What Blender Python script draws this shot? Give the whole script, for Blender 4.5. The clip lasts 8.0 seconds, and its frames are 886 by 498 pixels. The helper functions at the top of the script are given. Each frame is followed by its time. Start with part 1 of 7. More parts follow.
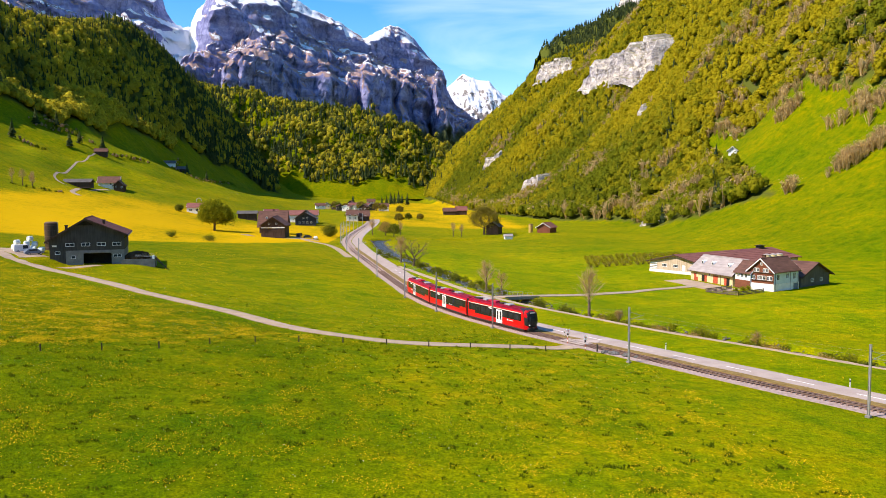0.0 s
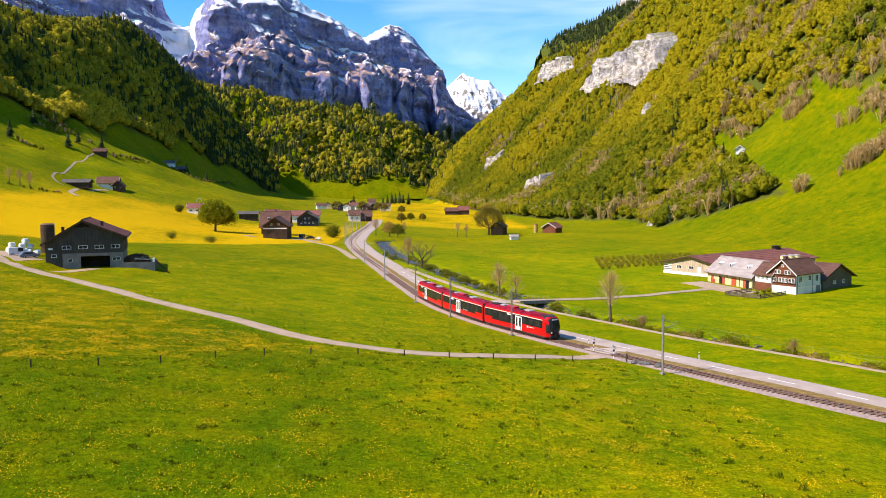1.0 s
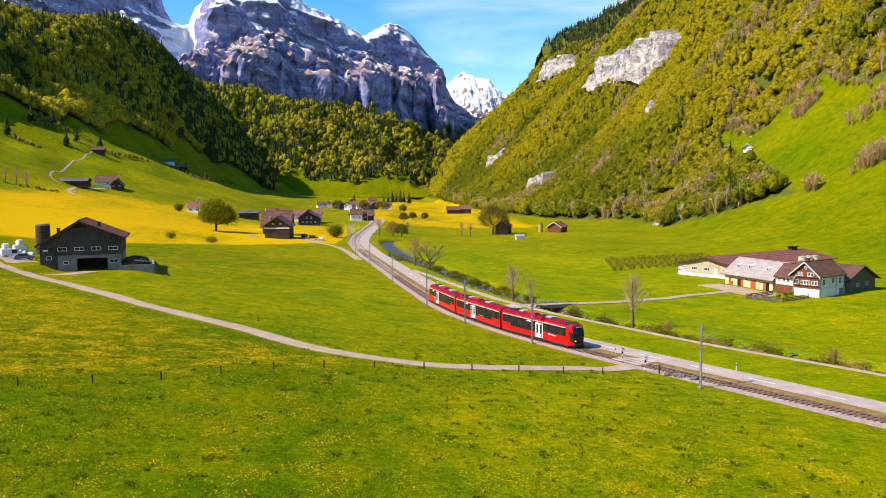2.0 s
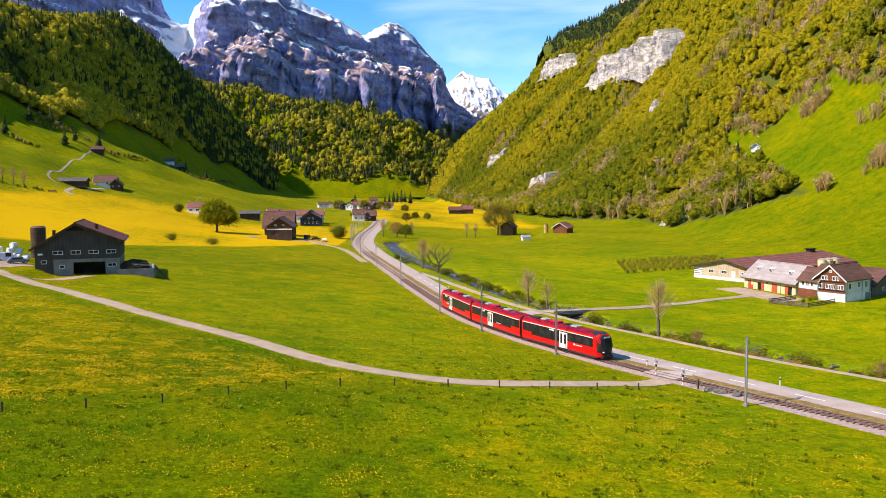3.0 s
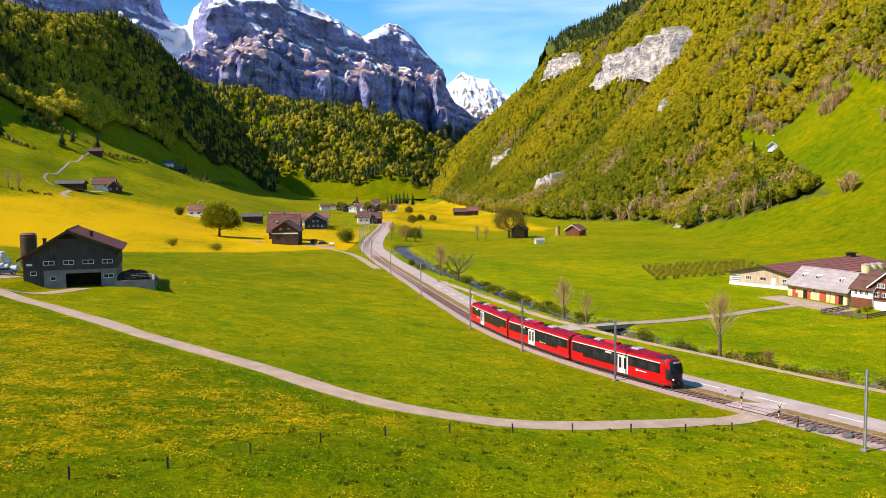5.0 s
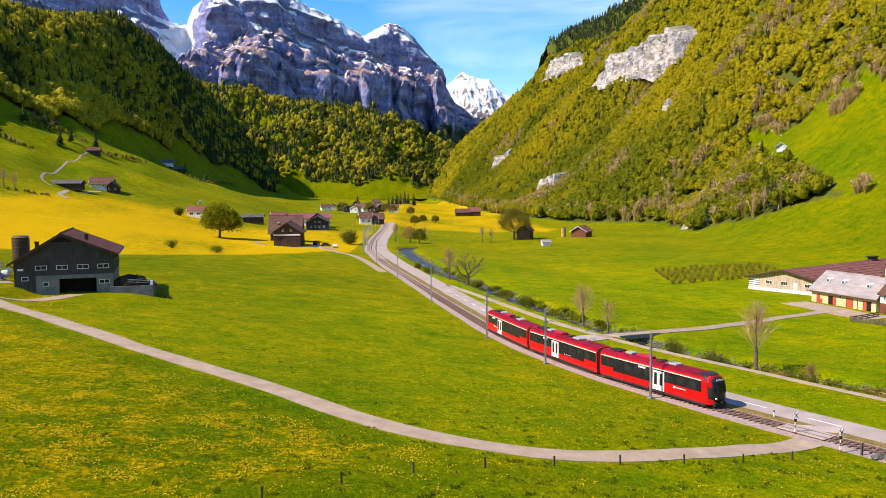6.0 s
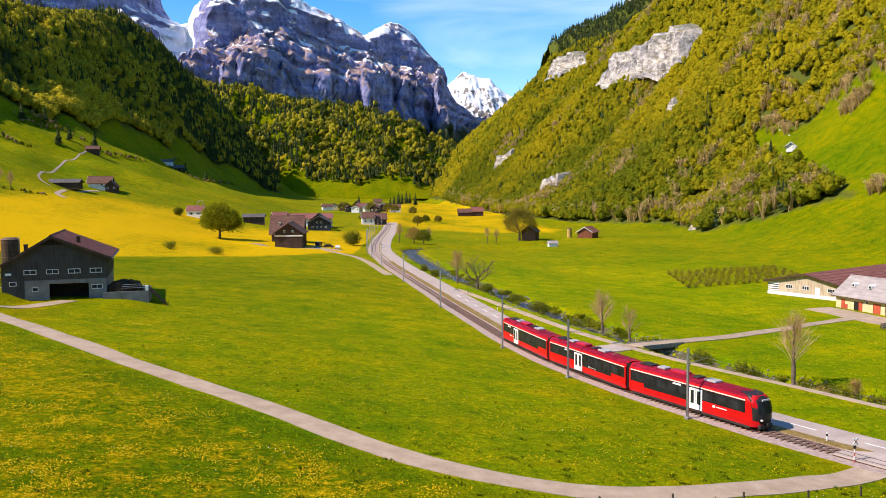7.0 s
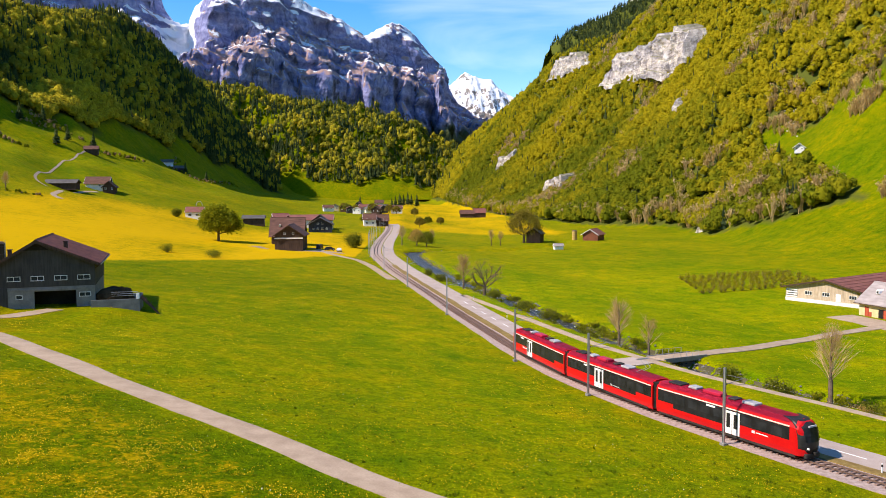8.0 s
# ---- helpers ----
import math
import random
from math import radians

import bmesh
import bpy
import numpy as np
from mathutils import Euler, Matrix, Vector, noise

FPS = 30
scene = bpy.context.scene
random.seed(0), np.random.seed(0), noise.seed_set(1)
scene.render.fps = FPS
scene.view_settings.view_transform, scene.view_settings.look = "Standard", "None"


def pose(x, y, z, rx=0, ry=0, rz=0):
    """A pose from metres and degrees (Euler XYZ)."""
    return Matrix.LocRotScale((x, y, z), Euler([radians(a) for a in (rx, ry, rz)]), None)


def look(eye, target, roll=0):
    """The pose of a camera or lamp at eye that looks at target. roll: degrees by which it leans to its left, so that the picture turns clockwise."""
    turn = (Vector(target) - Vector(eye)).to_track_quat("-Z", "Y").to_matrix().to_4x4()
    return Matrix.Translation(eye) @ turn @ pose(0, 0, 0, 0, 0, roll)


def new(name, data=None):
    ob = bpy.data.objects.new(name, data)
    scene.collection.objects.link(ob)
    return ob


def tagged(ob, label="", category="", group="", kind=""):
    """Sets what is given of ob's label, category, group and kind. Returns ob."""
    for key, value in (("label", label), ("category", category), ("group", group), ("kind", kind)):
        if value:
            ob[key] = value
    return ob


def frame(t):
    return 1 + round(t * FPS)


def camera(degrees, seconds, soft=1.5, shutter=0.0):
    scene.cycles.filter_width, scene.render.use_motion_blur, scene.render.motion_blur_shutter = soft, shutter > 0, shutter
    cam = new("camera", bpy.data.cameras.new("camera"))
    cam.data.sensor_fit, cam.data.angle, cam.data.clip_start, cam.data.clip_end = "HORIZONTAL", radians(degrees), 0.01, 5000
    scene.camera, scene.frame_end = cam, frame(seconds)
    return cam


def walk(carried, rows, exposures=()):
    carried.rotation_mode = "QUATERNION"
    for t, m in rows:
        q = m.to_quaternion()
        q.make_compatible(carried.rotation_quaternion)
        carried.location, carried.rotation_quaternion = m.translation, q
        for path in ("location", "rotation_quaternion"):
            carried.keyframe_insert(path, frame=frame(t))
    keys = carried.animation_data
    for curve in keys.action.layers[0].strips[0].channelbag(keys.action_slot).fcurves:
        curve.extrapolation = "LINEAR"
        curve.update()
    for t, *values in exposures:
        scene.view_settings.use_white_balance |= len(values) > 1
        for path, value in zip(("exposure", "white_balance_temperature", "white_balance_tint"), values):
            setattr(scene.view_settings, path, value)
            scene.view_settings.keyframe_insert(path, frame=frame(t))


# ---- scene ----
cam = camera(56.5, 8.0, 0.9)
PATH = [
    (0, (-0.217, -4.202, 24.033), (-0.178, -2.208, 23.886), -0.3),
    (0.5, (-1.522, -0.511, 24.018), (-1.482, 1.483, 23.869), -0.3),
    (1, (-2.777, 3.195, 24.09), (-2.737, 5.189, 23.942), -0.4),
    (1.5, (-4.026, 6.935, 24.147), (-3.985, 8.929, 23.997), -0.4),
    (3, (-7.84, 18.307, 24.422), (-7.797, 20.301, 24.27), -0.4),
    (3.5, (-9.118, 22.08, 24.479), (-9.075, 24.074, 24.328), -0.4),
    (4, (-10.379, 25.794, 24.557), (-10.335, 27.788, 24.405), -0.5),
    (4.5, (-11.643, 29.568, 24.606), (-11.599, 31.562, 24.456), -0.6),
    (6, (-15.366, 41.467, 24.904), (-15.32, 43.461, 24.755), -0.5),
    (6.5, (-16.333, 45.469, 24.975), (-16.288, 47.462, 24.825), -0.4),
    (7, (-17.136, 49.431, 25.068), (-17.091, 51.425, 24.918), -0.4),
    (7.5, (-17.71, 53.36, 25.205), (-17.666, 55.354, 25.056), -0.3),
    (8, (-18.15, 57.229, 25.335), (-18.107, 59.223, 25.187), -0.3),
]
walk(cam, [(t, look(eye, target, roll)) for t, eye, target, roll in PATH],
     exposures=[(0, 0.67, 6900, 19), (4.5, 0.64, 6900, 19), (8, 0.58, 6900, 19)])

# ---- world and sun ----
SUN_DIR = Vector((-0.93, -0.33, 0.98)).normalized()      # towards the sun
world = bpy.data.worlds.new("world")
scene.world = world
world.use_nodes = True
_wn = world.node_tree.nodes
_bg = _wn["Background"]
_sky = _wn.new("ShaderNodeTexSky")
_sky.sky_type, _sky.sun_disc = "NISHITA", False
_sky.sun_elevation = math.asin(SUN_DIR.z)
_sky.sun_rotation = math.atan2(SUN_DIR.x, SUN_DIR.y)
_sky.altitude, _sky.air_density, _sky.dust_density, _sky.ozone_density = 900, 1.0, 0.3, 2.0
# thin cirrus veils high in the sky
_wl = world.node_tree.links
_map = _wn.new("ShaderNodeMapping")
_map.inputs["Scale"].default_value = (1.2, 1.2, 7.0)
_map.inputs["Rotation"].default_value = (0.0, 0.25, 0.0)
_wl.new(_wn.new("ShaderNodeTexCoord").outputs["Generated"], _map.inputs[0])
_veil = _wn.new("ShaderNodeTexNoise")
_veil.inputs["Scale"].default_value, _veil.inputs["Detail"].default_value, _veil.inputs["Distortion"].default_value = 2.2, 6.0, 0.6
_wl.new(_map.outputs[0], _veil.inputs["Vector"])
_vr = _wn.new("ShaderNodeValToRGB")
_vr.color_ramp.elements[0].position, _vr.color_ramp.elements[1].position = 0.48, 0.80
_vr.color_ramp.elements[0].color, _vr.color_ramp.elements[1].color = (0, 0, 0, 1), (0.32, 0.32, 0.32, 1)
_wl.new(_veil.outputs[0], _vr.inputs[0])
_vm = _wn.new("ShaderNodeMix")
_vm.data_type = "RGBA"
_wl.new(_vr.outputs[0], _vm.inputs[0])
_hs = _wn.new("ShaderNodeHueSaturation")
_hs.inputs["Saturation"].default_value = 1.5
_wl.new(_sky.outputs[0], _hs.inputs["Color"])
_wl.new(_hs.outputs[0], _vm.inputs[6])
_vm.inputs[7].default_value = (7.5, 8.2, 9.0, 1)
_wl.new(_vm.outputs[2], _bg.inputs[0])
_bg.inputs[1].default_value = 0.148
sun = new("sun", bpy.data.lights.new("sun", "SUN"))
sun.data.energy, sun.data.angle, sun.data.color = 4.35, radians(0.53), (1.0, 0.93, 0.80)
sun.matrix_world = look(SUN_DIR * 100, (0, 0, 0))


# ---- materials ----
def nodes_of(name):
    m = bpy.data.materials.new(name)
    m.use_nodes = True
    return m, m.node_tree.nodes, m.node_tree.links, m.node_tree.nodes["Principled BSDF"]


def noise_node(n, l, scale, detail=4.0, rough=0.55, coord=None, dist=0.0):
    t = n.new("ShaderNodeTexNoise")
    t.inputs["Scale"].default_value, t.inputs["Detail"].default_value = scale, detail
    t.inputs["Roughness"].default_value, t.inputs["Distortion"].default_value = rough, dist
    if coord is not None:
        l.new(coord, t.inputs["Vector"])
    return t


def ramp_node(n, l, src, stops):
    r = n.new("ShaderNodeValToRGB")
    while len(r.color_ramp.elements) < len(stops):
        r.color_ramp.elements.new(0.5)
    for e, (p, c) in zip(r.color_ramp.elements, stops):
        e.position = p
        e.color = (*c, 1) if len(c) == 3 else c
    l.new(src, r.inputs[0])
    return r


def mix_node(n, l, a, b, fac, blend="MIX"):
    m = n.new("ShaderNodeMix")
    m.data_type, m.blend_type = "RGBA", blend
    for k, v in ((0, fac), (6, a), (7, b)):
        if hasattr(v, "is_linked"):
            l.new(v, m.inputs[k])
        elif k == 0:
            m.inputs[0].default_value = v
        else:
            m.inputs[k].default_value = (*v, 1)
    return m.outputs[2]


def math_node(n, l, op, a, b=0.0):
    m = n.new("ShaderNodeMath")
    m.operation = op
    for k, v in enumerate((a, b)):
        if hasattr(v, "is_linked"):
            l.new(v, m.inputs[k])
        else:
            m.inputs[k].default_value = v
    return m.outputs[0]


def bump_node(n, l, bsdf, height, strength, dist):
    b = n.new("ShaderNodeBump")
    b.inputs["Strength"].default_value, b.inputs["Distance"].default_value = strength, dist
    l.new(height, b.inputs["Height"])
    l.new(b.outputs[0], bsdf.inputs["Normal"])


def plain(name, c1, c2, scale=3.0, rough=0.7, metal=0.0, bump=0.0, fine=None, spread=0.5, spec=0.25):
    """Two-tone surface: large stains and fine grain, with relief; a random shift for each object."""
    m, n, l, b = nodes_of(name)
    pos = n.new("ShaderNodeTexCoord").outputs["Object"]
    big = noise_node(n, l, scale, 5, 0.6, pos)
    small = noise_node(n, l, fine or scale * 12, 3, 0.6, pos)
    both = math_node(n, l, "ADD", math_node(n, l, "MULTIPLY", big.outputs[0], 0.65), math_node(n, l, "MULTIPLY", small.outputs[0], 0.35))
    lo = 0.5 - 0.25 * spread
    r = ramp_node(n, l, both, [(lo, c1), (1 - lo, c2)])
    info = n.new("ShaderNodeObjectInfo")
    h = n.new("ShaderNodeHueSaturation")
    l.new(math_node(n, l, "ADD", math_node(n, l, "MULTIPLY", info.outputs["Random"], 0.16), 0.92), h.inputs["Value"])
    l.new(r.outputs[0], h.inputs["Color"])
    l.new(h.outputs[0], b.inputs["Base Color"])
    b.inputs["Metallic"].default_value = metal
    b.inputs["Specular IOR Level"].default_value = spec
    l.new(math_node(n, l, "ADD", math_node(n, l, "MULTIPLY", big.outputs[0], 0.25), rough - 0.12), b.inputs["Roughness"])
    if bump:
        bump_node(n, l, b, both, bump, 0.05)
    return m


def meadow_material():
    m, n, l, b = nodes_of("meadow_grass")
    pos = n.new("ShaderNodeNewGeometry").outputs["Position"]
    big = noise_node(n, l, 0.018, 4, 0.6, pos)
    mid = noise_node(n, l, 0.22, 5, 0.65, pos)
    fine = noise_node(n, l, 1.3, 7, 0.78, pos)
    g1 = ramp_node(n, l, mid.outputs[0], [(0.3, (0.102, 0.157, 0.002)), (0.5, (0.187, 0.202, 0.002)), (0.72, (0.288, 0.231, 0.002))])
    g2 = ramp_node(n, l, big.outputs[0], [(0.32, (0.70, 0.84, 0.8)), (0.68, (1.3, 1.1, 0.9))])
    c = mix_node(n, l, g1.outputs[0], g2.outputs[0], 1.0, "MULTIPLY")
    g3 = ramp_node(n, l, fine.outputs[0], [(0.32, (0.42, 0.52, 0.5)), (0.68, (1.55, 1.46, 1.2))])
    c = mix_node(n, l, c, g3.outputs[0], 0.85, "MULTIPLY")
    blade = noise_node(n, l, 5.5, 3, 0.7, pos)
    g4 = ramp_node(n, l, blade.outputs[0], [(0.36, (0.5, 0.58, 0.5)), (0.64, (1.5, 1.42, 1.3))])
    c = mix_node(n, l, c, g4.outputs[0], 0.7, "MULTIPLY")
    fresh = n.new("ShaderNodeAttribute")
    fresh.attribute_name = "fresh"
    c = mix_node(n, l, c, mix_node(n, l, c, (1.03, 1.19, 0.6), 1.0, "MULTIPLY"), fresh.outputs["Fac"])
    lush = n.new("ShaderNodeAttribute")
    lush.attribute_name = "lush"
    c = mix_node(n, l, c, mix_node(n, l, c, (0.57, 0.68, 0.5), 1.0, "MULTIPLY"), lush.outputs["Fac"])
    # dandelions: dense patches where the bloom is strong
    att = n.new("ShaderNodeAttribute")
    att.attribute_name = "bloom"
    patch = noise_node(n, l, 0.28, 8, 0.78, pos)
    dots = noise_node(n, l, 1.7, 6, 0.8, pos)
    reach = math_node(n, l, "ADD", math_node(n, l, "MULTIPLY", patch.outputs[0], 0.55), math_node(n, l, "MULTIPLY", dots.outputs[0], 0.6))
    cover = math_node(n, l, "ADD", reach, math_node(n, l, "MULTIPLY", att.outputs["Fac"], 0.42))
    cov = ramp_node(n, l, cover, [(0.78, (0, 0, 0)), (0.95, (1, 1, 1))])
    c = mix_node(n, l, c, (0.64, 0.385, 0.003), math_node(n, l, "MULTIPLY", cov.outputs[0], 0.85))
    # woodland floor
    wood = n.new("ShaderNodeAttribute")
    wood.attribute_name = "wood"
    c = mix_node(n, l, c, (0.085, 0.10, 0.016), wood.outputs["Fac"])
    l.new(c, b.inputs["Base Color"])
    b.inputs["Roughness"].default_value = 0.95
    b.inputs["Specular IOR Level"].default_value = 0.02
    hgt = math_node(n, l, "ADD", fine.outputs[0], math_node(n, l, "MULTIPLY", mid.outputs[0], 1.5))
    bump_node(n, l, b, hgt, 0.7, 0.4)
    return m


def leaf_material(name, dark, light, dry=None, bright=(0.75, 1.25), relief=0.8):
    m, n, l, b = nodes_of(name)
    att = n.new("ShaderNodeAttribute")
    att.attribute_name = "tint"
    stops = [(0.0, dark), (0.75, light)] if dry is None else [(0.0, dark), (0.72, light), (0.86, light), (0.93, dry)]
    r = ramp_node(n, l, att.outputs["Fac"], stops)
    isl = n.new("ShaderNodeNewGeometry").outputs["Random Per Island"]
    v = ramp_node(n, l, isl, [(0, (bright[0],) * 3), (1, (bright[1],) * 3)])
    c = mix_node(n, l, r.outputs[0], v.outputs[0], 1.0, "MULTIPLY")
    tx = noise_node(n, l, 1.1, 4, 0.7, n.new("ShaderNodeNewGeometry").outputs["Position"])
    v2 = ramp_node(n, l, tx.outputs[0], [(0.35, (0.6, 0.65, 0.6)), (0.65, (1.3, 1.25, 1.15))])
    c = mix_node(n, l, c, v2.outputs[0], 0.3, "MULTIPLY")
    l.new(c, b.inputs["Base Color"])
    b.inputs["Roughness"].default_value = 0.8
    b.inputs["Specular IOR Level"].default_value = 0.05
    # thin leaves let light through
    tr = n.new("ShaderNodeBsdfTranslucent")
    l.new(c, tr.inputs["Color"])
    blend = n.new("ShaderNodeMixShader")
    blend.inputs[0].default_value = 0.48
    l.new(b.outputs[0], blend.inputs[1])
    l.new(tr.outputs[0], blend.inputs[2])
    l.new(blend.outputs[0], n["Material Output"].inputs["Surface"])
    bump_node(n, l, b, tx.outputs[0], relief, 0.5)
    return m


def rock_material(name, snow_from, snow_amount, base=((0.16, 0.15, 0.15), (0.33, 0.31, 0.29)), grassy=0.0, warm=(0.30, 0.21, 0.14), scale=1.0):
    """Limestone with strata, brownish ledges and snow on the flatter ledges."""
    m, n, l, b = nodes_of(name)
    geo = n.new("ShaderNodeNewGeometry")
    pos = geo.outputs["Position"]
    sep = n.new("ShaderNodeSeparateXYZ")
    l.new(pos, sep.inputs[0])
    nrm = n.new("ShaderNodeSeparateXYZ")
    l.new(geo.outputs["Normal"], nrm.inputs[0])
    wide = noise_node(n, l, 0.008 * scale, 6, 0.65, pos)
    fine = noise_node(n, l, 0.05 * scale, 6, 0.7, pos)
    squeeze = n.new("ShaderNodeMapping")
    squeeze.inputs["Scale"].default_value = (1.0, 1.0, 5.0)
    l.new(pos, squeeze.inputs[0])
    strata = noise_node(n, l, 0.006 * scale, 5, 0.6, squeeze.outputs[0], 0.4)
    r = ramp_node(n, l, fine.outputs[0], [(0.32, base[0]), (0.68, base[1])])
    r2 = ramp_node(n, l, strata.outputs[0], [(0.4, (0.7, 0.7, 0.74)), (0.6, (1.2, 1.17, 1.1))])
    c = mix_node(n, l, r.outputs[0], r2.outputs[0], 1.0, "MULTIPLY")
    stretch = n.new("ShaderNodeMapping")
    stretch.inputs["Scale"].default_value = (1.0, 1.0, 0.22)
    l.new(pos, stretch.inputs[0])
    cracks = noise_node(n, l, 0.04 * scale, 6, 0.75, stretch.outputs[0], 0.3)
    r3 = ramp_node(n, l, cracks.outputs[0], [(0.36, (0.45, 0.43, 0.42)), (0.47, (0.95, 0.95, 0.95)), (0.7, (1.15, 1.12, 1.05))])
    c = mix_node(n, l, c, r3.outputs[0], 0.85, "MULTIPLY")
    ledge = math_node(n, l, "ADD", nrm.outputs[2], math_node(n, l, "MULTIPLY", math_node(n, l, "SUBTRACT", wide.outputs[0], 0.5), 0.55))
    flat = ramp_node(n, l, ledge, [(0.5, (0, 0, 0)), (0.64, (1, 1, 1))])
    c = mix_node(n, l, c, warm, math_node(n, l, "MULTIPLY", flat.outputs[0], 0.75))
    if grassy:
        att = n.new("ShaderNodeAttribute")
        att.attribute_name = "wood"
        c = mix_node(n, l, c, (0.045, 0.06, 0.02), att.outputs["Fac"])
    if snow_amount:
        att = n.new("ShaderNodeAttribute")
        att.attribute_name = "snow"
        s = math_node(n, l, "ADD", math_node(n, l, "MULTIPLY", nrm.outputs[2], 0.62), math_node(n, l, "MULTIPLY", att.outputs["Fac"], snow_amount))
        s = math_node(n, l, "ADD", s, math_node(n, l, "MULTIPLY", math_node(n, l, "SUBTRACT", fine.outputs[0], 0.5), 0.6))
        s = math_node(n, l, "ADD", s, math_node(n, l, "MULTIPLY", math_node(n, l, "SUBTRACT", wide.outputs[0], 0.5), 1.2))
        sn = ramp_node(n, l, s, [(snow_from, (0, 0, 0)), (snow_from + 0.03, (1, 1, 1))])
        c = mix_node(n, l, c, (0.86, 0.88, 0.92), sn.outputs[0])
    l.new(c, b.inputs["Base Color"])
    b.inputs["Roughness"].default_value = 0.88
    b.inputs["Specular IOR Level"].default_value = 0.2
    hh = math_node(n, l, "ADD", fine.outputs[0], strata.outputs[0])
    bump_node(n, l, b, hh, 0.9, 14.0 / scale)
    return m


MEADOW = meadow_material()
LEAF_SPRING = leaf_material("spring_leaves", (0.185, 0.212, 0.010), (0.47, 0.392, 0.013), (0.42, 0.29, 0.15), (0.82, 1.12), 0.4)
# leaf mix of the shaded woods, its colours lightened against missing sunlight
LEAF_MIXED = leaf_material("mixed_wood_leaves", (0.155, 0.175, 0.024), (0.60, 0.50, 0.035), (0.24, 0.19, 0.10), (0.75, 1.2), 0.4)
LEAF_BARE = leaf_material("bare_twigs", (0.40, 0.285, 0.11), (0.64, 0.47, 0.22), None, (0.75, 1.25), 0.0)
LEAF_DARK = leaf_material("fir_needles", (0.042, 0.068, 0.03), (0.095, 0.125, 0.035))
# distance haze and blue shade are put into the massif's base colour
MASSIF_ROCK = rock_material("hazy_massif_limestone", 0.645, 0.40, ((0.145, 0.165, 0.37), (0.35, 0.375, 0.62)), grassy=1.0, warm=(0.44, 0.27, 0.17))
SNOW_ROCK = rock_material("snow_peak_rock", 0.80, 0.55, scale=2.0)
CLIFF_ROCK = rock_material("pale_cliff_rock", 2.0, 0.0, ((0.34, 0.305, 0.295), (0.86, 0.81, 0.77)), scale=2.6, warm=(0.22, 0.21, 0.10))
ASPHALT = plain("pale_asphalt", (0.38, 0.305, 0.265), (0.51, 0.42, 0.37), 0.35, 0.85, bump=0.15, fine=9, spec=0.1)
GRAVEL = plain("pale_gravel_lane", (0.34, 0.25, 0.175), (0.48, 0.365, 0.265), 0.5, 0.9, bump=0.3, fine=7, spec=0.1)
BALLAST = plain("track_ballast", (0.27, 0.20, 0.17), (0.47, 0.365, 0.32), 2.2, 0.92, bump=0.9, fine=14, spec=0.1)


# ---- land form ----
def lattice(ix, iy, seed):
    h = (ix.astype(np.int64) * 374761393 + iy.astype(np.int64) * 668265263 + seed * 144665) & 0x7FFFFFFF
    h = ((h ^ (h >> 13)) * 1274126177) & 0x7FFFFFFF
    return ((h ^ (h >> 16)) & 0xFFFF) / 65535.0


def soft_noise(x, y, size, seed=0):
    """Smooth gradient noise from 0 to 1 with bumps of that size in metres."""
    x, y = np.asarray(x, float) / size, np.asarray(y, float) / size
    c, s = math.cos(seed * 1.7 + 0.5), math.sin(seed * 1.7 + 0.5)
    x, y = x * c - y * s, x * s + y * c
    ix, iy = np.floor(x), np.floor(y)
    fx, fy = x - ix, y - iy

    def corner(dx, dy):
        a = lattice(ix + dx, iy + dy, seed) * 6.2832
        return np.cos(a) * (fx - dx) + np.sin(a) * (fy - dy)

    ux, uy = fx ** 3 * (fx * (fx * 6 - 15) + 10), fy ** 3 * (fy * (fy * 6 - 15) + 10)
    n = (corner(0, 0) * (1 - ux) + corner(1, 0) * ux) * (1 - uy) + (corner(0, 1) * (1 - ux) + corner(1, 1) * ux) * uy
    return np.clip(0.5 + 0.8 * n, 0, 1)


def layered(x, y, size, octaves=4, seed=0, gain=0.5):
    total, amp, norm = 0.0, 1.0, 0.0
    for k in range(octaves):
        total = total + amp * soft_noise(x, y, size / 2 ** k, seed + 17 * k)
        norm, amp = norm + amp, amp * gain
    return total / norm


def ridged(x, y, size, octaves=4, seed=0):
    total, amp, norm = 0.0, 1.0, 0.0
    for k in range(octaves):
        total = total + amp * (1 - abs(2 * soft_noise(x, y, size / 2 ** k, seed + 31 * k) - 1))
        norm, amp = norm + amp, amp * 0.55
    return total / norm


def table(y, rows, k):
    return np.interp(y, [r[0] for r in rows], [r[k] for r in rows])


# railway centre line: x over y, rounded off
_TY = [-60, 40, 79, 108, 134.6, 154.8, 176.2, 221.8, 271, 312, 369, 405, 450, 540, 610, 660]
_TX = [144, 76, 49.6, 31.3, 14.3, 4.5, -2.4, -11.4, -20.6, -28.4, -37, -39, -40, -40, -42, -46]
_ty = np.arange(-60.0, 661.0)
_tx = np.pad(np.interp(_ty, _TY, _TX), 20, mode="reflect", reflect_type="odd")
for _ in range(2):
    _tx = np.convolve(_tx, np.ones(19) / 19, "same")
_tx = _tx[20:-20]


def track_x(y):
    return np.interp(y, _ty, _tx)


def track_point(y, off=0.0):
    """A point beside the railway: off metres to its right, seen up the valley."""
    x0, x1 = track_x(y - 0.5), track_x(y + 0.5)
    n = Vector((1.0, -(x1 - x0), 0)).normalized()
    return Vector((float(track_x(y)) + n.x * off, y + n.y * off, 0))


def beside(x, y):
    """Distance to the right of the railway."""
    s = (track_x(y + 1) - track_x(y - 1)) / 2
    return (x - track_x(y)) / np.sqrt(1 + s * s)


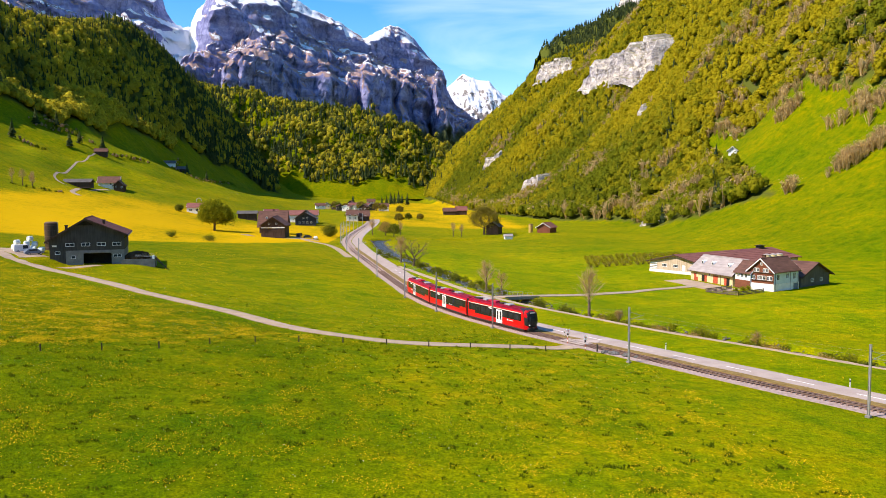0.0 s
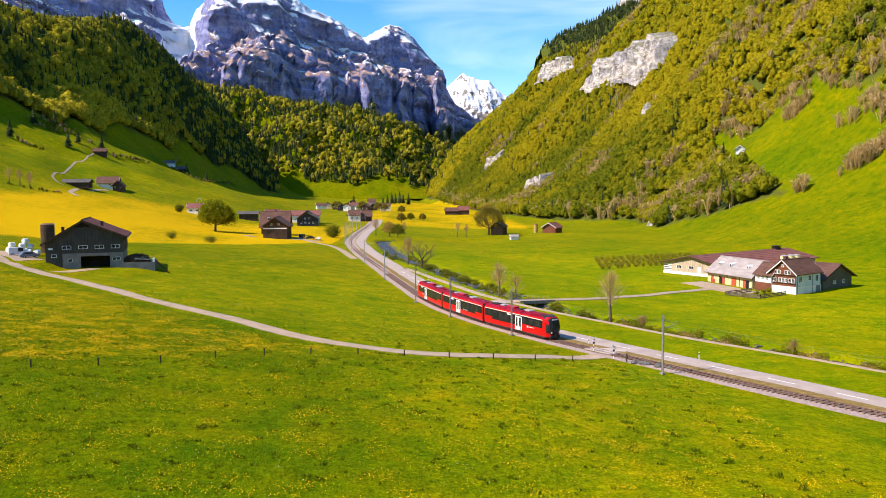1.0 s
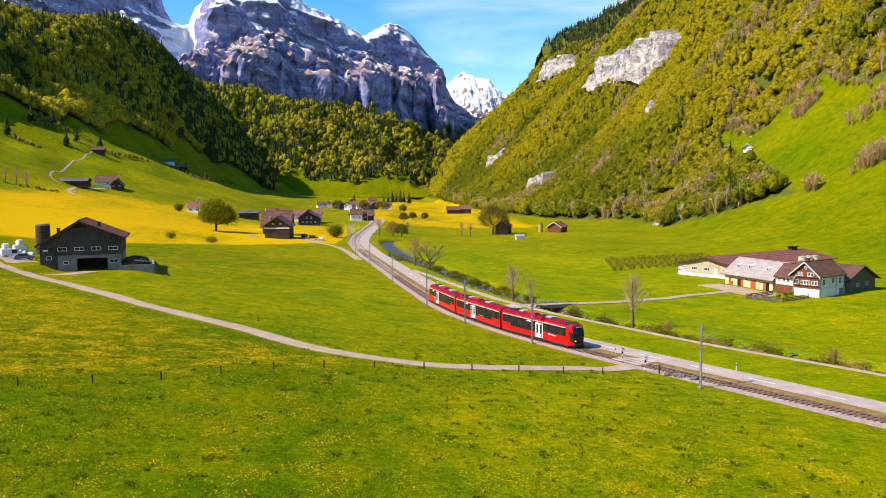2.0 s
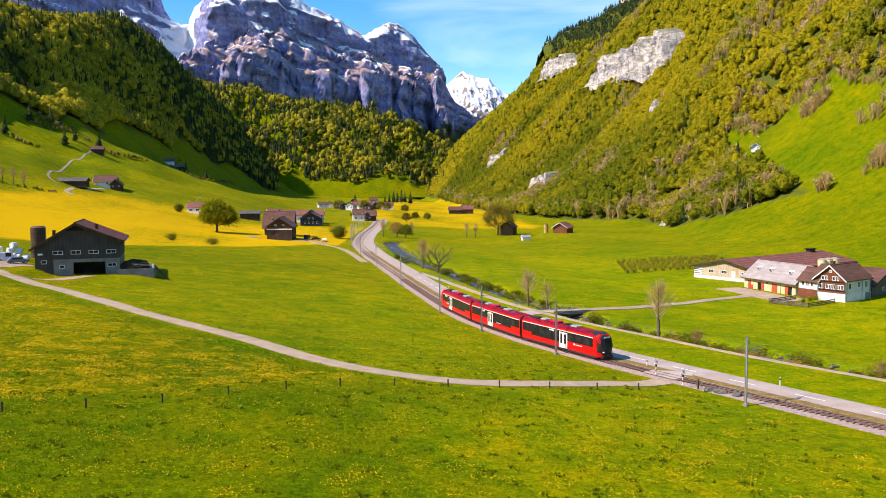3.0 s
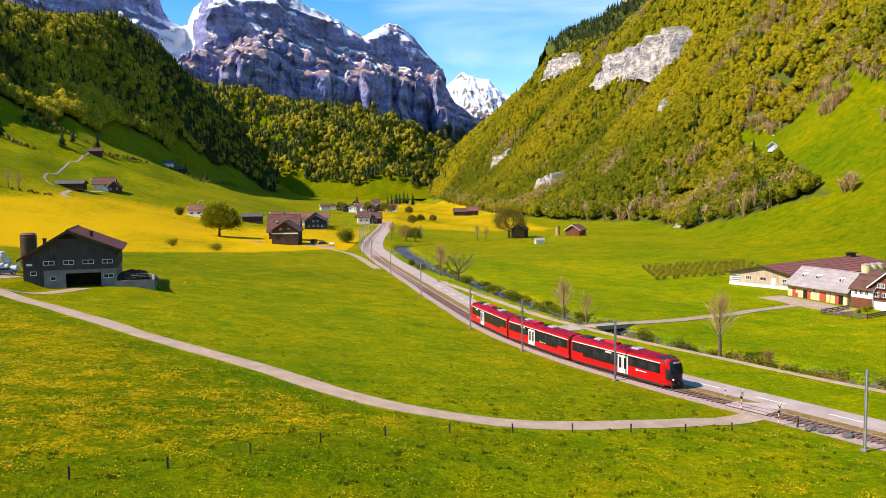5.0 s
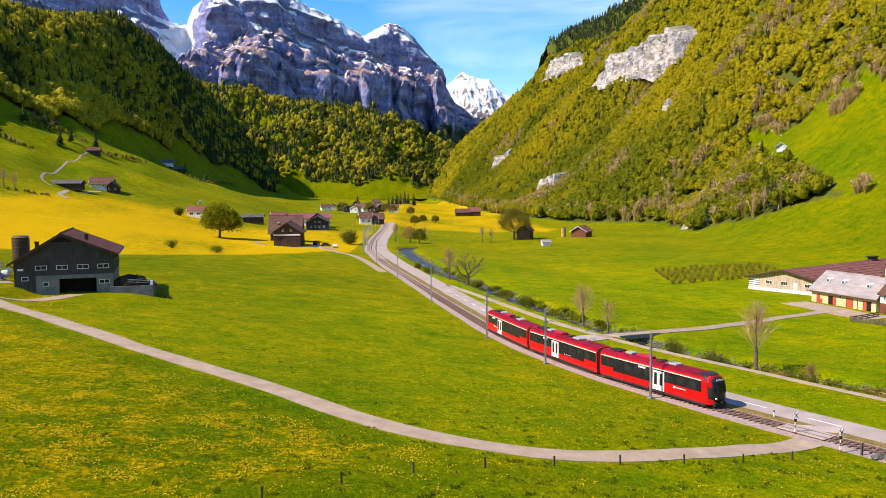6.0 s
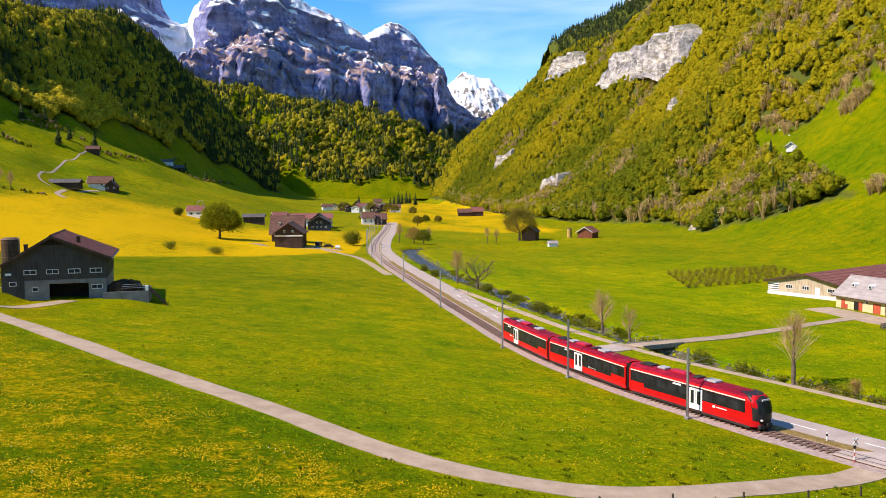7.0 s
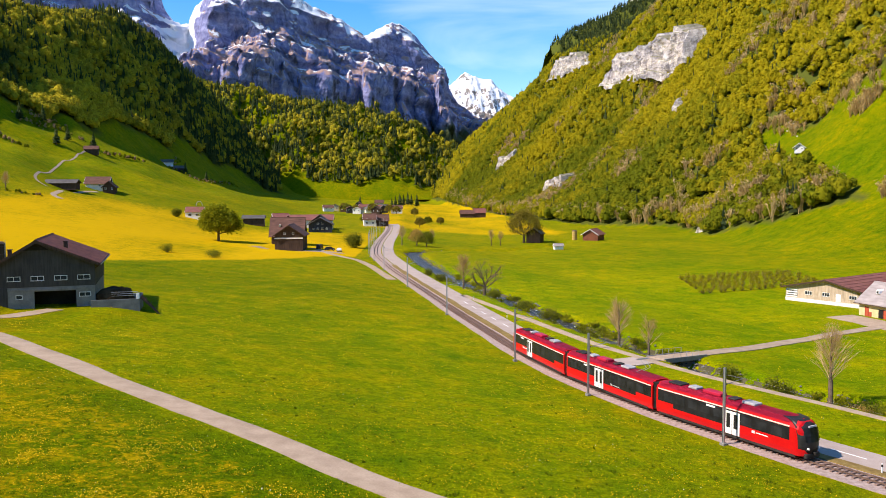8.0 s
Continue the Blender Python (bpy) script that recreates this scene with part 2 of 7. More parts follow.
# western side, by sections up the valley: y, then bench, upper meadow, wood edge and crest, each as x and z
WEST = [
    (-300, -60, 6, -200, 20, -330, 50, -560, 260),
    (90, -30, 6.1, -190, 22, -335, 55, -565, 270),
    (180, -74, 7.0, -200, 22, -340, 60, -570, 275),
    (270, -92, 6.0, -210, 20, -345, 66, -572, 280),
    (365, -103, 5.0, -215, 25, -350, 76, -575, 285),
    (470, -112, 3.0, -215, 28, -352, 80, -575, 290),
    (650, -125, 3.0, -215, 28, -348, 80, -572, 290),
    (800, -130, 3.0, -215, 28, -322, 72, -570, 290),
    (950, -140, 2.0, -225, 24, -309, 52, -540, 282),
    (1100, -150, 2.0, -245, 16, -292, 38, -440, 226),
    (1350, -150, 2.0, -230, 10, -272, 20, -457, 260),
    (1500, -160, 2.0, -235, 8, -272, 18, -467, 238),
    (1650, -170, 2.0, -240, 8, -275, 16, -457, 233),
    (1750, -180, 3.0, -245, 8, -280, 14, -437, 192),
    (1800, -180, 3.0, -245, 8, -285, 14, -412, 124),
    (1900, -180, 3.0, -245, 8, -290, 12, -390, 42),
    (2200, -200, 4.0, -250, 8, -300, 12, -410, 20),
    (3300, -200, 5.0, -250, 8, -300, 12, -410, 20),
]
# eastern side: y, then foot x, steepening, crest x and z
EAST = [
    (-300, 190, 1.6, 560, 170), (200, 150, 1.6, 520, 230), (400, 128, 1.45, 485, 300), (544, 140, 1.15, 470, 330),
    (618, 152, 1.2, 460, 340), (716, 97, 1.4, 430, 340), (926, 62, 1.6, 380, 330), (1018, 54, 1.6, 342, 305), (1126, 46, 1.35, 306, 278),
    (1276, 33, 1.15, 290, 258), (1376, 25, 1.05, 256, 254), (1476, 15, 1.0, 210, 245), (1576, 5, 1.0, 180, 206),
    (1776, -15, 1.0, 138, 172), (2126, -56, 1.0, 85, 130), (2526, -100, 1.0, 17, 74), (2926, -160, 1.0, -78, 20), (3300, -200, 1.0, -100, 15),
]
# stream course, x over y
BROOK = [(50, 118), (80, 86), (105, 67), (119, 57.5), (134.5, 46.5), (152, 36.5), (171, 23.5), (190, 16.5), (219, 7.5), (253, -0.2), (284, -8.8), (337, -17.8), (388, -23.5), (402, -20), (415, -8), (440, 20), (480, 50), (520, 60)]
# levelled ground: x, y, radius, height
PADS = [(-75, 183, 9, 6.9), (90, 214, 10, -3.1), (80, 232, 9, -3.0), (96, 258, 18, -2.9), (108, 224, 9, -3.0), (-69, 371, 9, 2.0), (-89.5, 184.5, 4.5, 8.6)]


def brook_dist(x, y):
    best = 1e9
    for (y0, x0), (y1, x1) in zip(BROOK, BROOK[1:]):
        dx, dy = x1 - x0, y1 - y0
        t = np.clip(((x - x0) * dx + (y - y0) * dy) / (dx * dx + dy * dy), 0, 1)
        best = np.minimum(best, np.hypot(x - x0 - t * dx, y - y0 - t * dy))
    return best


def west_height(x, y):
    xt = track_x(y) - 3
    xs = [xt] + [table(y, WEST, k) for k in (1, 3, 5, 7)]
    zs = [0 * y] + [table(y, WEST, k) for k in (2, 4, 6, 8)]
    z = zs[4] - 0.15 * (xs[4] - x)
    for k in range(4):
        t = (xs[k] - x) / (xs[k] - xs[k + 1])
        if k == 3:
            # wooded foot, a steeper middle and an easier shoulder below the crest
            sway = 0.22 * (layered(x * 0.4, y, 170, 3, 63) - 0.5)
            q = np.clip(t, 0, 1)
            step = np.interp(q - sway * np.clip(q * 5, 0, 1) * np.clip((1 - q) * 5, 0, 1), [0, 0.32, 0.60, 1], [0, 0.25, 0.57, 1])
            t = np.where((t > 0) & (t < 1), step, t)
        z = np.where((t >= 0) & (t < 1), zs[k] + (zs[k + 1] - zs[k]) * t, z)
    return np.where(x > xt, 0, z)


def east_height(x, y):
    xf, p, xc, zc = (table(y, EAST, k) for k in (1, 2, 3, 4))
    t = (x - xf) / (xc - xf)
    up = zc * np.clip(t, 0, 1) ** p + np.clip(t - 1, 0, None) * 40
    return up


def land(x, y):
    """Height of the land."""
    x, y = np.asarray(x, float), np.asarray(y, float)
    u = beside(x, y)
    w = 0
    for s in (-9, -3, 3, 9):
        w = w + west_height(x + s, y) / 4
    far = np.clip((y - 330) / 250, 0, 1)
    floor = -3.0 * np.clip((u - 15) / 45, 0, 1) - 2.0 * far * np.clip(u / 20, 0, 1)
    e = 0
    for s in (-8, 0, 8):
        e = e + east_height(x + s, y) / 3
    rise = np.clip((u - 60) / 60, 0, 1)
    side = np.clip((np.abs(u - 3) - 10) / 30, 0, 1)
    rough = (layered(x, y, 60, 3, 5) - 0.5) * 2.0 * side
    roll = np.clip((-u - 110) / 60, 0, 1) * np.clip((y - 380) / 150, 0, 1) * np.clip((1500 - y) / 300, 0, 1)
    rough = rough + ((layered(x, y, 120, 3, 15) - 0.5) * 11 - np.abs(layered(x + 0.4 * y, y, 75, 2, 16) - 0.5) * 9) * roll
    steep = np.clip((w - 40) / 60, 0, 1) + np.clip((e - 30) / 60, 0, 1)
    rough = rough + (ridged(x, y, 130, 4, 9) - 0.6) * 34 * np.clip(steep, 0, 1)
    # ribs and gullies running down the western slope
    rough = rough + (ridged(x * 0.35, y - 0.35 * x, 210, 3, 21) - 0.62) * 62 * np.clip((w - 88) / 50, 0, 1) * np.clip((1550 - y) / 200, 0, 1)
    z = np.where(u < 0, w, floor) + e + rough
    lip = np.clip((np.abs(u - 2.5) - 6) / 7, 0, 1)
    z = z * lip
    for px, py, r, h in PADS:
        k = np.clip(1.7 - np.hypot(x - px, y - py) / r, 0, 1)
        z = z + (h - z) * k * k * (3 - 2 * k)
    return z - 1.7 * np.clip(1 - (brook_dist(x, y) - 2.0) / 1.9, 0, 1)


# ---- mesh helpers ----
def mesh_from(name, verts, faces, material, smooth=False, attrs=()):
    """A mesh from numpy arrays; faces all with the same number of corners."""
    verts, faces = np.asarray(verts, np.float32), np.asarray(faces, np.int32)
    me = bpy.data.meshes.new(name)
    k = faces.shape[1]
    me.vertices.add(len(verts))
    me.vertices.foreach_set("co", verts.ravel())
    me.loops.add(faces.size)
    me.loops.foreach_set("vertex_index", faces.ravel())
    me.polygons.add(len(faces))
    me.polygons.foreach_set("loop_start", np.arange(len(faces), dtype=np.int32) * k)
    me.polygons.foreach_set("use_smooth", np.full(len(faces), smooth))
    for key, values in attrs:
        me.attributes.new(key, "FLOAT", "POINT").data.foreach_set("value", np.asarray(values, np.float32))
    me.update(calc_edges=True)
    me.materials.append(material)
    return me


def sheet(nx, ny):
    i = np.arange(nx * ny).reshape(ny, nx)
    return np.stack([i[:-1, :-1], i[:-1, 1:], i[1:, 1:], i[1:, :-1]], -1).reshape(-1, 4)


def steps(*stops):
    """Values from stop to stop: (start, end, step), ..."""
    out = []
    for a, b, s in stops:
        out.extend(np.arange(a, b - 1e-6, (b - a) / max(1, round((b - a) / s))))
    return np.array(out + [stops[-1][1]])


# ---- ground ----
GX = steps((-2600, -900, 170), (-900, -500, 25), (-500, -260, 7), (-260, -100, 4), (-100, 112, 1.5), (112, 330, 4), (330, 620, 10), (620, 2600, 150))
GY = steps((-2500, -300, 200), (-300, 40, 14), (40, 300, 1.5), (300, 420, 2.5), (420, 700, 5), (700, 1300, 8), (1300, 3300, 20))
_gx, _gy = np.meshgrid(GX, GY)
GZ = land(_gx, _gy)


def ground_z(x, y):
    """Height of the ground sheet."""
    x, y = np.asarray(x, float), np.asarray(y, float)
    i = np.clip(np.searchsorted(GX, x) - 1, 0, len(GX) - 2)
    j = np.clip(np.searchsorted(GY, y) - 1, 0, len(GY) - 2)
    fx, fy = (x - GX[i]) / (GX[i + 1] - GX[i]), (y - GY[j]) / (GY[j + 1] - GY[j])
    return (GZ[j, i] * (1 - fx) + GZ[j, i + 1] * fx) * (1 - fy) + (GZ[j + 1, i] * (1 - fx) + GZ[j + 1, i + 1] * fx) * fy


def inside(x, y, corners):
    hit = np.zeros(np.shape(x), bool)
    for (x0, y0), (x1, y1) in zip(corners, corners[1:] + corners[:1]):
        if y0 != y1:
            hit ^= ((y0 > y) != (y1 > y)) & (x < x0 + (y - y0) / (y1 - y0) * (x1 - x0))
    return hit


ALP = [(140, 515), (152, 503), (166, 464), (184, 432), (190, 470), (194, 505), (197, 545), (206, 590), (218, 640), (234, 650), (240, 590), (246, 545), (252, 480), (268, 400), (300, 300), (350, 150), (400, -400), (0, -400), (0, 520)]


# rock walls of the eastern slope: x, y, z of the foot and height, along each
CLIFFS = [
    [(220, 1112, 150, 46), (231, 1060, 147, 46), (243, 1004, 144, 40), (246, 990, 142, 56), (258, 915, 138, 52)],
    [(193, 1422, 196, 40), (210, 1380, 198, 34), (230, 1330, 202, 24)],
    [(90, 1298, 38, 24), (102, 1282, 50, 26), (114, 1268, 60, 20)],
    [(113, 960, 4, 28), (126, 924, 6, 32)],
    [(143, 540, -2, 5), (150, 531, -2, 8), (154, 519, -2, 4)],
    [(215, 828, 86, 22), (219, 818, 86, 14)],
]


def cliff_dist(x, y):
    best = 1e9
    for line in CLIFFS:
        for p, q in zip(line, line[1:]):
            dx, dy = q[0] - p[0], q[1] - p[1]
            t = np.clip(((x - p[0]) * dx + (y - p[1]) * dy) / (dx * dx + dy * dy), 0, 1)
            best = np.minimum(best, np.hypot(x - p[0] - t * dx, y - p[1] - t * dy))
    return best


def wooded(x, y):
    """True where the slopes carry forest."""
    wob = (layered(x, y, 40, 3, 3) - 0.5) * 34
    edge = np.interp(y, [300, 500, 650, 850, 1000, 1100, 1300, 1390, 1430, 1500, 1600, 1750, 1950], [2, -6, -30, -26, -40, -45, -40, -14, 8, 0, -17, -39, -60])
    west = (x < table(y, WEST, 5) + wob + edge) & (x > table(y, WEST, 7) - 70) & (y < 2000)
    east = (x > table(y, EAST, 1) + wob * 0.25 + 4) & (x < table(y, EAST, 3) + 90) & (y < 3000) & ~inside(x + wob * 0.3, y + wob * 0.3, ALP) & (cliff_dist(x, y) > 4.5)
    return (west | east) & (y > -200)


def fence_y(x):
    return np.interp(x, [-110, -62, -46, -30.4, -18.5, -8.2, 6.5, 17.7, 24, 46, 90], [45, 70.5, 78.5, 86.1, 96.4, 101.8, 106.8, 111.6, 114, 78, 20])


def bloom(x, y):
    """How thickly dandelions flower: the unmown meadows."""
    lane = np.interp(x, [-110, -93, -73, -50, -36, -23, -14, -6, 1, 12, 24], [200, 184, 160, 140, 127, 115, 108, 105.5, 107, 112.2, 120])
    near = np.clip((lane - 2 - y) / 6, 0, 1) * (x < 30) * (0.14 + 0.08 * np.clip((x - 2) / 12, 0, 1) + 0.38 * np.clip((y - fence_y(x)) / 5, 0, 1))
    slope = np.clip((y - lane) / 8, 0, 1) * (beside(x, y) < -3) * 0.14
    lim = np.interp(x, [-160, -100, -75, -50], [215, 258, 298, 346])
    yellow = np.clip((y - lim) / 14, 0, 1) * (x < -44) * np.clip((640 - y) / 200, 0, 1)
    yellow = yellow * np.clip((33 - land(x, y)) / 14, 0.15, 1) * (0.44 + 1.05 * layered(x + 0.3 * y, y * 0.6, 45, 5, 19))
    far = np.clip((y - 540) / 60, 0, 1) * np.clip((x + 75) / 20, 0, 1) * np.clip((95 - x) / 30, 0, 1) * (y < 1500) * (0.35 + 0.8 * layered(x, y * 0.5, 45, 4, 29))
    right = np.clip((y - 330) / 90, 0, 1) * 0.38 * (beside(x, y) > 8) * (x < 90)
    return np.maximum.reduce([near, slope, yellow * 0.95, far, right])


def lush(x, y):
    """Darker grass: unmown below the lane, also the steep pasture, wood-edge bank and western mown slope."""
    lane = np.interp(x, [-110, -93, -73, -50, -36, -23, -14, -6, 1, 12, 24, 46, 90], [200, 184, 160, 140, 127, 115, 108, 105.5, 107, 112.2, 118, 80, 20])
    steep = 0.75 * np.clip((x - 118) / 40, 0, 1) * (y > 150)
    bank = np.clip((table(y, WEST, 5) + 34 - x) / 20, 0, 1) * (y > 560) * (y < 1300)
    mown = 0.28 * np.clip((-15 - x) / 30, 0, 1) * np.clip((y - lane) / 4, 0, 1) * np.clip((290 - y) / 40, 0, 1)
    return steep + 0.3 * bank + mown + np.clip((6 - x) / 30, 0.0, 1.15) * np.clip((lane - 1.5 - y) / 2.5, 0, 1) * (0.92 + 0.35 * np.clip((fence_y(x) + 1 - y) / 4, 0, 1) + 0.8 * (layered(x, y, 22, 4, 33) - 0.5))


def fresh(x, y):
    """Greener, damper grass: the stream meadows and the steep pastures."""
    u = beside(x, y)
    right = np.clip((u - 5) / 3, 0, 1) * np.clip((420 - y) / 160, 0.15, 1)
    alp = np.clip((x - 110) / 30, 0, 1) * 0.3
    west = np.clip((land(x, y) - 24) / 14, 0, 1) * (u < 0) * 0.35
    lane = np.interp(x, [-110, -93, -73, -50, -36, -23, -14, -6, 1, 12, 24], [200, 184, 160, 140, 127, 115, 108, 105.5, 107, 112.2, 120])
    unmown = 0.5 * np.clip((lane - 2 - y) / 4, 0, 1) * (x < 26)
    below = np.clip((fence_y(x) + 2 - y) / 5, 0, 1) * 0.85
    mown = 0.6 * np.clip((-3 - u) / 5, 0, 1) * np.clip((250 - y) / 60, 0, 1) * (x > -70)
    return np.clip(np.maximum.reduce([right, alp, west, below, mown, unmown]) * (0.55 + 0.9 * layered(x, y, 60, 3, 83)), 0, 1)


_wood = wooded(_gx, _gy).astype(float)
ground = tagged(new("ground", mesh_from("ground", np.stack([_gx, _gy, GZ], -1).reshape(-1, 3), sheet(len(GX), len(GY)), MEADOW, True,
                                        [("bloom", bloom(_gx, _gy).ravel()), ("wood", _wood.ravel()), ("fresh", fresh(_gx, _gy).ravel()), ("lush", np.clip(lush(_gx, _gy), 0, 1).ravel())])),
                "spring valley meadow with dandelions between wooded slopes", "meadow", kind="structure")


# ---- far mountains ----
def ridge_mountain(name, crest, y_crest, depth, back, foot_z, material, label, rib, seed, nx=220, ny=150, snow_low=300, snow_high=900, wood_high=0.0, bulge=0.85, ledges=0.0, skew=0.0, jag=0.16, couloir=None, terrace=None):
    """A mountain whose crest follows (x, z) nodes, with ribs, gullies and ledges on the face before it. skew turns its line away from square."""
    xs = np.linspace(crest[0][0], crest[-1][0], nx)
    rows = np.concatenate([np.linspace(1, 0, ny), np.linspace(0, -1, 10)[1:]])
    x, v = np.meshgrid(xs, rows)
    y = y_crest + skew * x - np.where(v > 0, v * depth, v * back)
    if couloir is not None:
        # beside the couloir the wall turns round towards the sun
        y = y + 2.2 * np.clip(couloir + 135 - x, 0, 130)
    v, behind = np.clip(v, 0, 1), np.clip(-v, 0, 1)
    sway = (layered(x, y, rib * 3.0, 3, seed) - 0.5) * rib * 1.6 * np.clip(v * 3, 0, 1)
    zc = np.interp(x + sway, [c[0] for c in crest], [c[1] for c in crest])
    zc = zc + (ridged(x, 0 * x + seed, rib * 0.35, 4, seed) - 0.6) * rib * jag
    fall = np.interp(v, [0, 0.36, 0.62, 1], [1, 0.46, 0.16, 0]) if ledges else (1 - v) ** bulge
    z = foot_z + (zc - foot_z) * fall
    if terrace is not None:
        # upper wall, sloping shelf, lower wall, wooded apron
        up, low = (np.interp(x, terrace[0], terrace[k]) + (layered(x, 0 * x + 7, rib * 1.2, 3, seed + 21 + k) - 0.5) * 70 for k in (1, 2))
        up = np.minimum(up, foot_z + (zc - foot_z) * 0.86)
        low = np.minimum(low, foot_z + (up - foot_z) * 0.84)
        q = np.clip(v + (ridged(x, 0 * x + 3, rib * 0.9, 3, seed + 27) - 0.6) * 0.30 * np.clip((v - 0.08) * 5, 0, 1), 0, 1)
        apron = foot_z + (low - foot_z) * 0.28
        lerp = lambda a, b, t0, t1: a + (b - a) * np.clip((q - t0) / (t1 - t0), 0, 1)
        z = np.where(q < 0.09, lerp(zc, zc - 0.4 * (zc - up), 0, 0.09), np.where(q < 0.13, lerp(zc - 0.4 * (zc - up), up, 0.09, 0.13), np.where(q < 0.50, lerp(up, low, 0.13, 0.50), np.where(q < 0.60, lerp(low, apron, 0.50, 0.60), lerp(apron, foot_z, 0.60, 1.0)))))
    amp = np.clip(v * 5, 0, 1) * np.clip((1 - v) * 3, 0, 1)
    if terrace is not None:
        amp = amp * np.clip(0.6 + (v - 0.1) * 6, 0.6, 1)
    z = z + (ridged(x - skew * 0.4 * y, y * 0.4, rib, 5, seed + 3) - 0.62) * rib * (0.5 if terrace else 1.1) * amp
    z = z + (ridged(x, y * 0.7, rib * 0.36, 4, seed + 5) - 0.62) * rib * (0.24 if terrace else 0.42) * amp
    if ledges:
        step = ledges
        q = (z + 0.25 * x + (layered(x, y, rib * 1.3, 4, seed + 9) - 0.5) * ledges * 4.5) / step
        f = q - np.floor(q)
        z = z + (np.clip((f - 0.5) / 0.22, 0, 1) - f) * step * (0.45 if terrace else 0.7) * amp * (0.35 + 1.1 * layered(x, y, rib, 3, seed + 15))
        z = z + (layered(x, y, rib * 0.2, 3, seed + 12) - 0.5) * rib * 0.22 * amp
    z = z * (1 - behind) + foot_z * behind
    if terrace is not None:
        # the walls are broken across as well as down: buttresses, bays and slanting ledges
        cut = np.clip((v - 0.02) * 14, 0, 1) * np.clip((1 - v) * 5, 0, 1)
        tilt = z + 0.28 * x
        out = (ridged(x, tilt * 0.8, 210, 3, seed + 41) - 0.6) * 150 + (ridged(x * 0.8, tilt * 1.1, 110, 3, seed + 43) - 0.6) * 38
        out = out + (np.floor(tilt / 62 + 1.6 * layered(x, tilt, 190, 3, seed + 45)) * 62 - tilt) * 0.35
        x, y = x + out * cut * 0.55, y - out * cut * 0.6
    snow = np.clip((z - snow_low) / (snow_high - snow_low), 0, 1)
    if couloir is not None:
        snow = np.maximum(snow, 2.4 * np.exp(-((x - couloir - 70 * v) / 62) ** 2) * np.clip(1.3 - v * 2.4, 0, 1))
    wood = np.clip((wood_high - z) / 60 + (layered(x, y, 120, 3, seed + 4) - 0.5) * 2.4, 0, 1) if wood_high else 0 * z
    me = mesh_from(name, np.stack([x, y, z], -1).reshape(-1, 3), sheet(nx, len(rows)), material, True, [("snow", snow.ravel()), ("wood", wood.ravel()), ("lush", np.clip(0.25 + 0.9 * layered(x, y, 150, 3, seed + 8), 0, 1).ravel())])
    return tagged(new(name, me), label, "mountain", kind="structure"), x, y, z


MID_CREST = [(-900, 330), (-665, 311), (-541, 298), (-448, 276), (-308, 240), (-182, 232), (-89, 192), (6, 134), (76, 90), (132, 42), (195, 0)]
MASSIF_CREST = [(-1826, 739), (-1612, 739), (-1370, 753), (-1278, 743), (-1177, 796), (-1053, 801), (-1042, 739), (-1014, 692), (-993, 678), (-964, 689), (-939, 750), (-868, 799), (-698, 869), (-602, 854), (-510, 820), (-390, 779), (-296, 732), (-246, 763), (-169, 822), (-89, 804), (-19, 734), (67, 649), (103, 567), (143, 483), (239, 417), (333, 373), (484, 260), (520, 120)]
SNOW_CREST = [(-100, 400), (25, 541), (139, 610), (214, 680), (301, 641), (366, 635), (421, 577), (495, 531), (576, 441), (805, 310), (900, 200)]
mid_hill, MX, MY, MZ = ridge_mountain("hill_mid", MID_CREST, 2350, 630, 450, 2, MEADOW, "forested spur closing the valley below the peaks", 120, 11, 120, 70, bulge=0.8)
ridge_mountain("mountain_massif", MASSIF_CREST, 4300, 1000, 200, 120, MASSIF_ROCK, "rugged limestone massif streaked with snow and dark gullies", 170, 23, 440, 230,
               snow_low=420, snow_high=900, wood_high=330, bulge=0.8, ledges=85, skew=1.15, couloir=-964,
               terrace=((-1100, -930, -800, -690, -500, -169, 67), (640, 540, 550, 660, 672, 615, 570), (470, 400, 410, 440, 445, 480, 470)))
_back, BX, BY, BZ = ridge_mountain("hill_back", [(250, 318), (319, 368), (385, 402), (437, 430), (494, 442), (558, 454), (700, 500)], 1900, 330, 250, 200, MEADOW, "dark fir-covered summit behind the sunny slope", 70, 91, 90, 50, bulge=0.8, wood_high=900)
ridge_mountain("mountain_pale", [(440, 380), (520, 460), (546, 545), (600, 590), (700, 620), (900, 600)], 2350, 150, 200, 260, CLIFF_ROCK, "pale rock summit above the dark firs", 60, 57, 90, 50, bulge=0.7)
ridge_mountain("mountain_snow", SNOW_CREST, 4800, 480, 90, 60, SNOW_ROCK, "distant snow-covered peak behind the valley", 120, 37, 140, 90, snow_low=100, snow_high=500)


# ---- ribbons laid on the land ----
def smooth_line(points, step=1.5, rounds=2):
    """Even points along a rounded line through the given ones."""
    pts = [Vector((*p[:2], 0)) for p in points]
    out = [pts[0]]
    for a, b in zip(pts, pts[1:]):
        k = max(1, round((b - a).length / step))
        out.extend(a.lerp(b, i / k) for i in range(1, k + 1))
    a = np.array([(p.x, p.y) for p in out])
    w = max(3, int(7 / step) | 1)
    for _ in range(rounds):
        if len(a) > w:
            pad = np.pad(a, ((w // 2, w // 2), (0, 0)), mode="reflect", reflect_type="odd")
            a = np.stack([np.convolve(pad[:, k], np.ones(w) / w, "valid") for k in (0, 1)], -1)
    return a


